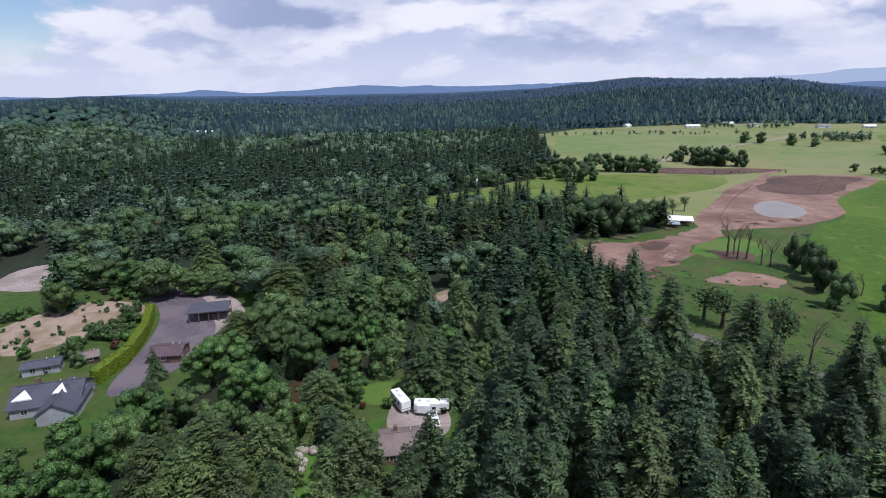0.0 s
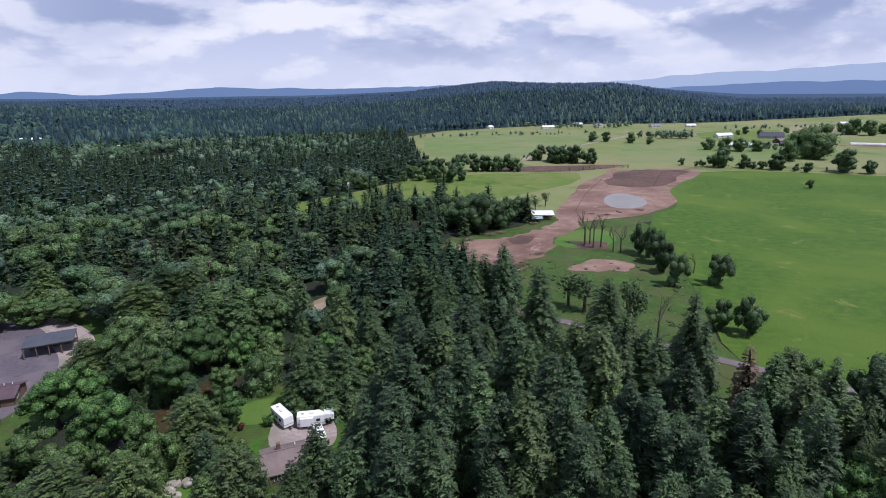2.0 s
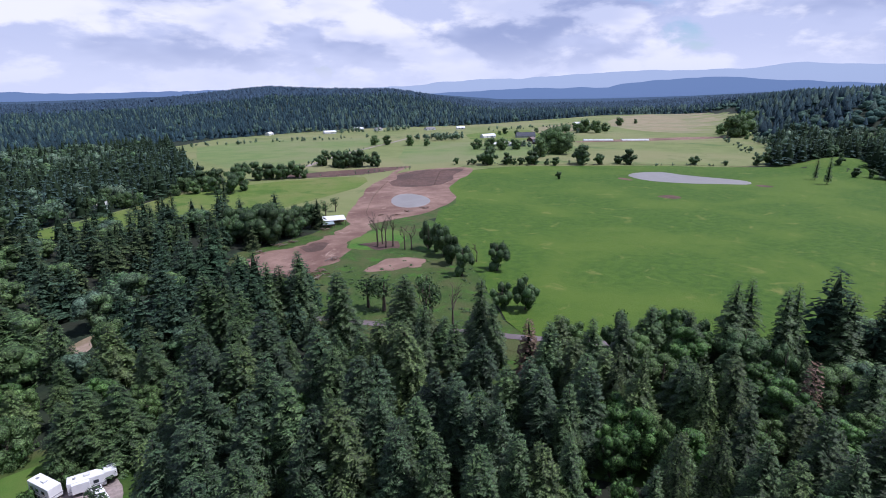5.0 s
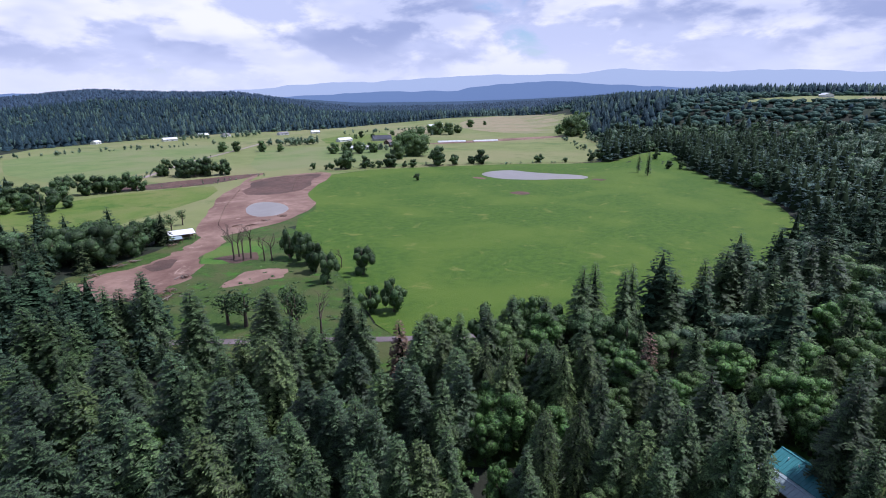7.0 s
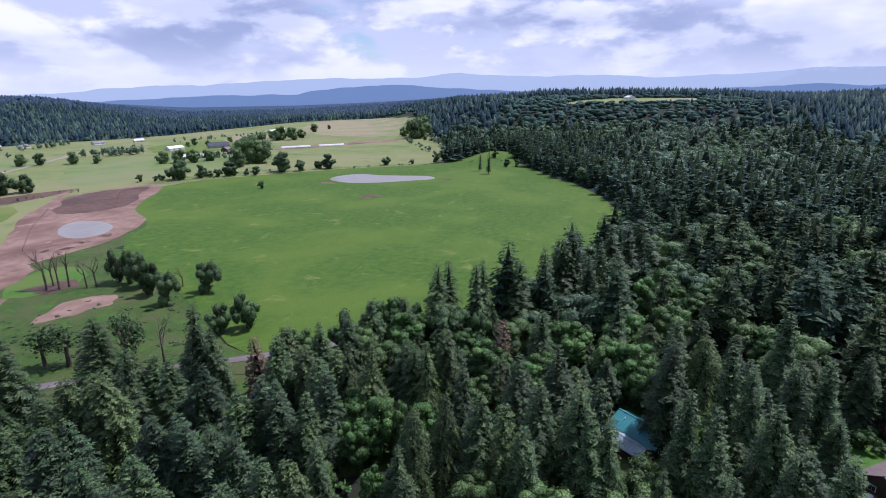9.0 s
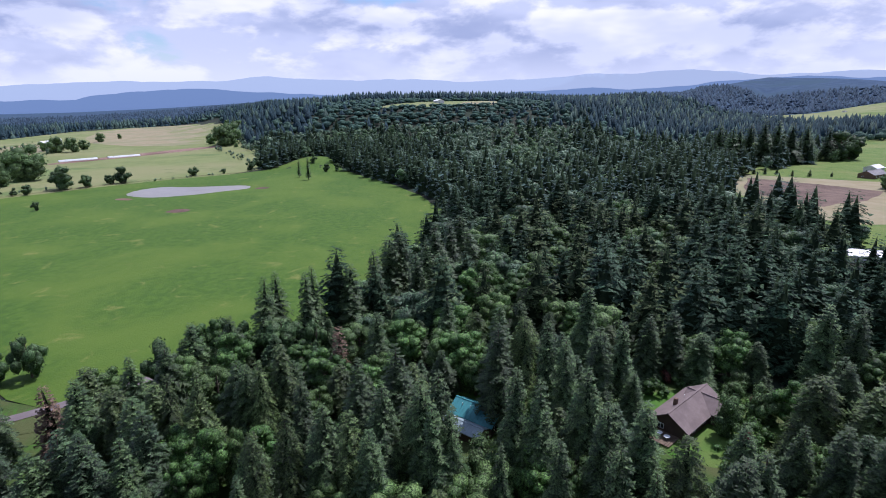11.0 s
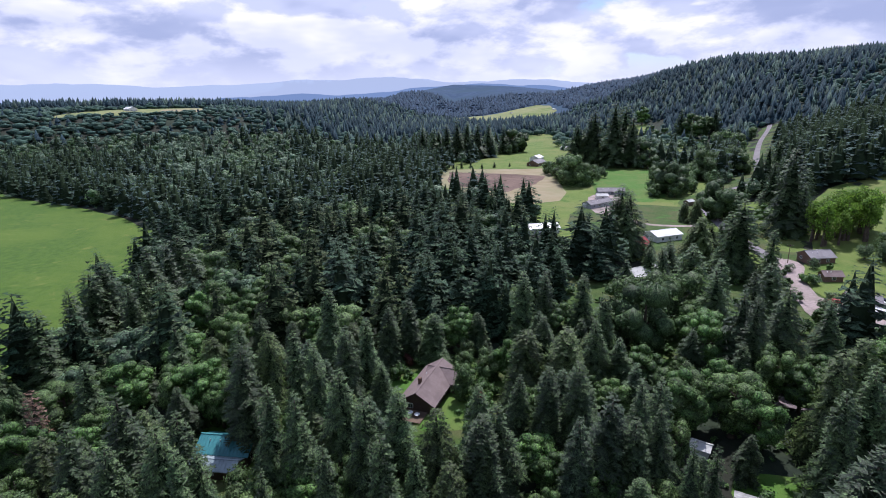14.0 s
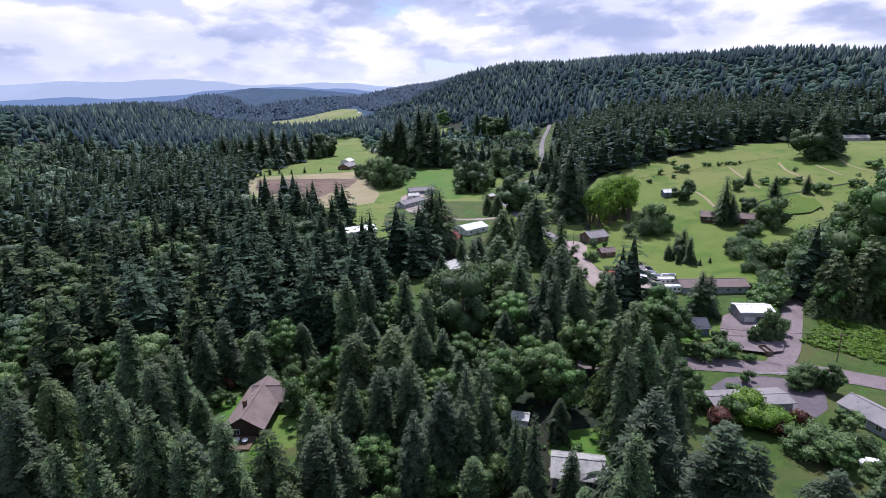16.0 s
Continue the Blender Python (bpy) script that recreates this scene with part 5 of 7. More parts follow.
for _x, _y, _h in ((235, 535, 15), (243, 524, 16), (248, 506, 15), (259, 502, 17), (271, 499, 15), (253, 515, 16), (240, 515, 15)):
    plant("oak", _x, _y, _h * 1.2, 1.0, "oak clump in the hay fields")
    plant("oak", _x + _rng.uniform(-6, 6), _y + _rng.uniform(-6, 6), _h * _rng.uniform(0.8, 1.05), 1.0, "oak clump in the hay fields")
for _x, _y, _h in ((105, 504, 13), (114, 482, 14), (126, 476, 15), (148, 486, 15), (165, 476, 14), (179, 474, 15), (135, 486, 16), (157, 480, 13), (98, 470, 13)):
    plant("oak", _x, _y, _h * 1.2, 1.0, "oaks behind the meadow")
    plant("oak", _x + _rng.uniform(-6, 6), _y + _rng.uniform(-6, 6), _h * _rng.uniform(0.8, 1.05), 1.0, "oaks behind the meadow")
for _x, _y, _h in ((75, 292, 18), (80, 278, 20), (86, 270, 21), (98, 276, 20), (92, 284, 21), (106, 284, 17), (70, 284, 16), (88, 296, 19), (118, 293, 17)):
    plant("oak", _x, _y, _h, 0.95, "trees beside the dirt clearing")
    plant("oak", _x + _rng.uniform(-6, 6), _y + _rng.uniform(-6, 6), _h * _rng.uniform(0.7, 0.95), 1.2, "trees beside the dirt clearing")
plant("sparse", 133, 307, 13); plant("sparse", 146, 321, 12)
for _x, _y, _h in ((40, 272, 20), (46, 266, 22), (52, 262, 19), (34, 280, 22), (60, 268, 18)):
    plant("narrow", _x, _y, _h, 1.1, "narrow firs beside the meadow")
for _x, _y, _h in ((349, 459, 7), (369, 432, 15), (395, 427, 9), (402, 417, 7), (409, 408, 8), (453, 379, 17), (463, 364, 10), (487, 347, 13), (538, 303, 8), (480, 354, 9), (420, 396, 6), (430, 392, 7), (356, 447, 5)):
    plant("oak", _x, _y, _h * 1.2, 1.0, "hedgerow trees along the pasture")
plant("oak", 357, 323, 8, 0.9); plant("narrow", 503, 171, 24); plant("narrow", 520, 186, 20); plant("oak", 597, 196, 12); plant("oak", 560, 170, 9); plant("oak", 566, 160, 10)
for _x, _y, _h in ((460, 560, 16), (472, 548, 18), (486, 540, 17), (500, 528, 16), (478, 530, 14), (530, 610, 10), (420, 660, 16), (400, 690, 15), (385, 700, 16), (435, 640, 12)):
    plant("willow", _x, _y, _h, 1.1, "farmyard trees")
for _i in range(30):
    plant("poplar", 145 + 22 * _rng.random(), -262 - 36 * _rng.random(), _rng.uniform(18, 25), 1.0, "poplar grove above the hamlet")
for _x, _y, _h in ((98, -236, 6), (94, -242, 4), (102, -240, 4.5), (90, -240, 3.5), (88, -246, 3), (106, -243, 3)):
    plant("fir", _x, _y, _h, 1.2, "young firs on the meadow")
plant("fir", 100, -302, 18, 1.1); plant("fir", 66, -188, 15, 1.1); plant("fir", 95, -240, 13, 1.2); plant("ash", 128, -262, 11); plant("ash", 134, -258, 10); plant("ash", 122, -266, 8)
plant("willow", 86, -296, 9); plant("willow", 80, -305, 8); plant("willow", 118, -360, 9); plant("fir", 84, -372, 12, 1.2)
for _i in range(26):
    _t = _i / 26
    plant("ash", 86 - 36 * _t + _rng.uniform(-5, 5), -276 + 62 * _t + _rng.uniform(-6, 6), _rng.uniform(4, 8), 1.1, "scrub along the lane")
for _i in range(40):
    plant("shrub", -112 - 34 * _rng.random(), 150 + 44 * _rng.random(), _rng.uniform(1.0, 2.6), 1.0, "young garden shrubs")
for _i in range(14):
    plant("willow", -104 - 8 * _rng.random(), 140 + 40 * _rng.random(), _rng.uniform(4, 7), 1.0, "garden trees along the hedge")
for _x, _y, _h, _k in ((-100, 150, 3.5, "redshrub"), (-104, 158, 3, "redshrub"), (131, -36, 4, "redshrub"), (124, -66, 4, "redshrub"), (128, -62, 6, "willow"), (132, -64, 7, "willow"), (122, -32, 5, "shrub"),
                       (126, -30, 4.5, "shrub"), (136, -48, 4, "redshrub"), (110, -62, 3, "shrub"), (34, -132, 5, "redshrub"), (24, -134, 5, "redshrub"), (18, -138, 4, "willow"), (36, -124, 7, "shrub"),
                       (52, -150, 3.5, "shrub"), (40, -147, 4, "shrub"), (30, -152, 6, "willow"), (24, -158, 3, "shrub"), (47, -174, 6, "willow"), (43, -186, 7, "willow"), (60, -164, 4, "shrub"), (54, -166, 5, "shrub"),
                       (-20, 116, 2, "redshrub"), (-24, 122, 3, "shrub"), (-14, 117, 3, "shrub"), (-8, 118, 6, "willow"), (-34, 98, 3, "shrub"), (-27, 104, 3, "shrub")):
    plant(_k, _x, _y, _h)
for _i in range(9):
    plant("shrub", 70 - 1.5 * _i * 0.7, -172 - 1.0 * _i, 2.2, 0.35, "clipped cypress row by the garden")
for _x, _y, _h in ((318, -352, 13), (326, -358, 11), (334, -366, 14), (340, -380, 12), (330, -390, 10), (344, -398, 14), (352, -390, 12), (322, -342, 8), (312, -336, 6), (350, -372, 15), (360, -410, 13)):
    plant("ash", _x, _y, _h, 1.1, "trees along the country road")
for _i in range(9):
    plant("ash", 390 + 22 * _rng.random(), -316 - 26 * _rng.random(), _rng.uniform(9, 15), 0.75, "tree clump beside the paddock")

plant("bare", -66, 240, 18); plant("bare", -60, 250, 16); plant("brown", -140, 260, 15); plant("brown", -40, 210, 14)

for _x, _y in ((190, -284), (184, -290), (180, -283), (186, -276), (194, -292), (104, -300)):
    plant("fir", _x, _y, _rng.uniform(18, 26), 1.0, "tall firs along the country road")
for _x, _y, _h in ((36, -214, 24), (28, -222, 27), (20, -226, 28), (30, -236, 26), (14, -232, 28), (40, -226, 18), (8, -222, 26), (22, -244, 27)):
    plant("cedar" if _x > 20 else "maple", _x, _y, _h, 1.15, "tall trees beside the lane")
for _x, _y, _h, _k in ((38, -120, 6, "redshrub"), (26, -128, 5, "redshrub"), (34, -128, 6, "shrub"), (18, -128, 6, "willow"), (12, -132, 6, "willow"), (14, -122, 7, "maple"), (6, -126, 7, "willow"), (8, -118, 8, "maple"), (44, -126, 5, "shrub"), (48, -132, 6, "willow"), (54, -138, 5, "shrub")):
    plant(_k, _x, _y, _h, 1.3, "garden bushes round the forecourt")
for _i in range(34):
    _a, _d = radians(_rng.uniform(138, 151)), _rng.uniform(185, 272)
    plant(_rng.choice(("ash", "shrub", "maple", "ash")), _d * math.sin(_a), _d * math.cos(_a), _rng.uniform(2.5, 6.5), 1.15, "garden trees between the hamlet houses")
for _i in range(16):
    plant("shrub", 150 + 80 * _rng.random(), -250 - 70 * _rng.random(), _rng.uniform(1.5, 3.5), 1.2, "bushes between the farm buildings")
for _i in range(72):
    _a, _r = radians(_rng.uniform(126, 139.5)), _rng.uniform(160, 226)
    plant(_rng.choice(("shrub", "shrub", "willow")), _r * math.sin(_a), _r * math.cos(_a), _rng.uniform(1.5, 4.5), 1.2, "bushes before the barns")
OPEN_YARDS = [[(-134, 146), (-150, 160), (-140, 190), (-110, 190), (-102, 176), (-113, 162), (-120, 152)], [(-121, 202), (-97, 201), (-66, 178), (-64, 156), (-71, 136), (-85, 116), (-96, 118), (-95, 150), (-102, 172), (-114, 190)],
              [(-185, 205), (-160, 200), (-150, 215), (-165, 240), (-190, 235)], [(-128, 108), (-80, 108), (-80, 150), (-112, 150), (-128, 132)]]
for _i in range(230):
    _a, _r = radians(_rng.uniform(-47, -27)), _rng.uniform(118, 232)
    _x, _y = _r * math.sin(_a), _r * math.cos(_a)
    if not any(bool(inside(np.array([_x]), np.array([_y]), p)[0]) for p in OPEN_YARDS):
        plant(_rng.choice(("shrub", "shrub", "willow", "maple")), _x, _y, _rng.uniform(2.0, 5.5), 1.2, "bushes round the garden and driveway")

for _i in range(34):
    _t = _i / 33
    _x, _y = (214 - 52 * _t * 1.2 + 8 * _rng.random(), -338 - 142 * _t - 6 * _rng.random())
    plant(_rng.choice(("ash", "maple", "ash")), _x + 8, _y - 6, _rng.uniform(8, 15), 1.1, "broad-leaved trees along the hill meadow")
for _i in range(46):
    _t, _d = _i / 45, _rng.uniform(20, 78)
    plant(_rng.choice(("ash", "ash", "willow")), 318 + 190 * _t + 0.8 * _d, -432 - 258 * _t + 0.6 * _d, _rng.uniform(7, 15), 1.1, "trees along the country road")

# ---- open ground where no woods grow, with sectors cleared for the camera's view ----
FOREST_GAPS = [PASTURE, VALLEY, GLEN, YARD,
               [(476, -195), (560, -270), (640, -390), (880, -540), (910, -640), (650, -455), (500, -430), (426, -425), (300, -370), (262, -335), (205, -340), (140, -262), (140, -222), (165, -198), (196, -170), (236, -168), (318, -196), (379, -172)],
               [(214, -345), (190, -384), (165, -475), (128, -522), (79, -578), (0, -570), (-10, -380), (40, -300), (52, -228), (60, -150), (85, -186), (115, -195), (150, -215), (165, -268)],
               [(1004, 212), (1100, 186), (1206, 118), (1266, -28), (1084, -28), (1034, 90)], [(1480, -940), (1749, -1016), (1980, -1347), (1640, -1200)],
               [(1700, -680), (1995, -1100), (2058, -1430), (1500, -1140), (1300, -720)], [(700, -640), (740, -760), (928, -930), (1020, -913), (900, -730), (780, -640)],
               [(-205, 681), (-165, 745), (-130, 680), (-167, 590)],
               sector(-10, 1, 80, 121), sector(27, 50, 122, 185), sector(50, 60, 128, 165), sector(-12, -3, 112, 131), sector(-27, -16, 84, 106), sector(-33, -21, 134, 202), sector(-47, -29.5, 172, 224), sector(-47, -31, 130, 174), sector(-44, -37, 235, 320), sector(-4, 3, 174, 199),
               sector(84, 92.5, 90, 124), sector(107, 116, 90, 140), sector(146, 154, 84, 104), sector(156, 183, 126, 226), sector(158, 176, 98, 127), sector(139, 143, 104, 118), sector(126, 134, 196, 222), sector(131, 139, 158, 264), sector(128, 131, 178, 225),
               [(215, -300), (246, -322), (262, -342), (272, -400), (308, -456), (384, -550), (486, -692), (546, -790), (574, -764), (514, -664), (412, -524), (338, -428), (322, -404), (316, -372), (296, -338), (284, -306), (256, -284)], sector(122, 127, 262, 312), sector(138, 152, 165, 330),
               [(176, 262), (240, 296), (266, 372), (228, 362), (186, 296)]]


def free(x, y):
    ok = np.ones(np.shape(x), bool)
    for poly in FOREST_GAPS:
        ok &= ~inside(x, y, poly)
    return ok


def jittered(rng, r0, r1, step, az0, az1):
    """Scattered places between two distances, inside a sector, on wooded ground."""
    n = int(r1 / step) + 1
    gx, gy = np.meshgrid(np.arange(-n, n + 1) * step, np.arange(-n, n + 1) * step)
    gx = gx + rng.uniform(-0.42, 0.42, gx.shape) * step
    gy = gy + rng.uniform(-0.42, 0.42, gy.shape) * step
    r, az = np.hypot(gx, gy), np.degrees(np.arctan2(gx, gy))
    ok = (r > r0) & (r <= r1) & (az > az0) & (az < az1)
    x, y = gx[ok], gy[ok]
    ok = free(x, y)
    return x[ok], y[ok]


def leafiness(x, y):
    """The share of broad-leaved trees in the woods."""
    az, r = np.degrees(np.arctan2(x, y)), np.hypot(x, y)
    k = 0.5 + 0.5 * np.sin(x / 61 + 1.1 * np.sin(y / 83)) * np.sin(y / 74 + 0.8 * np.sin(x / 57))
    base = np.interp(az, [-50, -22, -8, 5, 40, 60, 80, 100, 125, 145, 160, 180], [0.75, 0.6, 0.36, 0.14, 0.14, 0.26, 0.30, 0.30, 0.3, 0.36, 0.46, 0.5])
    near = np.clip(base * (0.3 + 1.4 * k), 0, 0.95)
    k = 0.5 + 0.5 * np.sin(x / 130 + 1.3 * np.sin(y / 170)) * np.sin(y / 150 + 1.1 * np.sin(x / 140))
    far = 0.08 + 0.5 * smooth((k - 0.54) / 0.2)
    for a, wide, ra, rw in ((-32, 9, 860, 230), (-17, 5, 720, 90), (93, 9, 640, 190), (156, 7, 1120, 230), (166, 6, 1000, 190), (131, 13, 660, 360), (123, 5, 900, 260)):
        far = np.maximum(far, 0.92 * np.exp(-((az - a) / wide) ** 4 - ((r - ra) / rw) ** 4))
    for a, wide, ra, rw in ((-34, 8, 1150, 110), (152, 14, 640, 130), (150, 14, 1480, 120)):
        far = far * (1 - 0.9 * np.exp(-((az - a) / wide) ** 4 - ((r - ra) / rw) ** 4))
    far = np.where((az > -12) & (az < 60) & (r > 850), far * 0.2, far)
    return np.where(r < 400, near, far)


_np = np.random.default_rng(5)
_x, _y = (np.concatenate(p) for p in zip(jittered(_np, 56, 158, 8.4, -46, 0), jittered(_np, 52, 158, 9.0, 0, 178)))
_share, _pick = leafiness(_x, _y), _np.random(len(_x))
for _a, _b, _s, _p in zip(_x, _y, _share, _pick):
    if any((_a - px) ** 2 + (_b - py) ** 2 < pr * pr for px, py, pr in planted):
        continue
    _az = math.degrees(math.atan2(_a, _b))
    _tall = float(np.interp(_az, [-40, -15, 0, 40, 62, 135, 178], [17, 19, 20, 21, 24, 24, 22]))
    if _p < _s:
        plant("maple", _a, _b, _rng.uniform(0.38, 0.58) * _tall, _rng.uniform(0.9, 1.3))
    elif _rng.random() < (0.55 if _az < 0 else 0.3):
        plant("cedar", _a, _b, _rng.uniform(0.45, 0.66) * _tall, _rng.uniform(1.2, 1.5))
    else:
        plant("fir" if _rng.random() < 0.65 else "blue", _a, _b, _rng.uniform(0.45, 0.68) * _tall, _rng.uniform(1.2, 1.5))


# ---- woods, too many to count ----
def woods(name, label, mat, shapes, xs, ys, heights, nominal, wide, rng):
    vs, fs, ms, k = [], [], [], 0
    zs = ground_z(xs, ys)
    for x, y, z, h, w in zip(xs, ys, zs, heights, wide):
        v, f, m = shapes[int(rng.integers(len(shapes)))]
        a, s = rng.uniform(0, 6.283), h / nominal
        c, n = math.cos(a), math.sin(a)
        q = np.empty(v.shape, np.float32)
        q[:, 0] = (v[:, 0] * c - v[:, 1] * n) * s * w + x
        q[:, 1] = (v[:, 0] * n + v[:, 1] * c) * s * w + y
        q[:, 2] = v[:, 2] * s + z
        vs.append(q)
        fs.append(f + k)
        ms.append(m)
        k += len(v)
    if vs:
        tagged(new(name, mesh_of(name, np.concatenate(vs), np.concatenate(fs), [mat, SHADED_TWIGS], np.concatenate(ms))), label, "woods", "", "stuff")


_q = random.Random(23)
FIR_1 = [conifer(_q, 28, _q.uniform(5.4, 6.8), 0.04, 13, 7, 1.25, 0.30, _q.uniform(0.66, 0.9), 0.36, 0.55) for _ in range(8)]
FIR_2 = [conifer(_q, 28, _q.uniform(5.6, 7.0), 0.02, 6, 5, 3.0, 0.25, 0.8, 0.5, 0.72) for _ in range(8)]
FIR_3 = [far_conifer(_q, 28, _q.uniform(5.2, 6.8)) for _ in range(8)]
FIR_4 = [far_conifer(_q, 28, 6.0, ((0.0, 1.0, 1.0),)) for _ in range(8)]
LEAF_1 = [leaf_crown(_q, 17, 6.6, 14, 420, 0.55, 0.0, 0.80, 1.0, (0.34, 0.52), 0) for _ in range(6)]
LEAF_2 = [leaf_crown(_q, 17, 6.4, 5, 95, 0.95, 0.0, 0.62, 1.1, (0.46, 0.74), 0) for _ in range(6)]
LEAF_3 = [leaf_crown(_q, 17, 6.8, 2, 6, 2.0, 0.0, 0.95, 1.2, (0.60, 0.95), 0) for _ in range(6)]
# materials grow bluer outward, haze painted into the foliage colours
BANDS = [(158, 340, 11.4, FIR_1, LEAF_1, "beyond the houses", [WOODS_FIR, WOODS_FIR_PALE, WOODS_CEDAR], [WOODS_LEAF, WOODS_LEAF_PALE]),
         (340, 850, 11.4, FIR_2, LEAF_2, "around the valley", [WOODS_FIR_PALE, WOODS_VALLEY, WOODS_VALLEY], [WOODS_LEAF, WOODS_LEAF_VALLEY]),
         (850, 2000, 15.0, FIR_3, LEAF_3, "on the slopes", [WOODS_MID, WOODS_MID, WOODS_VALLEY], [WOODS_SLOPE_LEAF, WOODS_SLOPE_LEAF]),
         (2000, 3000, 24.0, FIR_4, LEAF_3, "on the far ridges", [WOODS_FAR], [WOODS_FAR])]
for _r0, _r1, _step, _firs, _leaves, _where, _fir_mats, _leaf_mats in BANDS:
    _x, _y = jittered(_np, _r0, _r1, _step, -43, 176)
    if _r1 < 400:
        _ok = np.array([all((a - px) ** 2 + (b - py) ** 2 > pr * pr for px, py, pr in planted if abs(a - px) < 12) for a, b in zip(_x, _y)])
        _x, _y = _x[_ok], _y[_ok]
    if 300 < _r0 < 900:
        _a, _d = np.degrees(np.arctan2(_x, _y)), np.hypot(_x, _y)
        _ok = ~((_a > 114) & (_a < 140) & (_d < 980) & (_np.random(len(_x)) < 0.62 + 0.34 * np.sin(_x / 38 + 1.4 * np.sin(_y / 52))))
        _x, _y = _x[_ok], _y[_ok]
    _n = len(_x)
    _leaf = _np.random(_n) < leafiness(_x, _y)
    _hill = (np.degrees(np.arctan2(_x, _y)) > 72) & (np.degrees(np.arctan2(_x, _y)) < 98) & (np.hypot(_x, _y) > 760) & (np.hypot(_x, _y) < 1300)
    _leaf |= _hill & (_np.random(_n) < 0.7)
    _tall = np.interp(np.degrees(np.arctan2(_x, _y)), [-40, 0, 40, 62, 115, 140, 178], [20, 21, 23, 27, 29, 31, 31]) * _np.uniform(0.5, 1.15, _n) ** 0.7 * (1.0 if _r1 < 900 else 0.85)
    _low = _np.uniform(10, 18, _n) * (1.0 if _r1 < 900 else 0.85)
    _wide = _np.uniform(0.85, 1.3, _n) * (1.25 if _r1 < 900 else 1.45 if _r1 < 2100 else 2.2)
    _az, _r = np.degrees(np.arctan2(_x, _y)), np.hypot(_x, _y)
    _edge = np.where((_az > 74) & (_az < 96) & (_r > 860) & (_r < 1300), 0.5, 1.0) * (0.8 if _r1 > 2100 else 1.0)
    _tall, _low, _wide = _tall * _edge, _low * _edge ** 0.6, _wide * np.where(_edge < 0.7, 1.5, 1.0)
    _patch = 0.5 + 0.5 * np.sin(_x / 47 + 2.0 * np.sin(_y / 69)) * np.sin(_y / 53 + 1.7 * np.sin(_x / 71))
    _tint = np.clip(0.6 * _patch + 0.7 * _np.random(_n) - 0.15, 0, 0.999)
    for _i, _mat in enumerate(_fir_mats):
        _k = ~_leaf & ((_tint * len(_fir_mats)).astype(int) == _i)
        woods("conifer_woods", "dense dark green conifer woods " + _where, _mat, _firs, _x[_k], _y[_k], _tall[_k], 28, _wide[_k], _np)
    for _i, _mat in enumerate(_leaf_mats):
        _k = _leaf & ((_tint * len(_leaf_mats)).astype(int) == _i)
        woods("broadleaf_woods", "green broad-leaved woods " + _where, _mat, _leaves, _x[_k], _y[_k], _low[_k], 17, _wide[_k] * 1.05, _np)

HEDGE_LINES = [([(173, 837), (266, 840), (371, 823), (471, 809)], 40, 3, 9), ([(215, 539), (294, 617), (426, 718)], 26, 1.5, 5), ([(482, 728), (500, 705), (531, 690)], 34, 8, 15),
               ([(488, 580), (535, 592), (520, 512), (549, 489)], 26, 4, 11), ([(767, 661), (860, 720), (988, 784)], 30, 5, 12), ([(815, 414), (711, 335), (613, 263)], 26, 3, 9),
               ([(1210, 602), (898, 414), (682, 286)], 40, 5, 14), ([(344, 448), (420, 410), (480, 342), (550, 278)], 36, 1.2, 4), ([(673, 801), (821, 799), (942, 747)], 34, 3, 10),
               ([(392, 1084), (428, 955), (508, 915), (590, 930)], 60, 4, 13), ([(423, -405), (536, -542), (654, -611), (821, -709)], 60, 6, 16),
               ([(300, 470), (250, 455), (180, 470)], 22, 1.2, 3), ([(882, -648), (760, -700), (640, -640)], 50, 6, 15), ([(500, -440), (440, -430), (330, -372)], 26, 8, 15)]
_hx, _hy, _hh = [], [], []
for _line, _n, _h0, _h1 in HEDGE_LINES:
    for _ in range(_n):
        _k = _q.randrange(len(_line) - 1)
        _u = _q.random()
        _hx.append(_line[_k][0] * (1 - _u) + _line[_k + 1][0] * _u + _q.gauss(0, 6))
        _hy.append(_line[_k][1] * (1 - _u) + _line[_k + 1][1] * _u + _q.gauss(0, 6))
        _hh.append(_q.uniform(_h0, _h1))
woods("hedgerow_bushes", "rows of bushes and small trees between fields", WOODS_LEAF_VALLEY, LEAF_2, np.array(_hx), np.array(_hy), np.array(_hh), 17, _np.uniform(0.8, 1.3, len(_hx)), _np)
for _line in range(9):
    for _k in range(12):
        _hx.append(95 - 1.8 * _k - 2.2 * _line * 0.45 + 2)
        _hy.append(-333 - 1.9 * _k + 1.6 * _line - 6)
_n = 108
woods("crop_rows", "rows of young bushes on the hill meadow", MAPLE, LEAF_2, np.array(_hx[-_n:]), np.array(_hy[-_n:]), _np.uniform(0.8, 1.5, _n), 17, _np.uniform(1.2, 1.6, _n), _np)
UNDER = [leaf_crown(_q, 2.2, 2.0, 2, 26, 0.5, 0.0, 0.8, 0.8, (0.6, 0.85)) for _ in range(4)]
for _v, _f, _s in UNDER:
    _s[:] = 0
_x, _y = jittered(_np, 48, 190, 6.0, -44, 177)
_n = len(_x)
woods("undergrowth", "low green undergrowth on the forest floor", MAPLE, UNDER, _x, _y, _np.uniform(0.8, 2.6, _n), 2.2, _np.uniform(0.8, 1.6, _n), _np)


_x = _np.uniform(58, 160, 420)
_y = _np.uniform(100, 215, 420)
_ok = inside(_x, _y, GLEN)
_n = int(_ok.sum())
woods("weeds", "tall weeds and brambles on the rough grass", WILLOW, UNDER, _x[_ok], _y[_ok], _np.uniform(0.15, 0.55, _n), 2.2, _np.uniform(2.0, 4.5, _n), _np)
_x = _np.uniform(-30, 36, 900)
_y = _np.uniform(-210, -184, 900)
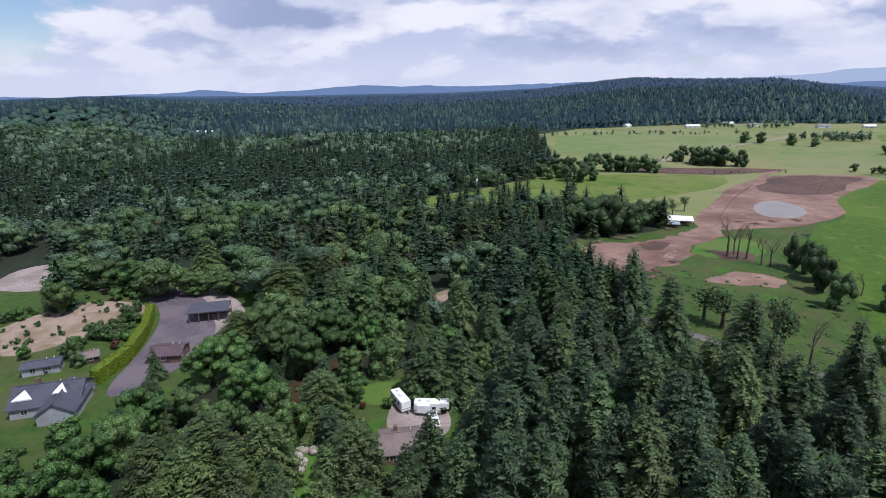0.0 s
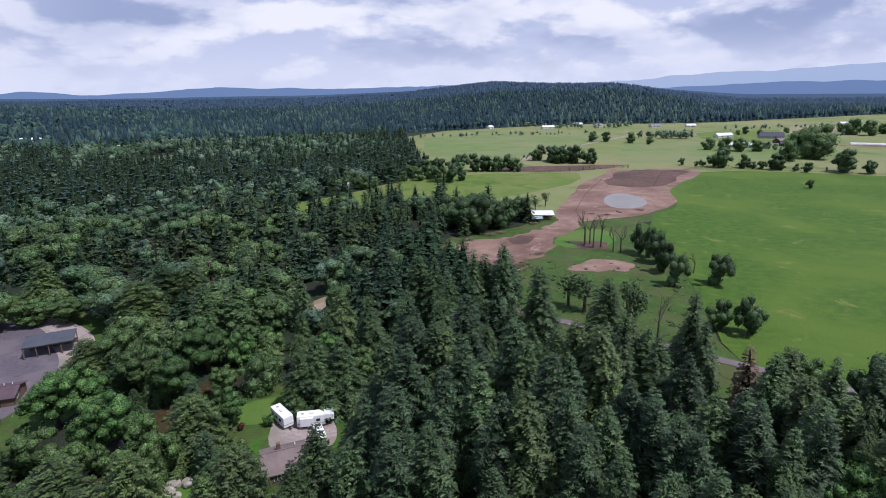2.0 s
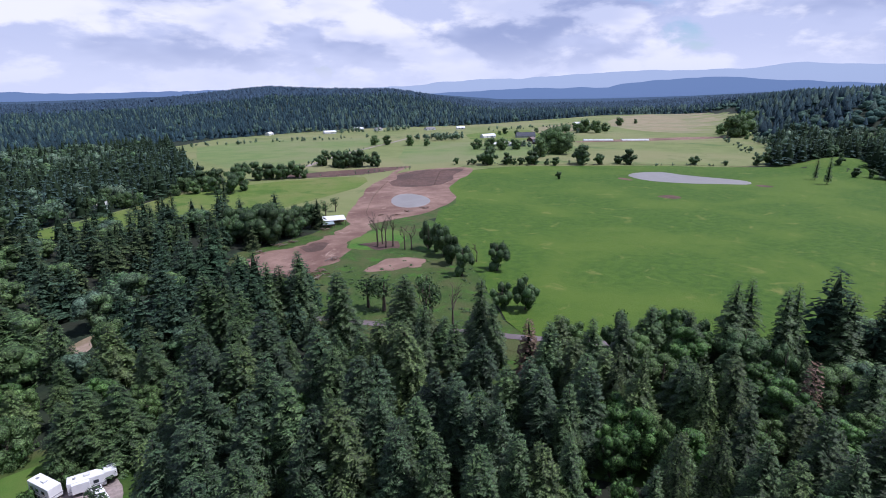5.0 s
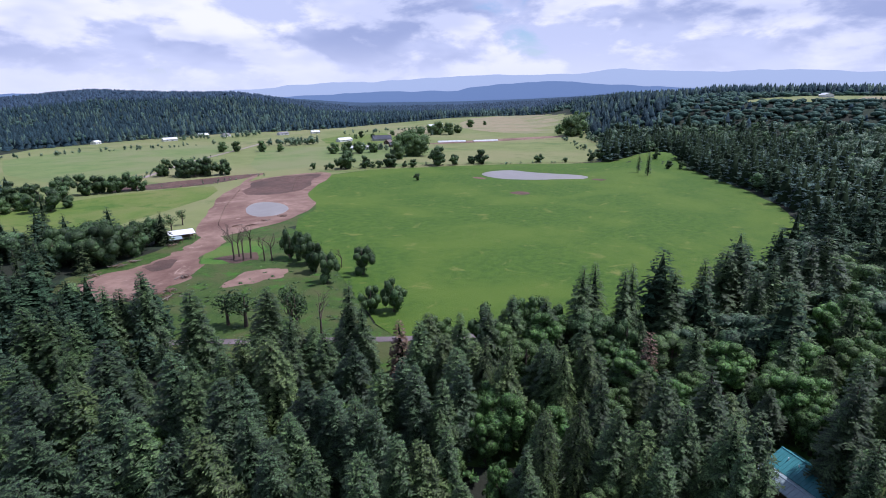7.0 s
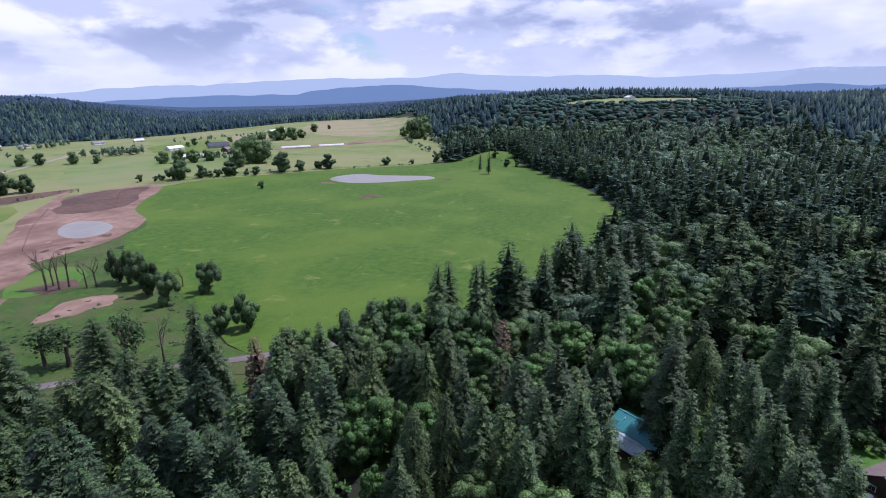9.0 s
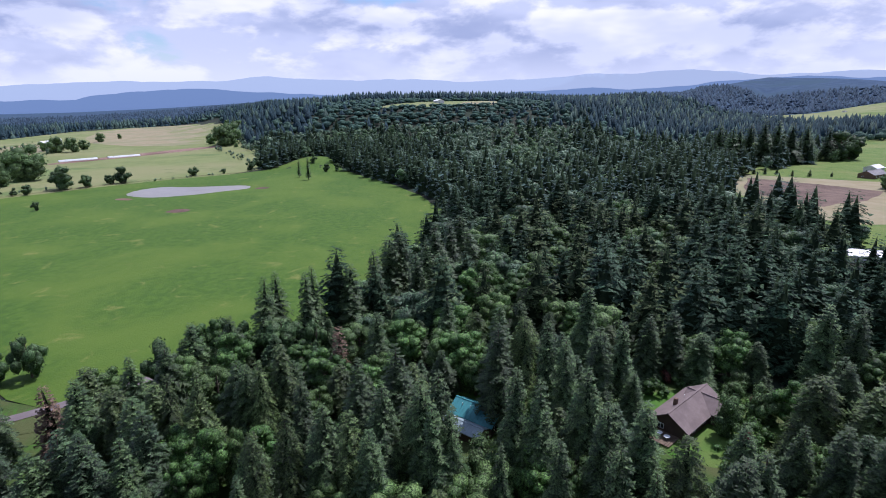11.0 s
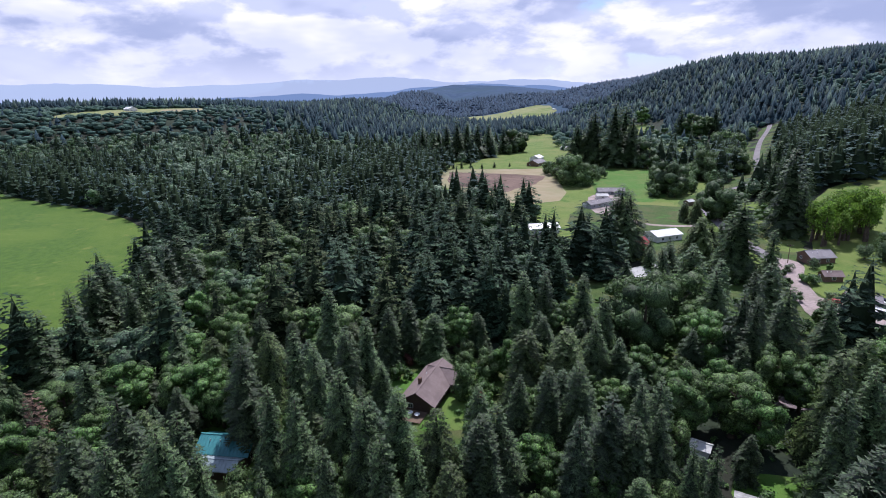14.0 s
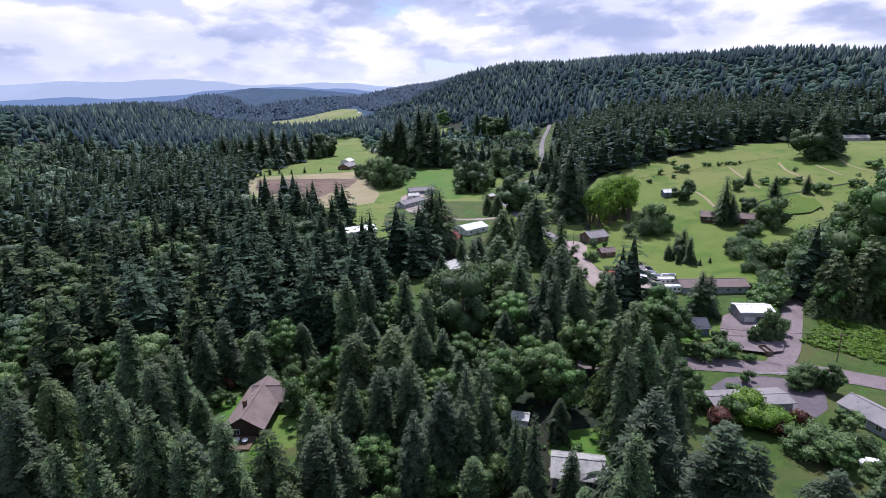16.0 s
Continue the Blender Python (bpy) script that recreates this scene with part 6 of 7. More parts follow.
woods("brambles", "bright green bramble thicket beside the lane", POPLAR, UNDER, _x, _y, _np.uniform(0.5, 1.5, 900), 2.2, _np.uniform(1.3, 2.6, 900), _np)


# ---- far mountains behind everything ----
def mountains(name, r, heights, mat, label, seed):
    az = np.radians(np.linspace(-60, 190, 420))
    deg = np.degrees(az)
    top = np.interp(deg, [p[0] for p in heights], [p[1] for p in heights])
    wob = np.array([noise.fractal((d * 0.09, seed, 0), 0.9, 2.1, 6) for d in deg])
    top = EYE_Z + r * np.tan(np.radians(top + 0.5 * wob * (top > -0.6)))
    x, y = r * np.sin(az), r * np.cos(az)
    verts = np.concatenate([np.stack([x, y, np.full(len(x), -20.0)], 1), np.stack([x * 1.01, y * 1.01, top], 1), np.stack([x * 1.03, y * 1.03, np.full(len(x), -20.0)], 1)])
    n = len(x)
    i = np.arange(n - 1)
    tris = np.concatenate([np.stack(t, 1) for t in ((i, i + 1, i + 1 + n), (i, i + 1 + n, i + n), (i + n, i + n + 1, i + 2 * n + 1), (i + n, i + 2 * n + 1, i + 2 * n))])
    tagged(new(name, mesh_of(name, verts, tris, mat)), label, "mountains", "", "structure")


# emission stands in for the haze light on the far ranges
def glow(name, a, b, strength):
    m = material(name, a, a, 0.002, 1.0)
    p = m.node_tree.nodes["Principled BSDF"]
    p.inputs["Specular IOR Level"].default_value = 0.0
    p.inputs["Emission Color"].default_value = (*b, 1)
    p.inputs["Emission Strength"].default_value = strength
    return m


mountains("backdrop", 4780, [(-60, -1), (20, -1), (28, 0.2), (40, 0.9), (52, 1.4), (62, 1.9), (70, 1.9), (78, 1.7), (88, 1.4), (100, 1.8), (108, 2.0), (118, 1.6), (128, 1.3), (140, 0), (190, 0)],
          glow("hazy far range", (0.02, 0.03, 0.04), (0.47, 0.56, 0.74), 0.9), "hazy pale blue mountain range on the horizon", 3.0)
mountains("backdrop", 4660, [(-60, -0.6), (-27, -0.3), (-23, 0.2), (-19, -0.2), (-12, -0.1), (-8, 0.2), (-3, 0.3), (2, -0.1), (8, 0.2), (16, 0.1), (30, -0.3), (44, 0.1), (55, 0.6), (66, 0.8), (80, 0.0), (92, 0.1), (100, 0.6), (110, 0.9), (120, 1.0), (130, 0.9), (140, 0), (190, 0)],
          glow("hazy wooded foothills", (0.008, 0.012, 0.016), (0.15, 0.225, 0.385), 1.15), "wooded foothills on the horizon, glowing dark blue as haze", 9.0)

# ---- buildings ----
def paint(name, c, rough=0.6, metal=0.0, dirt=0.75, scale=1.5):
    d = tuple(v * dirt for v in c)
    return material(name, c, tuple(v * (1 + dirt) / 2 for v in c), scale, rough, d, 0.25, 0.1, 8.0, metal, "object")


SLATE = paint("dark slate shingles", (0.075, 0.08, 0.10), 0.85)
BROWN_ROOF = paint("brown asphalt shingles", (0.20, 0.155, 0.145), 0.9)
GREY_ROOF = paint("grey asphalt shingles", (0.25, 0.235, 0.24), 0.9)
PALE_ROOF = paint("pale weathered roofing", (0.50, 0.50, 0.47), 0.7)
WHITE_ROOF = paint("white metal sheet", (0.80, 0.80, 0.80), 0.4)
GREEN_ROOF = paint("teal green metal sheet", (0.06, 0.24, 0.25), 0.4)
ZINC_ROOF = paint("grey-green metal sheet", (0.30, 0.37, 0.38), 0.4)
RED_ROOF = paint("red metal sheet", (0.34, 0.05, 0.055), 0.5)
DARK_WALL = paint("dark brown siding", (0.085, 0.055, 0.042), 0.8)
BROWN_WALL = paint("brown wood siding", (0.17, 0.105, 0.075), 0.8)
GREY_WALL = paint("grey siding", (0.34, 0.35, 0.37), 0.8)
WHITE_WALL = paint("white siding", (0.72, 0.72, 0.70), 0.7)
BLUE_WALL = paint("blue-grey siding", (0.17, 0.21, 0.28), 0.8)
TRIM = paint("white trim", (0.75, 0.75, 0.74), 0.6)
DOOR_PAINT = paint("dark door", (0.07, 0.06, 0.055), 0.6)
GLASS = material("window glass", (0.03, 0.035, 0.04), (0.04, 0.05, 0.055), 1.0, 0.05, space="object", spec=0.8)
WOOD = paint("weathered timber", (0.16, 0.115, 0.08), 0.9)
WHITE_BODY = material("white vehicle body", (0.80, 0.80, 0.80), (0.74, 0.74, 0.73), 1.0, 0.3, space="object", spec=0.5)
DARK_BODY = material("dark vehicle body", (0.03, 0.035, 0.045), (0.04, 0.045, 0.05), 1.0, 0.25, space="object", spec=0.5)
RED_BODY = material("red vehicle body", (0.30, 0.03, 0.03), (0.26, 0.03, 0.03), 1.0, 0.3, space="object", spec=0.5)
TYRE = material("tyre rubber", (0.02, 0.02, 0.02), (0.03, 0.03, 0.03), 3.0, 0.9, space="object")
STONE = material("grey boulder stone", (0.25, 0.22, 0.19), (0.40, 0.36, 0.31), 0.8, 0.95, (0.18, 0.17, 0.12), 0.3, 0.5, 3.0, space="object")
FILM = material("white tunnel film", (0.72, 0.73, 0.74), (0.64, 0.65, 0.66), 0.3, 0.5, space="object", thin=0.2)
WIRE = material("black cable", (0.03, 0.03, 0.03), (0.04, 0.04, 0.04), 1.0, 0.6, space="object")


def gable(L, W, h, rise):
    """Walls with gabled ends."""
    bm = bmesh.new()
    x, y = L / 2, W / 2
    lo = [bm.verts.new(p) for p in ((-x, -y, -0.4), (x, -y, -0.4), (x, y, -0.4), (-x, y, -0.4))]
    hi = [bm.verts.new(p) for p in ((-x, -y, h), (x, -y, h), (x, y, h), (-x, y, h))]
    ra, rb = bm.verts.new((-x, 0, h + rise)), bm.verts.new((x, 0, h + rise))
    for i in (0, 2):
        j = (i + 1) % 4
        bm.faces.new((lo[i], lo[j], hi[j], hi[i]))
    bm.faces.new((lo[1], lo[2], hi[2], rb, hi[1]))
    bm.faces.new((lo[3], lo[0], hi[0], ra, hi[3]))
    bm.faces.new(lo[::-1])
    bm.faces.new((hi[0], hi[1], rb, ra))
    bm.faces.new((hi[2], hi[3], ra, rb))
    return bm


def slab(bm, pts, thick):
    """A sheet of four corners with a thickness below it."""
    top = [bm.verts.new(p) for p in pts]
    low = [bm.verts.new((p[0], p[1], p[2] - thick)) for p in pts]
    bm.faces.new(top)
    bm.faces.new(low[::-1])
    n = len(pts)
    for i in range(n):
        bm.faces.new((top[i], low[i], low[(i + 1) % n], top[(i + 1) % n]))


def gable_roof(L, W, h, rise, over=0.5, thick=0.16):
    bm = bmesh.new()
    x, y = L / 2 + over, W / 2 + over
    drop = rise * over / (W / 2)
    for s in (-1, 1):
        slab(bm, [(-x, s * y, h - drop + 0.2), (x, s * y, h - drop + 0.2), (x, 0, h + rise + 0.2), (-x, 0, h + rise + 0.2)], thick)
    box(bm, 0, 0, h + rise + 0.16, 2 * x, 0.36, 0.12)
    return bm


def hip_roof(L, W, h, rise, over=0.6):
    bm = bmesh.new()
    x, y, k = L / 2 + over, W / 2 + over, max(L / 2 - W / 2, 0.3)
    lo = [bm.verts.new(p) for p in ((-x, -y, h), (x, -y, h), (x, y, h), (-x, y, h))]
    a, b = bm.verts.new((-k, 0, h + rise)), bm.verts.new((k, 0, h + rise))
    bm.faces.new((lo[0], lo[1], b, a))
    bm.faces.new((lo[2], lo[3], a, b))
    bm.faces.new((lo[1], lo[2], b))
    bm.faces.new((lo[3], lo[0], a))
    bm.faces.new(lo[::-1])
    box(bm, 0, 0, h - 0.14, 2 * x - 0.1, 2 * y - 0.1, 0.139)
    return bm


def window(parent, x, y, z, w, h, side):
    """side: 0 and 1 for the long walls, 2 and 3 for the ends."""
    turn = {0: 0, 1: 180, 2: 90, 3: -90}[side]
    ob = part("window", boxed(0, -0.04, 0, w + 0.2, 0.12, h + 0.2), TRIM, parent)
    ob.matrix_local = pose(x, y, z, 0, 0, turn)
    part("pane", boxed(0, -0.11, 0.1, w, 0.03, h), GLASS, ob, "dark glass pane")
    part("glazing_bar", boxed(0, -0.13, 0.1, 0.06, 0.03, h), TRIM, ob)
    return ob


def house(x, y, turn, L, W, h, rise, wall, roof, label, name="house", ribs=0, hip=False, door=True, chimney=False, panes=3, garage=0, wing=None, porch=False, group="", over=0.5):
    ob = thing(name, x, y, None, turn, label, name.replace("_", " "), group)
    part("wall", boxed(0, 0, -0.4, L, W, h + 0.4) if hip else gable(L, W, h, rise), wall, ob)
    r = part("roof", hip_roof(L, W, h, rise) if hip else gable_roof(L, W, h, rise, over), roof, ob)
    if ribs:
        bm, drop = bmesh.new(), rise * over / (W / 2)
        slab(bm, [(-0.05, -W / 2 - over, h - drop + 0.28), (0.05, -W / 2 - over, h - drop + 0.28), (0.05, 0, h + rise + 0.28), (-0.05, 0, h + rise + 0.28)], 0.09)
        seam = from_bm("seam", bm, roof)
        for i in range(ribs):
            for turned in (0, 180):
                part("seam", seam, None, r).matrix_local = pose(0, 0, 0, 0, 0, turned) @ pose(-L / 2 - over + (L + 2 * over) * (i + 0.5) / ribs, 0, 0)
    for i in range(panes):
        u = -L / 2 + L * (i + 0.75) / (panes + 0.5)
        window(ob, u, -W / 2, 1.0, 1.3, 1.1, 0)
        window(ob, -u, W / 2, 1.0, 1.3, 1.1, 1)
    window(ob, L / 2, -W * 0.2, 1.0, 1.2, 1.1, 2)
    window(ob, -L / 2, W * 0.2, 1.0, 1.2, 1.1, 3)
    if door:
        d = part("door", boxed(L * 0.12, -W / 2 - 0.03, 0, 0.95, 0.1, 2.05), DOOR_PAINT, ob)
        part("door_handle", boxed(L * 0.12 + 0.36, -W / 2 - 0.1, 1.0, 0.05, 0.06, 0.12), TRIM, d)
    for i in range(garage):
        part("garage_door", boxed(-L / 2 + 2 + 3.4 * i, -W / 2 - 0.04, 0, 2.7, 0.1, 2.3), TRIM if wall is not WHITE_WALL else DOOR_PAINT, ob)
    if chimney:
        c = part("chimney", boxed(-L * 0.2, W * 0.15, h, 0.8, 0.8, rise + 1.0, 0.03), BROWN_WALL, r)
    for i in range(2):
        bm = bmesh.new()
        rod(bm, (L * (0.1 + 0.2 * i), W * 0.2, h + rise * 0.4), (L * (0.1 + 0.2 * i), W * 0.2, h + rise * 0.6 + 0.7), 0.12, 0.12, 8)
        part("vent_pipe", bm, TRIM, r)
    if wing:
        wx, wy, wl, ww = wing
        q = part("wing", gable(wl, ww, h, rise * 0.85), wall, ob)
        q.matrix_local = pose(wx, wy, 0, 0, 0, 90)
        part("wing_roof", gable_roof(wl, ww, h, rise * 0.85, 0.45), roof, q)
    if porch:
        bm = bmesh.new()
        slab(bm, [(-L * 0.3, -W / 2 - 3, h - 0.5), (L * 0.3, -W / 2 - 3, h - 0.5), (L * 0.3, -W / 2 + 0.2, h + 0.1), (-L * 0.3, -W / 2 + 0.2, h + 0.1)], 0.15)
        p = part("porch_roof", bm, roof, ob)
        for s in (-1, 0, 1):
            part("post", boxed(s * L * 0.28, -W / 2 - 2.8, -0.3, 0.16, 0.16, h - 0.3), TRIM, p)
    return ob


def open_shed(x, y, turn, L, W, h, roof, label, tilt=0.8, bays=4):
    ob = thing("open_shed", x, y, None, turn, label, "shed")
    bm = bmesh.new()
    slab(bm, [(-L / 2, -W / 2, h), (L / 2, -W / 2, h), (L / 2, W / 2, h + tilt), (-L / 2, W / 2, h + tilt)], 0.18)
    r = part("roof", bm, roof, ob)
    for i in range(bays + 1):
        u = -L / 2 + 0.3 + (L - 0.6) * i / bays
        for s in (-1, 1):
            part("post", boxed(u, s * (W / 2 - 0.3), -0.4, 0.24, 0.24, h + 0.25 + (tilt * 0.95 if s > 0 else 0)), WOOD, ob)
    for s in (-1, 1):
        part("beam", boxed(0, s * (W / 2 - 0.3), h - 0.5 + (tilt * 0.9 if s > 0 else 0), L - 0.2, 0.16, 0.3), WOOD, ob)
    part("back_wall", boxed(0, W / 2 - 0.15, -0.3, L - 0.6, 0.12, h * 0.5), WOOD, ob)
    return ob


def wheel(parent, x, y, r=0.36, w=0.24):
    bm = bmesh.new()
    rod(bm, (x, y - w / 2, r), (x, y + w / 2, r), r, r, 14)
    t = part("wheel", bm, TYRE, parent)
    bm = bmesh.new()
    rod(bm, (x, y - w / 2 - 0.02, r), (x, y + w / 2 + 0.02, r), r * 0.55, r * 0.55, 10)
    part("rim", bm, TRIM, t)


def trailer(x, y, turn, L, label, fifth=False):
    ob = thing("travel_trailer", x, y, None, turn, label, "trailer", "parked trailers")
    bm = boxed(0, 0, 0.55, L, 2.5, 2.6, 0.16)
    part("body", bm, WHITE_BODY, ob)
    if fifth:
        part("overhang", boxed(L / 2 + 0.9, 0, 1.7, 2.2, 2.45, 1.6, 0.14), WHITE_BODY, ob)
        part("slide_out", boxed(-L * 0.15, -1.5, 0.9, 3.0, 0.8, 2.0, 0.05), WHITE_BODY, ob)
    for i in range(3):
        part("window", boxed(-L * 0.32 + i * L * 0.28, -1.27, 1.6, 0.95, 0.06, 0.7), GLASS, ob)
        part("window", boxed(-L * 0.32 + i * L * 0.28, 1.27, 1.6, 0.95, 0.06, 0.7), GLASS, ob)
    part("door", boxed(L * 0.12, -1.28, 0.75, 0.7, 0.05, 1.9), TRIM, ob)
    part("roof_unit", boxed(0.2, 0, 3.14, 1.0, 0.8, 0.3, 0.06), TRIM, ob)
    part("roof_hatch", boxed(-L * 0.3, 0, 3.14, 0.5, 0.5, 0.14, 0.03), GREY_WALL, ob)
    part("stripe", boxed(0, 0, 1.15, L + 0.03, 2.53, 0.16), GREY_WALL, ob)
    for s in (-1, 1):
        for u in (-0.5, 0.5):
            wheel(ob, u - 0.3, s * 1.12)
    part("hitch", boxed(L / 2 + 0.5, 0, 0.5, 1.2, 0.3, 0.14), TYRE, ob)
    return ob


def car(x, y, turn, mat, label, pickup=False, lift=0.0, name="car"):
    ob = thing(name, x, y, float(ground_z(x, y)) + 0.4 + lift, turn, label, "pickup" if pickup else "car", "parked vehicles")
    L = 5.5 if pickup else 4.5
    body = boxed(0, 0, 0.4, L, 1.85, 0.6, 0.12)
    part("body", body, mat, ob)
    cab = boxed(0.2 if pickup else -0.2, 0, 0.95, 1.9 if pickup else 2.4, 1.65, 0.62, 0.18)
    part("cab", cab, mat, ob)
    part("windscreen", boxed((1.08 if pickup else 0.93), 0, 1.06, 0.12, 1.4, 0.4), GLASS, ob)
    part("rear_window", boxed((-0.7 if pickup else -1.34), 0, 1.06, 0.12, 1.4, 0.4), GLASS, ob)
    for s in (-1, 1):
        part("side_window", boxed(0.2 if pickup else -0.2, s * 0.81, 1.08, 1.5, 0.06, 0.36), GLASS, ob)
        part("headlight", boxed(L / 2 - 0.02, s * 0.65, 0.68, 0.08, 0.34, 0.16), TRIM, ob)
        part("tail_light", boxed(-L / 2 + 0.02, s * 0.7, 0.7, 0.08, 0.26, 0.18), RED_BODY, ob)
        for u in (-L * 0.31, L * 0.31):
            wheel(ob, u, s * 0.82)
    if pickup:
        part("bed", boxed(-1.75, 0, 1.0, 1.7, 1.5, 0.02), TYRE, ob)
    return ob


def boat(x, y, turn, label):
    ob = thing("boat", x, y, None, turn, label, "boat", "boats in the yard")
    bm = boxed(0, 0, 0.7, 5.6, 2.0, 1.0)
    for v in bm.verts:
        if v.co.x > 0:
            v.co.y *= 0.35
            v.co.z += 0.25
        if v.co.z < 1.0:
            v.co.y *= 0.5
    bmesh.ops.bevel(bm, geom=bm.edges, offset=0.1, segments=2, affect="EDGES")
    part("hull", bm, WHITE_BODY, ob)
    part("windscreen", boxed(0.5, 0, 1.7, 0.1, 1.3, 0.5), GLASS, ob)
    part("cover", boxed(-1.2, 0, 1.7, 2.4, 1.6, 0.25, 0.08), BLUE_WALL, ob)
    part("trailer_frame", boxed(0, 0, 0.45, 6.2, 0.9, 0.12), TYRE, ob)
    for s in (-1, 1):
        wheel(ob, -0.8, s * 0.95, 0.32)
    return ob


def tunnel(x, y, turn, L, W, label):
    ob = thing("growing_tunnel", x, y, None, turn, label, "greenhouse", "growing tunnels")
    bm = bmesh.new()
    n, prev = 9, None
    for i in range(n):
        a = math.pi * i / (n - 1)
        ring = [bm.verts.new((s * L / 2, W / 2 * math.cos(a), 2.6 * math.sin(a) - 0.1)) for s in (-1, 1)]
        if prev:
            bm.faces.new((prev[0], prev[1], ring[1], ring[0]))
        prev = ring
    part("film", bm, FILM, ob)
    for i in range(7):
        u = -L / 2 + L * i / 6
        bm = bmesh.new()
        for k in range(8):
            a, b = math.pi * k / 8, math.pi * (k + 1) / 8
            rod(bm, (u, (W / 2 + 0.06) * math.cos(a), 2.66 * math.sin(a)), (u, (W / 2 + 0.06) * math.cos(b), 2.66 * math.sin(b)), 0.07, 0.07, 4)
        part("hoop", bm, GREY_WALL, ob)
    return ob


def boulder(rng, x, y, size, label):
    bm = bmesh.new()
    bmesh.ops.create_icosphere(bm, subdivisions=2, radius=size)
    o = rng.uniform(0, 99)
    for v in bm.verts:
        v.co *= 1 + 0.35 * noise.noise(v.co / size * 1.3 + Vector((o, 0, 0)))
        v.co.z *= 0.7
    ob = new("boulder", from_bm("boulder", bm, STONE))
    ob.matrix_world = pose(x, y, float(ground_z(x, y)) + size * 0.35, 0, 0, rng.uniform(0, 360))
    return tagged(ob, label, "boulder", "rock garden")


# by the creek and the trailers
house(-98.5, 121, 15, 15, 11, 2.8, 3.0, GREY_WALL, SLATE, "house with a dark slate roof and white gables", hip=False, chimney=True, wing=(4, -4, 13, 8))
for _x, _y, _z, _w in ((-102.5, 117.0, 4.5, 2.2), (-94.2, 118.6, 5.5, 1.6)):
    _o = thing("roof_light", _x, _y, _z, 15, "white triangular roof light on the slate house", "roof light", "roof lights")
    _bm = bmesh.new()
    slab(_bm, [(-_w, -1.2, -0.3), (_w, -1.2, -0.3), (0, 1.4, 1.0)], 0.3)
    part("glazing", _bm, WHITE_ROOF, _o)
house(-81, 145, 5, 9, 8, 2.4, 1.2, BROWN_WALL, paint("dark plum shingles", (0.11, 0.075, 0.085), 0.9), "low outbuilding with a dark plum roof on the driveway", "outbuilding", panes=1)
open_shed(-80, 173, 12, 13, 7.5, 3.8, SLATE, "open timber shed with a dark roof beside the driveway")
house(-103, 143, 30, 4.5, 3.5, 2.2, 1.0, DARK_WALL, BROWN_ROOF, "small dark brown garden hut", "hut", panes=1, door=True)
house(-113, 138, 20, 9, 5, 2.4, 0.8, GREY_WALL, SLATE, "low garden outbuilding with a slate roof", "outbuilding", panes=2)
house(-8.5, 100, 8, 11, 8.5, 2.7, 1.9, BROWN_WALL, BROWN_ROOF, "house with a brown shingle roof beside parked trailers", chimney=True, porch=False)
trailer(-11, 117, -62, 6.8, "white travel trailer parked on gravel")
trailer(-4.3, 114.2, -4, 6.4, "long white trailer with an overhanging front", True)
car(-2.6, 109.6, -78, WHITE_BODY, "white pickup truck parked beside the trailers", True, name="pickup_truck")
_r = random.Random(4)
for _i in range(22):
    boulder(_r, -30 + _r.uniform(-4.5, 4.5), 97 + _r.uniform(-3.5, 3.5), _r.uniform(0.6, 1.5), "rough grey-brown garden boulder")

# by the cattle yard and across the valley
open_shed(130, 289, -17, 13, 8, 3.4, WHITE_ROOF, "open cattle barn with a white sheet roof", 1.0)
open_shed(124, 284, -17, 7, 5, 2.4, ZINC_ROOF, "low lean-to shed with grey sheets", 0.5, 3)
for _x, _y, _t, _l, _w, _wall, _roof, _rise in ((515, 574, -30, 22, 12, WHITE_WALL, WHITE_ROOF, 2), (532, 560, -30, 20, 10, GREY_WALL, PALE_ROOF, 2), (640, 655, -30, 30, 16, GREY_WALL, SLATE, 5), (575, 562, -30, 16, 9, DARK_WALL, SLATE, 3),
                                               (560, 520, -30, 12, 8, BROWN_WALL, BROWN_ROOF, 2), (600, 600, 20, 14, 9, DARK_WALL, BROWN_ROOF, 3), (590, 690, 0, 26, 10, WHITE_WALL, WHITE_ROOF, 3)):
    house(_x, _y, _t, _l, _w, 3.2, _rise, _wall, _roof, "farm building with a wide low roof across the valley", "farm_building", panes=2, group="valley farm")
tunnel(680, 540, -40, 44, 7, "low white growing tunnel"); tunnel(722, 505, -40, 40, 7, "low white growing tunnel")
for _x, _y, _l, _w, _roof in ((125, 905, 20, 10, WHITE_ROOF), (134, 915, 12, 9, GREY_ROOF), (24, 428, 9, 6, PALE_ROOF), (36, 424, 6, 4.5, GREY_ROOF), (-71, 333, 6.5, 4, GREY_ROOF), (512, 993, 18, 10, WHITE_ROOF), (536, 957, 16, 10, GREY_ROOF), (428, 945, 22, 10, WHITE_ROOF),
                              (330, 985, 14, 9, WHITE_ROOF), (620, 900, 20, 10, GREY_ROOF), (680, 880, 16, 9, WHITE_ROOF), (960, 820, 22, 12, WHITE_ROOF), (1010, 840, 16, 10, WHITE_ROOF), (-418, 965, 60, 14, WHITE_ROOF), (-250, 820, 14, 9, WHITE_ROOF), (86, 466, 8, 5.5, GREY_ROOF)):
    house(_x, _y, _r.uniform(-40, 40), _l, _w, 3.2, 2.4, WHITE_WALL, _roof, "far white farmhouse among trees and fields", panes=2, group="far farmhouses")
house(1150, 105, 20, 34, 14, 5, 3, WHITE_WALL, WHITE_ROOF, "large white building on the plateau field", "barn", panes=3)

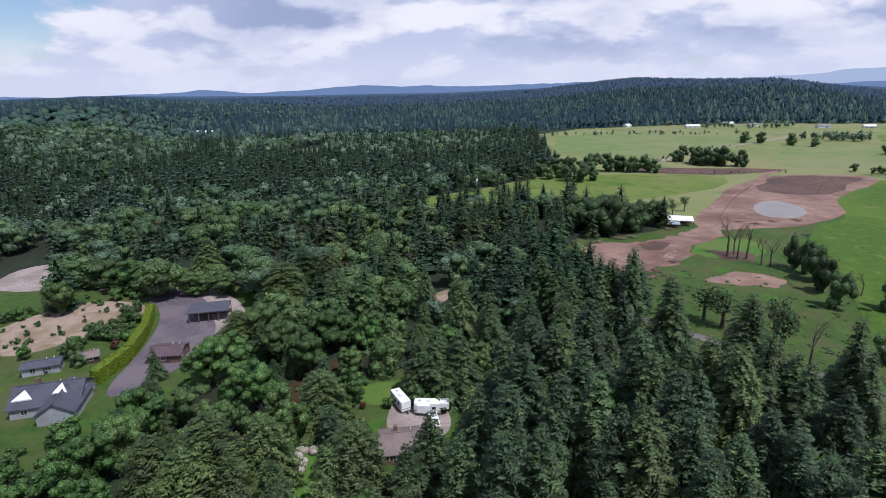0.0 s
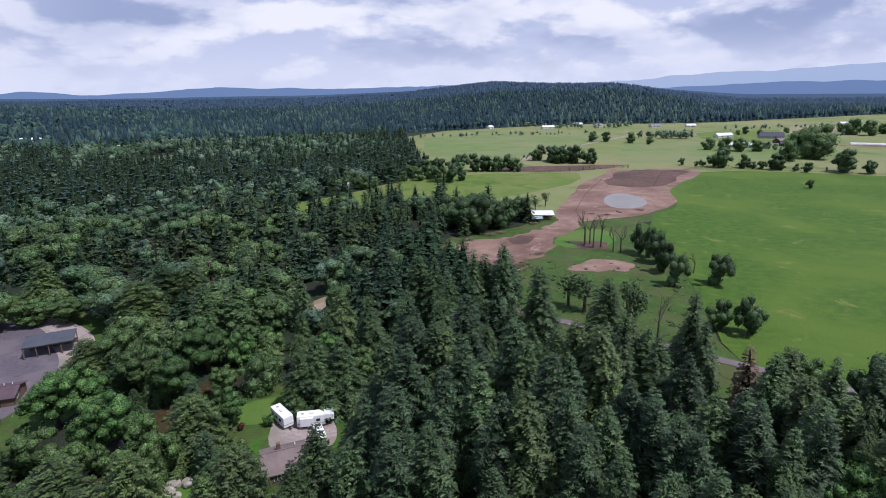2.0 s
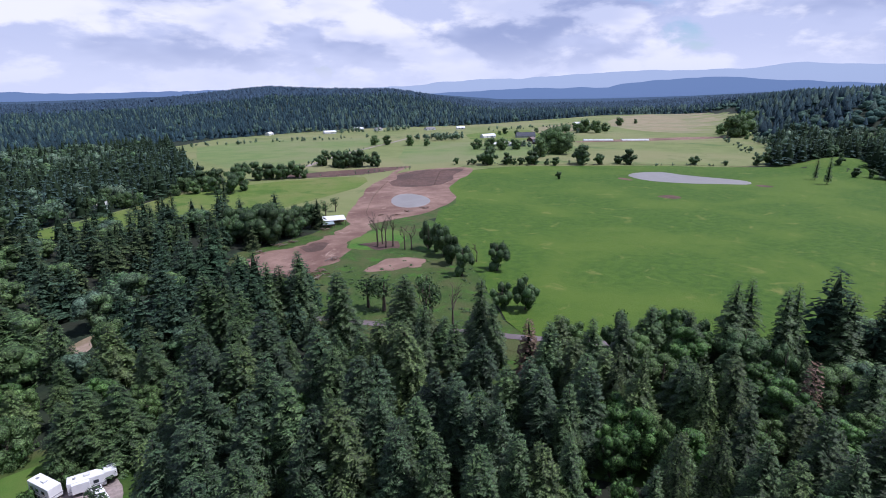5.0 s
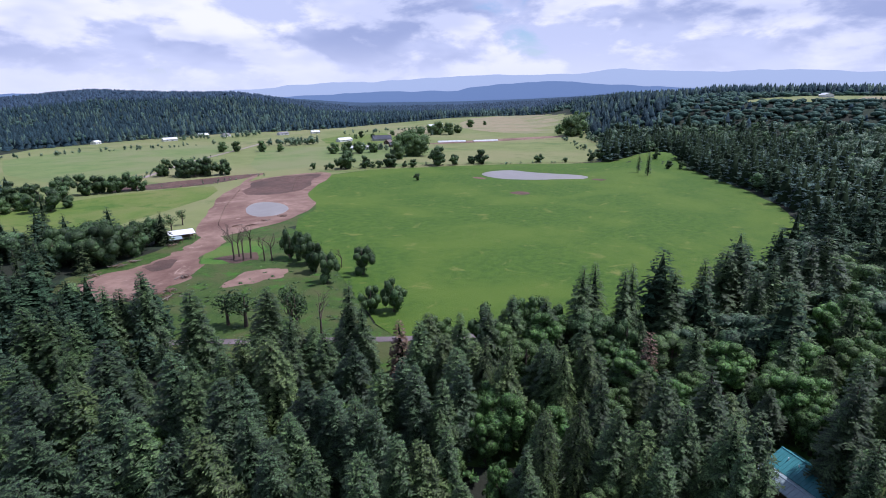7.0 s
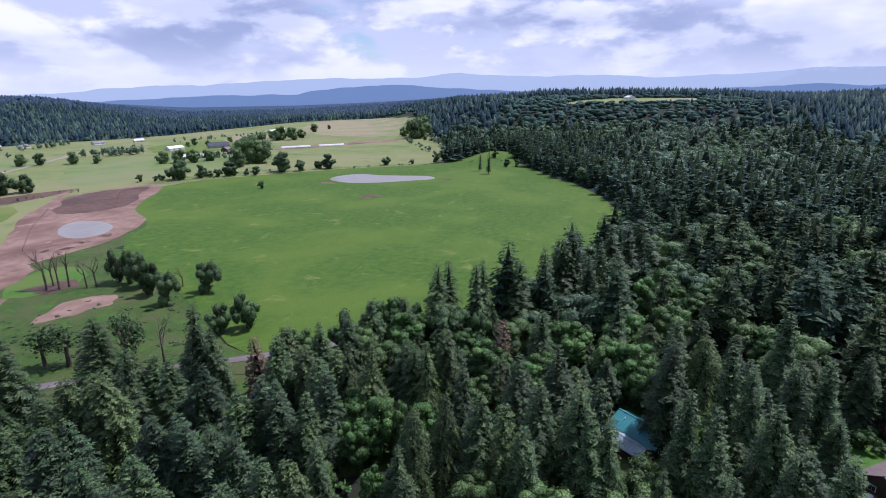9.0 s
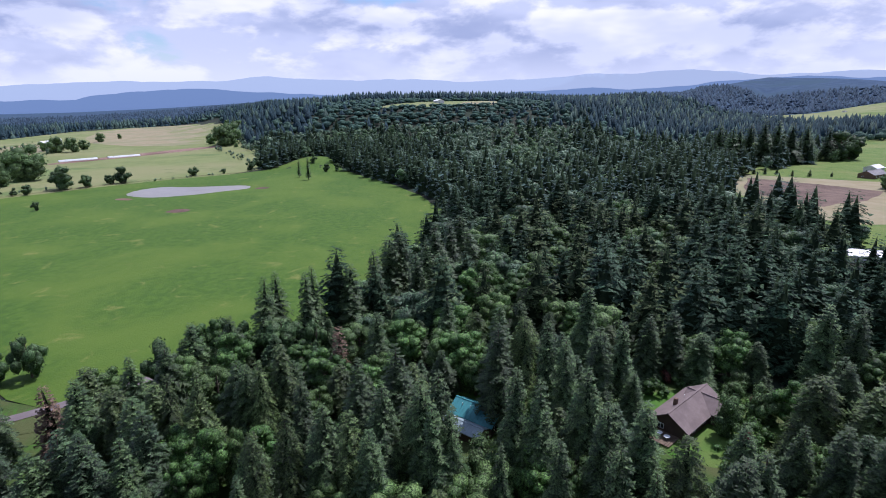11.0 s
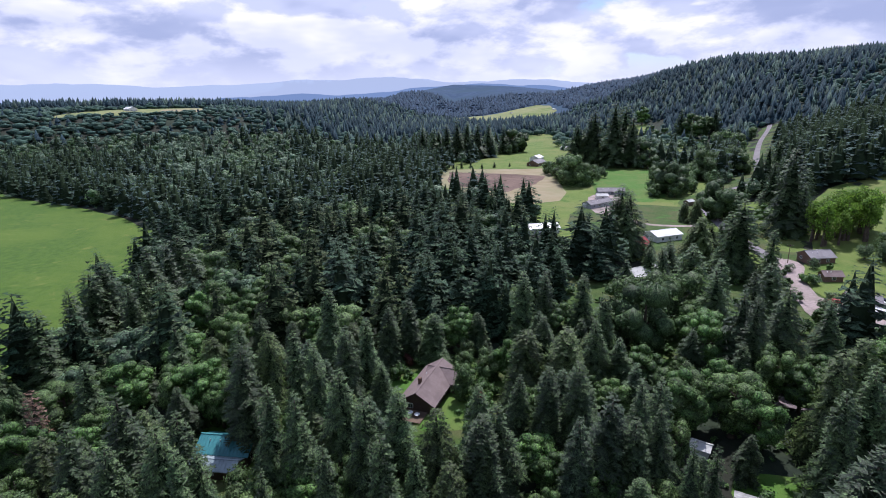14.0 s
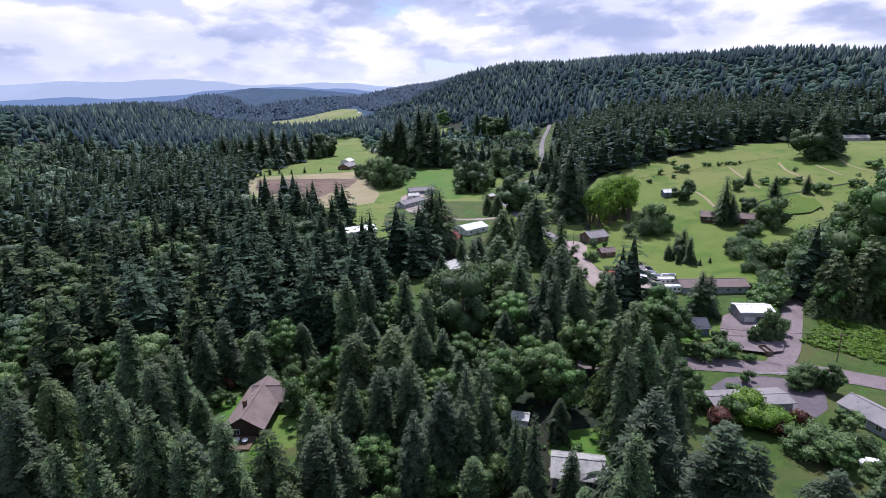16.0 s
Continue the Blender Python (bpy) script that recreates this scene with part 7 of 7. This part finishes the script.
# in the woods
house(114.0, 2.2, 58, 11.5, 7, 2.9, 2.0, DARK_WALL, GREEN_ROOF, "building with a teal green metal roof in the woods", "workshop", ribs=16, panes=2)
house(109.0, 5.4, 58, 10, 4.2, 2.4, 0.9, DARK_WALL, ZINC_ROOF, "lean-to with a grey-green metal roof", "lean_to", ribs=12, panes=1)
house(118.5, -47.2, -44, 18, 8.5, 2.9, 2.6, DARK_WALL, BROWN_ROOF, "brown shingle-roofed house with a dark gable end", chimney=True, wing=(5.5, -2.2, 9, 7), over=0.8)
_o = thing("deck", 110, -39.5, 0.35, -44, "weathered timber deck at the gable end of the house", "deck")
for _i in range(9):
    part("plank", boxed(0, -2.2 + 0.55 * _i, 0.0, 5, 0.5, 0.12), WOOD, _o)
for _i in range(2):
    _t = thing("patio_table", 109.5 + _i * 1.5, -40.0 + _i * 1.2, 0.5, 20, "small white patio table on the deck", "table", "patio tables")
    _bm = bmesh.new()
    rod(_bm, (0, 0, 0.68), (0, 0, 0.74), 0.7, 0.7, 14)
    part("tabletop", _bm, WHITE_ROOF, _t)
    _bm = bmesh.new()
    rod(_bm, (0, 0, -0.05), (0, 0, 0.68), 0.06, 0.06, 6)
    part("leg", _bm, TRIM, _t)
house(70.5, -90, 30, 3.4, 2.8, 2.2, 0.7, WHITE_WALL, PALE_ROOF, "small white garden shed in the trees", "garden_shed", panes=0)
house(50.5, -83.5, 35, 10, 8, 2.6, 1.6, GREY_WALL, paint("mossy grey roofing", (0.36, 0.36, 0.34), 0.85, dirt=0.5), "small house with a pale worn roof", panes=2)

# farms before the paddocks
house(253, -172, 75, 17, 10, 3.2, 1.8, WHITE_WALL, WHITE_ROOF, "white metal-roofed barn behind conifers", "barn", ribs=14)
house(201, -193, 90, 9, 8, 3.2, 2.6, RED_ROOF, RED_ROOF, "small red barn with a red metal roof", "barn", ribs=8, panes=1)
house(210, -219, 86, 16, 11, 3.2, 1.8, WHITE_WALL, WHITE_ROOF, "white metal-roofed barn beside a dirt track", "barn", ribs=14, porch=True)
house(165, -162, 94, 15, 10, 3.0, 2.4, GREY_WALL, PALE_ROOF, "house with a pale grey-green roof", panes=3)
house(297, -247, 99, 22, 8, 3.0, 1.8, GREY_WALL, GREY_ROOF, "long grey shed on a dirt yard", "shed", panes=4, garage=2)
house(331, -287, 62, 20, 9, 2.8, 2.0, GREY_WALL, GREY_ROOF, "low grey farmhouse beside the paddock", panes=3, wing=(-5, 3, 10, 7))
house(318, -268, 62, 8, 6, 2.6, 1.4, WHITE_WALL, PALE_ROOF, "small pale outbuilding on the farm yard", "outbuilding", panes=1)
trailer(298, -238, -60, 7, "white trailer parked at the farm yard")
house(515, -340, -55, 24, 13, 3.4, 3.0, BROWN_WALL, GREY_ROOF, "wide farmhouse behind the ploughed field", panes=4)
house(548, -362, -55, 16, 11, 4.5, 2.6, WHITE_WALL, WHITE_ROOF, "pale barn behind the ploughed field", "barn", panes=1)
house(270, -303, 97, 6, 4.2, 2.8, 1.0, WOOD, PALE_ROOF, "small open-fronted shelter by the road", "shelter", panes=0)
for _x, _y in ((640, -470), (700, -560), (820, -700), (560, -500), (980, -620), (1150, -760), (420, -520), (460, -560), (600, -640), (900, -800), (1302, -630), (1410, -572), (1880, -1120), (1740, -1220), (772, -905), (625, -845), (771, -740)):
    house(_x, _y, _r.uniform(-70, 10), 14, 9, 3.2, 2.4, WHITE_WALL, _r.choice([WHITE_ROOF, PALE_ROOF, GREY_ROOF]), "far house among trees up the valley", panes=2, group="far valley houses")

# the hamlet by the lane
house(53.5, -192, 42, 10.5, 8, 4.5, 1.0, GREY_WALL, WHITE_ROOF, "grey garage with a white metal roof", "garage", ribs=10, panes=0, door=False)
_o = scene.objects["garage"]
# a dark slab stands in for the shade inside an open doorway
part("garage_door", boxed(-1.8, 4.06, 0, 3.4, 0.12, 2.9), DOOR_PAINT, _o, "dark panel painted as the open garage doorway's shade")
part("garage_door", boxed(2.4, 4.06, 0, 3.2, 0.12, 2.7), WHITE_WALL, _o)
house(64.5, -169, 45, 9.5, 7.5, 2.7, 1.9, BLUE_WALL, SLATE, "small blue-grey house with a slate roof", panes=2)
house(75, -213, 46, 25, 9, 2.9, 1.6, GREY_WALL, BROWN_ROOF, "long low building with a brown roof", panes=5, garage=2)
house(106, -208, 40, 10, 8, 2.9, 2.0, GREY_WALL, GREY_ROOF, "grey house beside a gravel yard", panes=2)
house(145, -243, 70, 11, 9, 2.9, 2.2, BROWN_WALL, GREY_ROOF, "house with a covered porch above the yard", panes=2, porch=True)
house(128, -226, 60, 7, 5, 2.6, 1.4, BROWN_WALL, BROWN_ROOF, "small brown shed beside the road", "shed", panes=1)
house(147, -330, 50, 7.5, 5, 3.0, 1.4, BLUE_WALL, WHITE_ROOF, "white-roofed shed on the hill meadow", "shed", panes=1, garage=1)
house(104, -308, 25, 26, 9, 2.8, 2.0, DARK_WALL, BROWN_ROOF, "long dark ranch house on the meadow", panes=5)
house(208, -384, -20, 12, 7, 2.8, 1.6, WHITE_WALL, WHITE_ROOF, "white house at the edge of the hill meadow", panes=2)
house(228, -375, -20, 8, 6, 2.8, 1.6, WHITE_WALL, GREY_ROOF, "small white house at the edge of the hill meadow", panes=1)
house(98, -557, 34, 18, 9, 2.8, 2.0, GREY_WALL, GREY_ROOF, "grey house at the top of the meadow", panes=3)
house(36, -135, 49, 19, 6.5, 2.4, 0.5, GREY_WALL, GREY_ROOF, "long low flat-roofed carport and garage", "garage", panes=1)
house(12.5, -147.5, -27, 12, 7.5, 2.7, 1.6, GREY_WALL, GREY_ROOF, "grey-roofed bungalow beside the forecourt", "bungalow", panes=3, garage=1)
house(98, -205, 45, 5, 3, 2.4, 0.4, WHITE_WALL, WHITE_ROOF, "low white box shed in the yard", "shed", panes=0)
for _x, _y, _t in ((97, -212, 20), (93, -216, 35), (101, -215, -10)):
    boat(_x, _y, _t, "white motor boat on a trailer in the yard")
trailer(90, -207, 45, 6.5, "white trailer beside the long building"); trailer(84, -200, 45, 6.0, "white camper beside the gravel yard")
car(48, -186, 50, WHITE_BODY, "white van parked before the garage", True, 0.25, "pickup_truck"); car(60, -196, 50, DARK_BODY, "dark car parked beside the garage"); car(101, -199, 10, WHITE_BODY, "white car on the gravel yard", lift=0.3)
car(104, -219, 30, DARK_BODY, "dark car beside the boats"); car(112, -203, 40, RED_BODY, "red car beside the grey house"); car(10, -128, 30, WHITE_BODY, "white car parked beside the bungalow")
_o = thing("timber_bin", 42, -169, None, -43, "open brown timber bin beside the lane", "bin")
for _s in (-1, 1):
    part("side_panel", boxed(0, _s * 0.9, 0.3, 4.4, 0.12, 1.4), WOOD, _o)
    part("end_panel", boxed(_s * 2.2, 0, 0.3, 0.12, 1.68, 1.4), WOOD, _o)
part("base", boxed(0, 0, 0.3, 4.2, 1.6, 0.12), WOOD, _o)


def fence(line, label, mat, h=1.2, gap=2.5, rails=2):
    ob = thing("fence", line[0][0], line[0][1], None, 0, label, "fence")
    z0 = float(ground_z(*line[0]))
    pts = []
    for (x0, y0), (x1, y1) in zip(line, line[1:]):
        n = max(1, int(math.hypot(x1 - x0, y1 - y0) / gap))
        pts += [(x0 + (x1 - x0) * i / n, y0 + (y1 - y0) * i / n) for i in range(n)]
    pts.append(line[-1])
    post = from_bm("post", boxed(0, 0, -0.4, 0.14, 0.14, h + 0.4), mat)
    local = [(x - line[0][0], y - line[0][1], float(ground_z(x, y)) - z0 + 0.3) for x, y in pts]
    for p in local:
        part("post", post, None, ob).location = p
    for k in range(rails):
        bm = bmesh.new()
        for a, b in zip(local, local[1:]):
            z = h * (0.95 - 0.45 * k)
            rod(bm, (a[0], a[1], a[2] + z), (b[0], b[1], b[2] + z), 0.06, 0.06, 4)
        part("rail", bm, mat, ob)
    return ob


fence([(41, -151), (33, -158)], "low grey rail fence beside the lane", TRIM, 1.0)
fence([(56, -169), (44, -179)], "low timber fence beside the garden", WOOD, 1.1)
fence([(345, 434), (420, 385), (483, 339), (562, 246)], "timber post fence along the pasture", WOOD, 1.3, 9)
fence([(256, 366), (300, 420), (345, 434)], "timber post fence along the yard", WOOD, 1.3, 7)
fence([(232, 402), (190, 350), (160, 305)], "timber post fence along the dirt track", WOOD, 1.3, 7)
fence([(180, -345), (150, -395), (120, -440)], "thin post fence across the hill meadow", WOOD, 1.2, 8)


def utility_pole(x, y, h, label):
    ob = thing("utility_pole", x, y, None, 35, label, "pole", "utility poles")
    bm = bmesh.new()
    rod(bm, (0, 0, -0.5), (0, 0, h), 0.17, 0.11, 8)
    part("pole", bm, WOOD, ob)
    part("crossarm", boxed(0, 0, h - 0.8, 2.4, 0.14, 0.16), WOOD, ob)
    for u in (-1.1, 0, 1.1):
        bm = bmesh.new()
        rod(bm, (u, 0, h - 0.62), (u, 0, h - 0.4), 0.06, 0.04, 6)
        part("insulator", bm, TRIM, ob)
    return ob


POLES = [(26, -177, 9), (62, -150, 10), (22, -84, 11), (104, -190, 9), (150, -232, 9), (8, -40, 11)]
for _p in POLES:
    utility_pole(*_p, "tall weathered wooden utility pole with a crossarm")
for _a, _b in ((1, 2), (1, 3), (3, 4), (1, 0), (2, 5)):
    _wires = thing("overhead_wires", POLES[_a][0], POLES[_a][1], 0.0, 0, "thin black overhead wires between poles", "wires")
    for _u in (-1.1, 0, 1.1):
        _bm = bmesh.new()
        _p, _q = Vector((0, 0, POLES[_a][2] - 0.4)), Vector((POLES[_b][0] - POLES[_a][0], POLES[_b][1] - POLES[_a][1], POLES[_b][2] - 0.4))
        _s = Vector((math.cos(radians(35)), math.sin(radians(35)), 0)) * _u
        _pts = [_p.lerp(_q, i / 10) + _s - Vector((0, 0, 4 * 0.9 * (i / 10) * (1 - i / 10))) for i in range(11)]
        _ring = None
        for _m in _pts:
            _next = [_bm.verts.new(_m + Vector((0, 0.03 * math.cos(c), 0.03 * math.sin(c)))) for c in (0, 2.1, 4.2)]
            for _c in range(3 if _ring else 0):
                _bm.faces.new((_ring[_c], _ring[(_c + 1) % 3], _next[(_c + 1) % 3], _next[_c]))
            _ring = _next
        part("wire", _bm, WIRE, _wires)


def clipped_hedge(x0, y0, x1, y1, h, w, label):
    """A clipped hedge: a rounded body covered with small leaf clumps."""
    d = Vector((x1 - x0, y1 - y0))
    ob = thing("hedge", x0, y0, None, math.degrees(math.atan2(d.y, d.x)), label, "hedge", "hedge along the driveway")
    L = d.length
    part("core", boxed(L / 2, 0, -0.2, L * 0.985, w * 0.88, h + 0.12, 0.25), HEDGE, ob)
    v, f = [], []
    q = random.Random(int(L * 10))
    for _ in range(int(L * (2 * h + w) * 5)):
        s, u = q.uniform(0, 2 * h + w), q.uniform(0, L)
        p, nrm = (np.array([u, -w / 2, s]), np.array([0, -1, 0.3])) if s < h else ((np.array([u, s - h - w / 2, h]), np.array([0, 0, 1.0])) if s < h + w else (np.array([u, w / 2, 2 * h + w - s]), np.array([0, 1, 0.3])))
        nrm = nrm + np.array([q.gauss(0, 0.4), q.gauss(0, 0.4), q.gauss(0, 0.4)])
        nrm /= np.linalg.norm(nrm)
        a = np.cross(nrm, [q.gauss(0, 1), q.gauss(0, 1), q.gauss(0, 1)])
        a /= np.linalg.norm(a)
        b, z = np.cross(nrm, a), q.uniform(0.14, 0.28)
        k = len(v)
        v += [p - a * z, p - b * z * 0.6, p + a * z, p + b * z * 0.6]
        f += [(k, k + 1, k + 3), (k + 1, k + 2, k + 3)]
    part("foliage", mesh_of("foliage", v, f, HEDGE), None, ob)
    return ob


clipped_hedge(-93.6, 130, -92.4, 144, 4.2, 3.0, "bright yellow-green clipped hedge along the driveway")
clipped_hedge(-92.6, 145.2, -96.2, 161, 4.0, 2.8, "bright yellow-green clipped hedge along the driveway")
clipped_hedge(-96.8, 162.2, -103, 178, 3.6, 2.6, "bright yellow-green clipped hedge along the driveway")


# brush heaps on the dirt clearing
def brush_heap(x, y, size, label):
    ob = thing("brush_heap", x, y, None, _r.uniform(0, 360), label, "brush heap", "brush heaps")
    for i in range(int(size * 5)):
        bm = bmesh.new()
        a = _r.uniform(0, 6.28)
        p = Vector((_r.gauss(0, size * 0.45), _r.gauss(0, size * 0.3), 0.5 + _r.uniform(0.1, 0.35 * size) * math.exp(-0.3 * i / size)))
        d = Vector((math.cos(a), math.sin(a), _r.uniform(-0.15, 0.15))) * _r.uniform(0.8, 2.4)
        rod(bm, p - d, p + d, _r.uniform(0.08, 0.22), 0.06, 5)
        part("log", bm, BROWN_WALL if i % 3 else PALE_BARK, ob)
    return ob


for _x, _y, _s in ((78, 214, 4), (84, 206, 5), (88, 213, 3.5), (100, 224, 3), (76, 256, 3), (88, 262, 4), (96, 265, 3), (170, 286, 3), (182, 290, 3), (196, 292, 3.5), (164, 292, 2.5), (120, 278, 2.5)):
    brush_heap(_x, _y, _s, "tangled heap of cut logs and brush on bare soil")
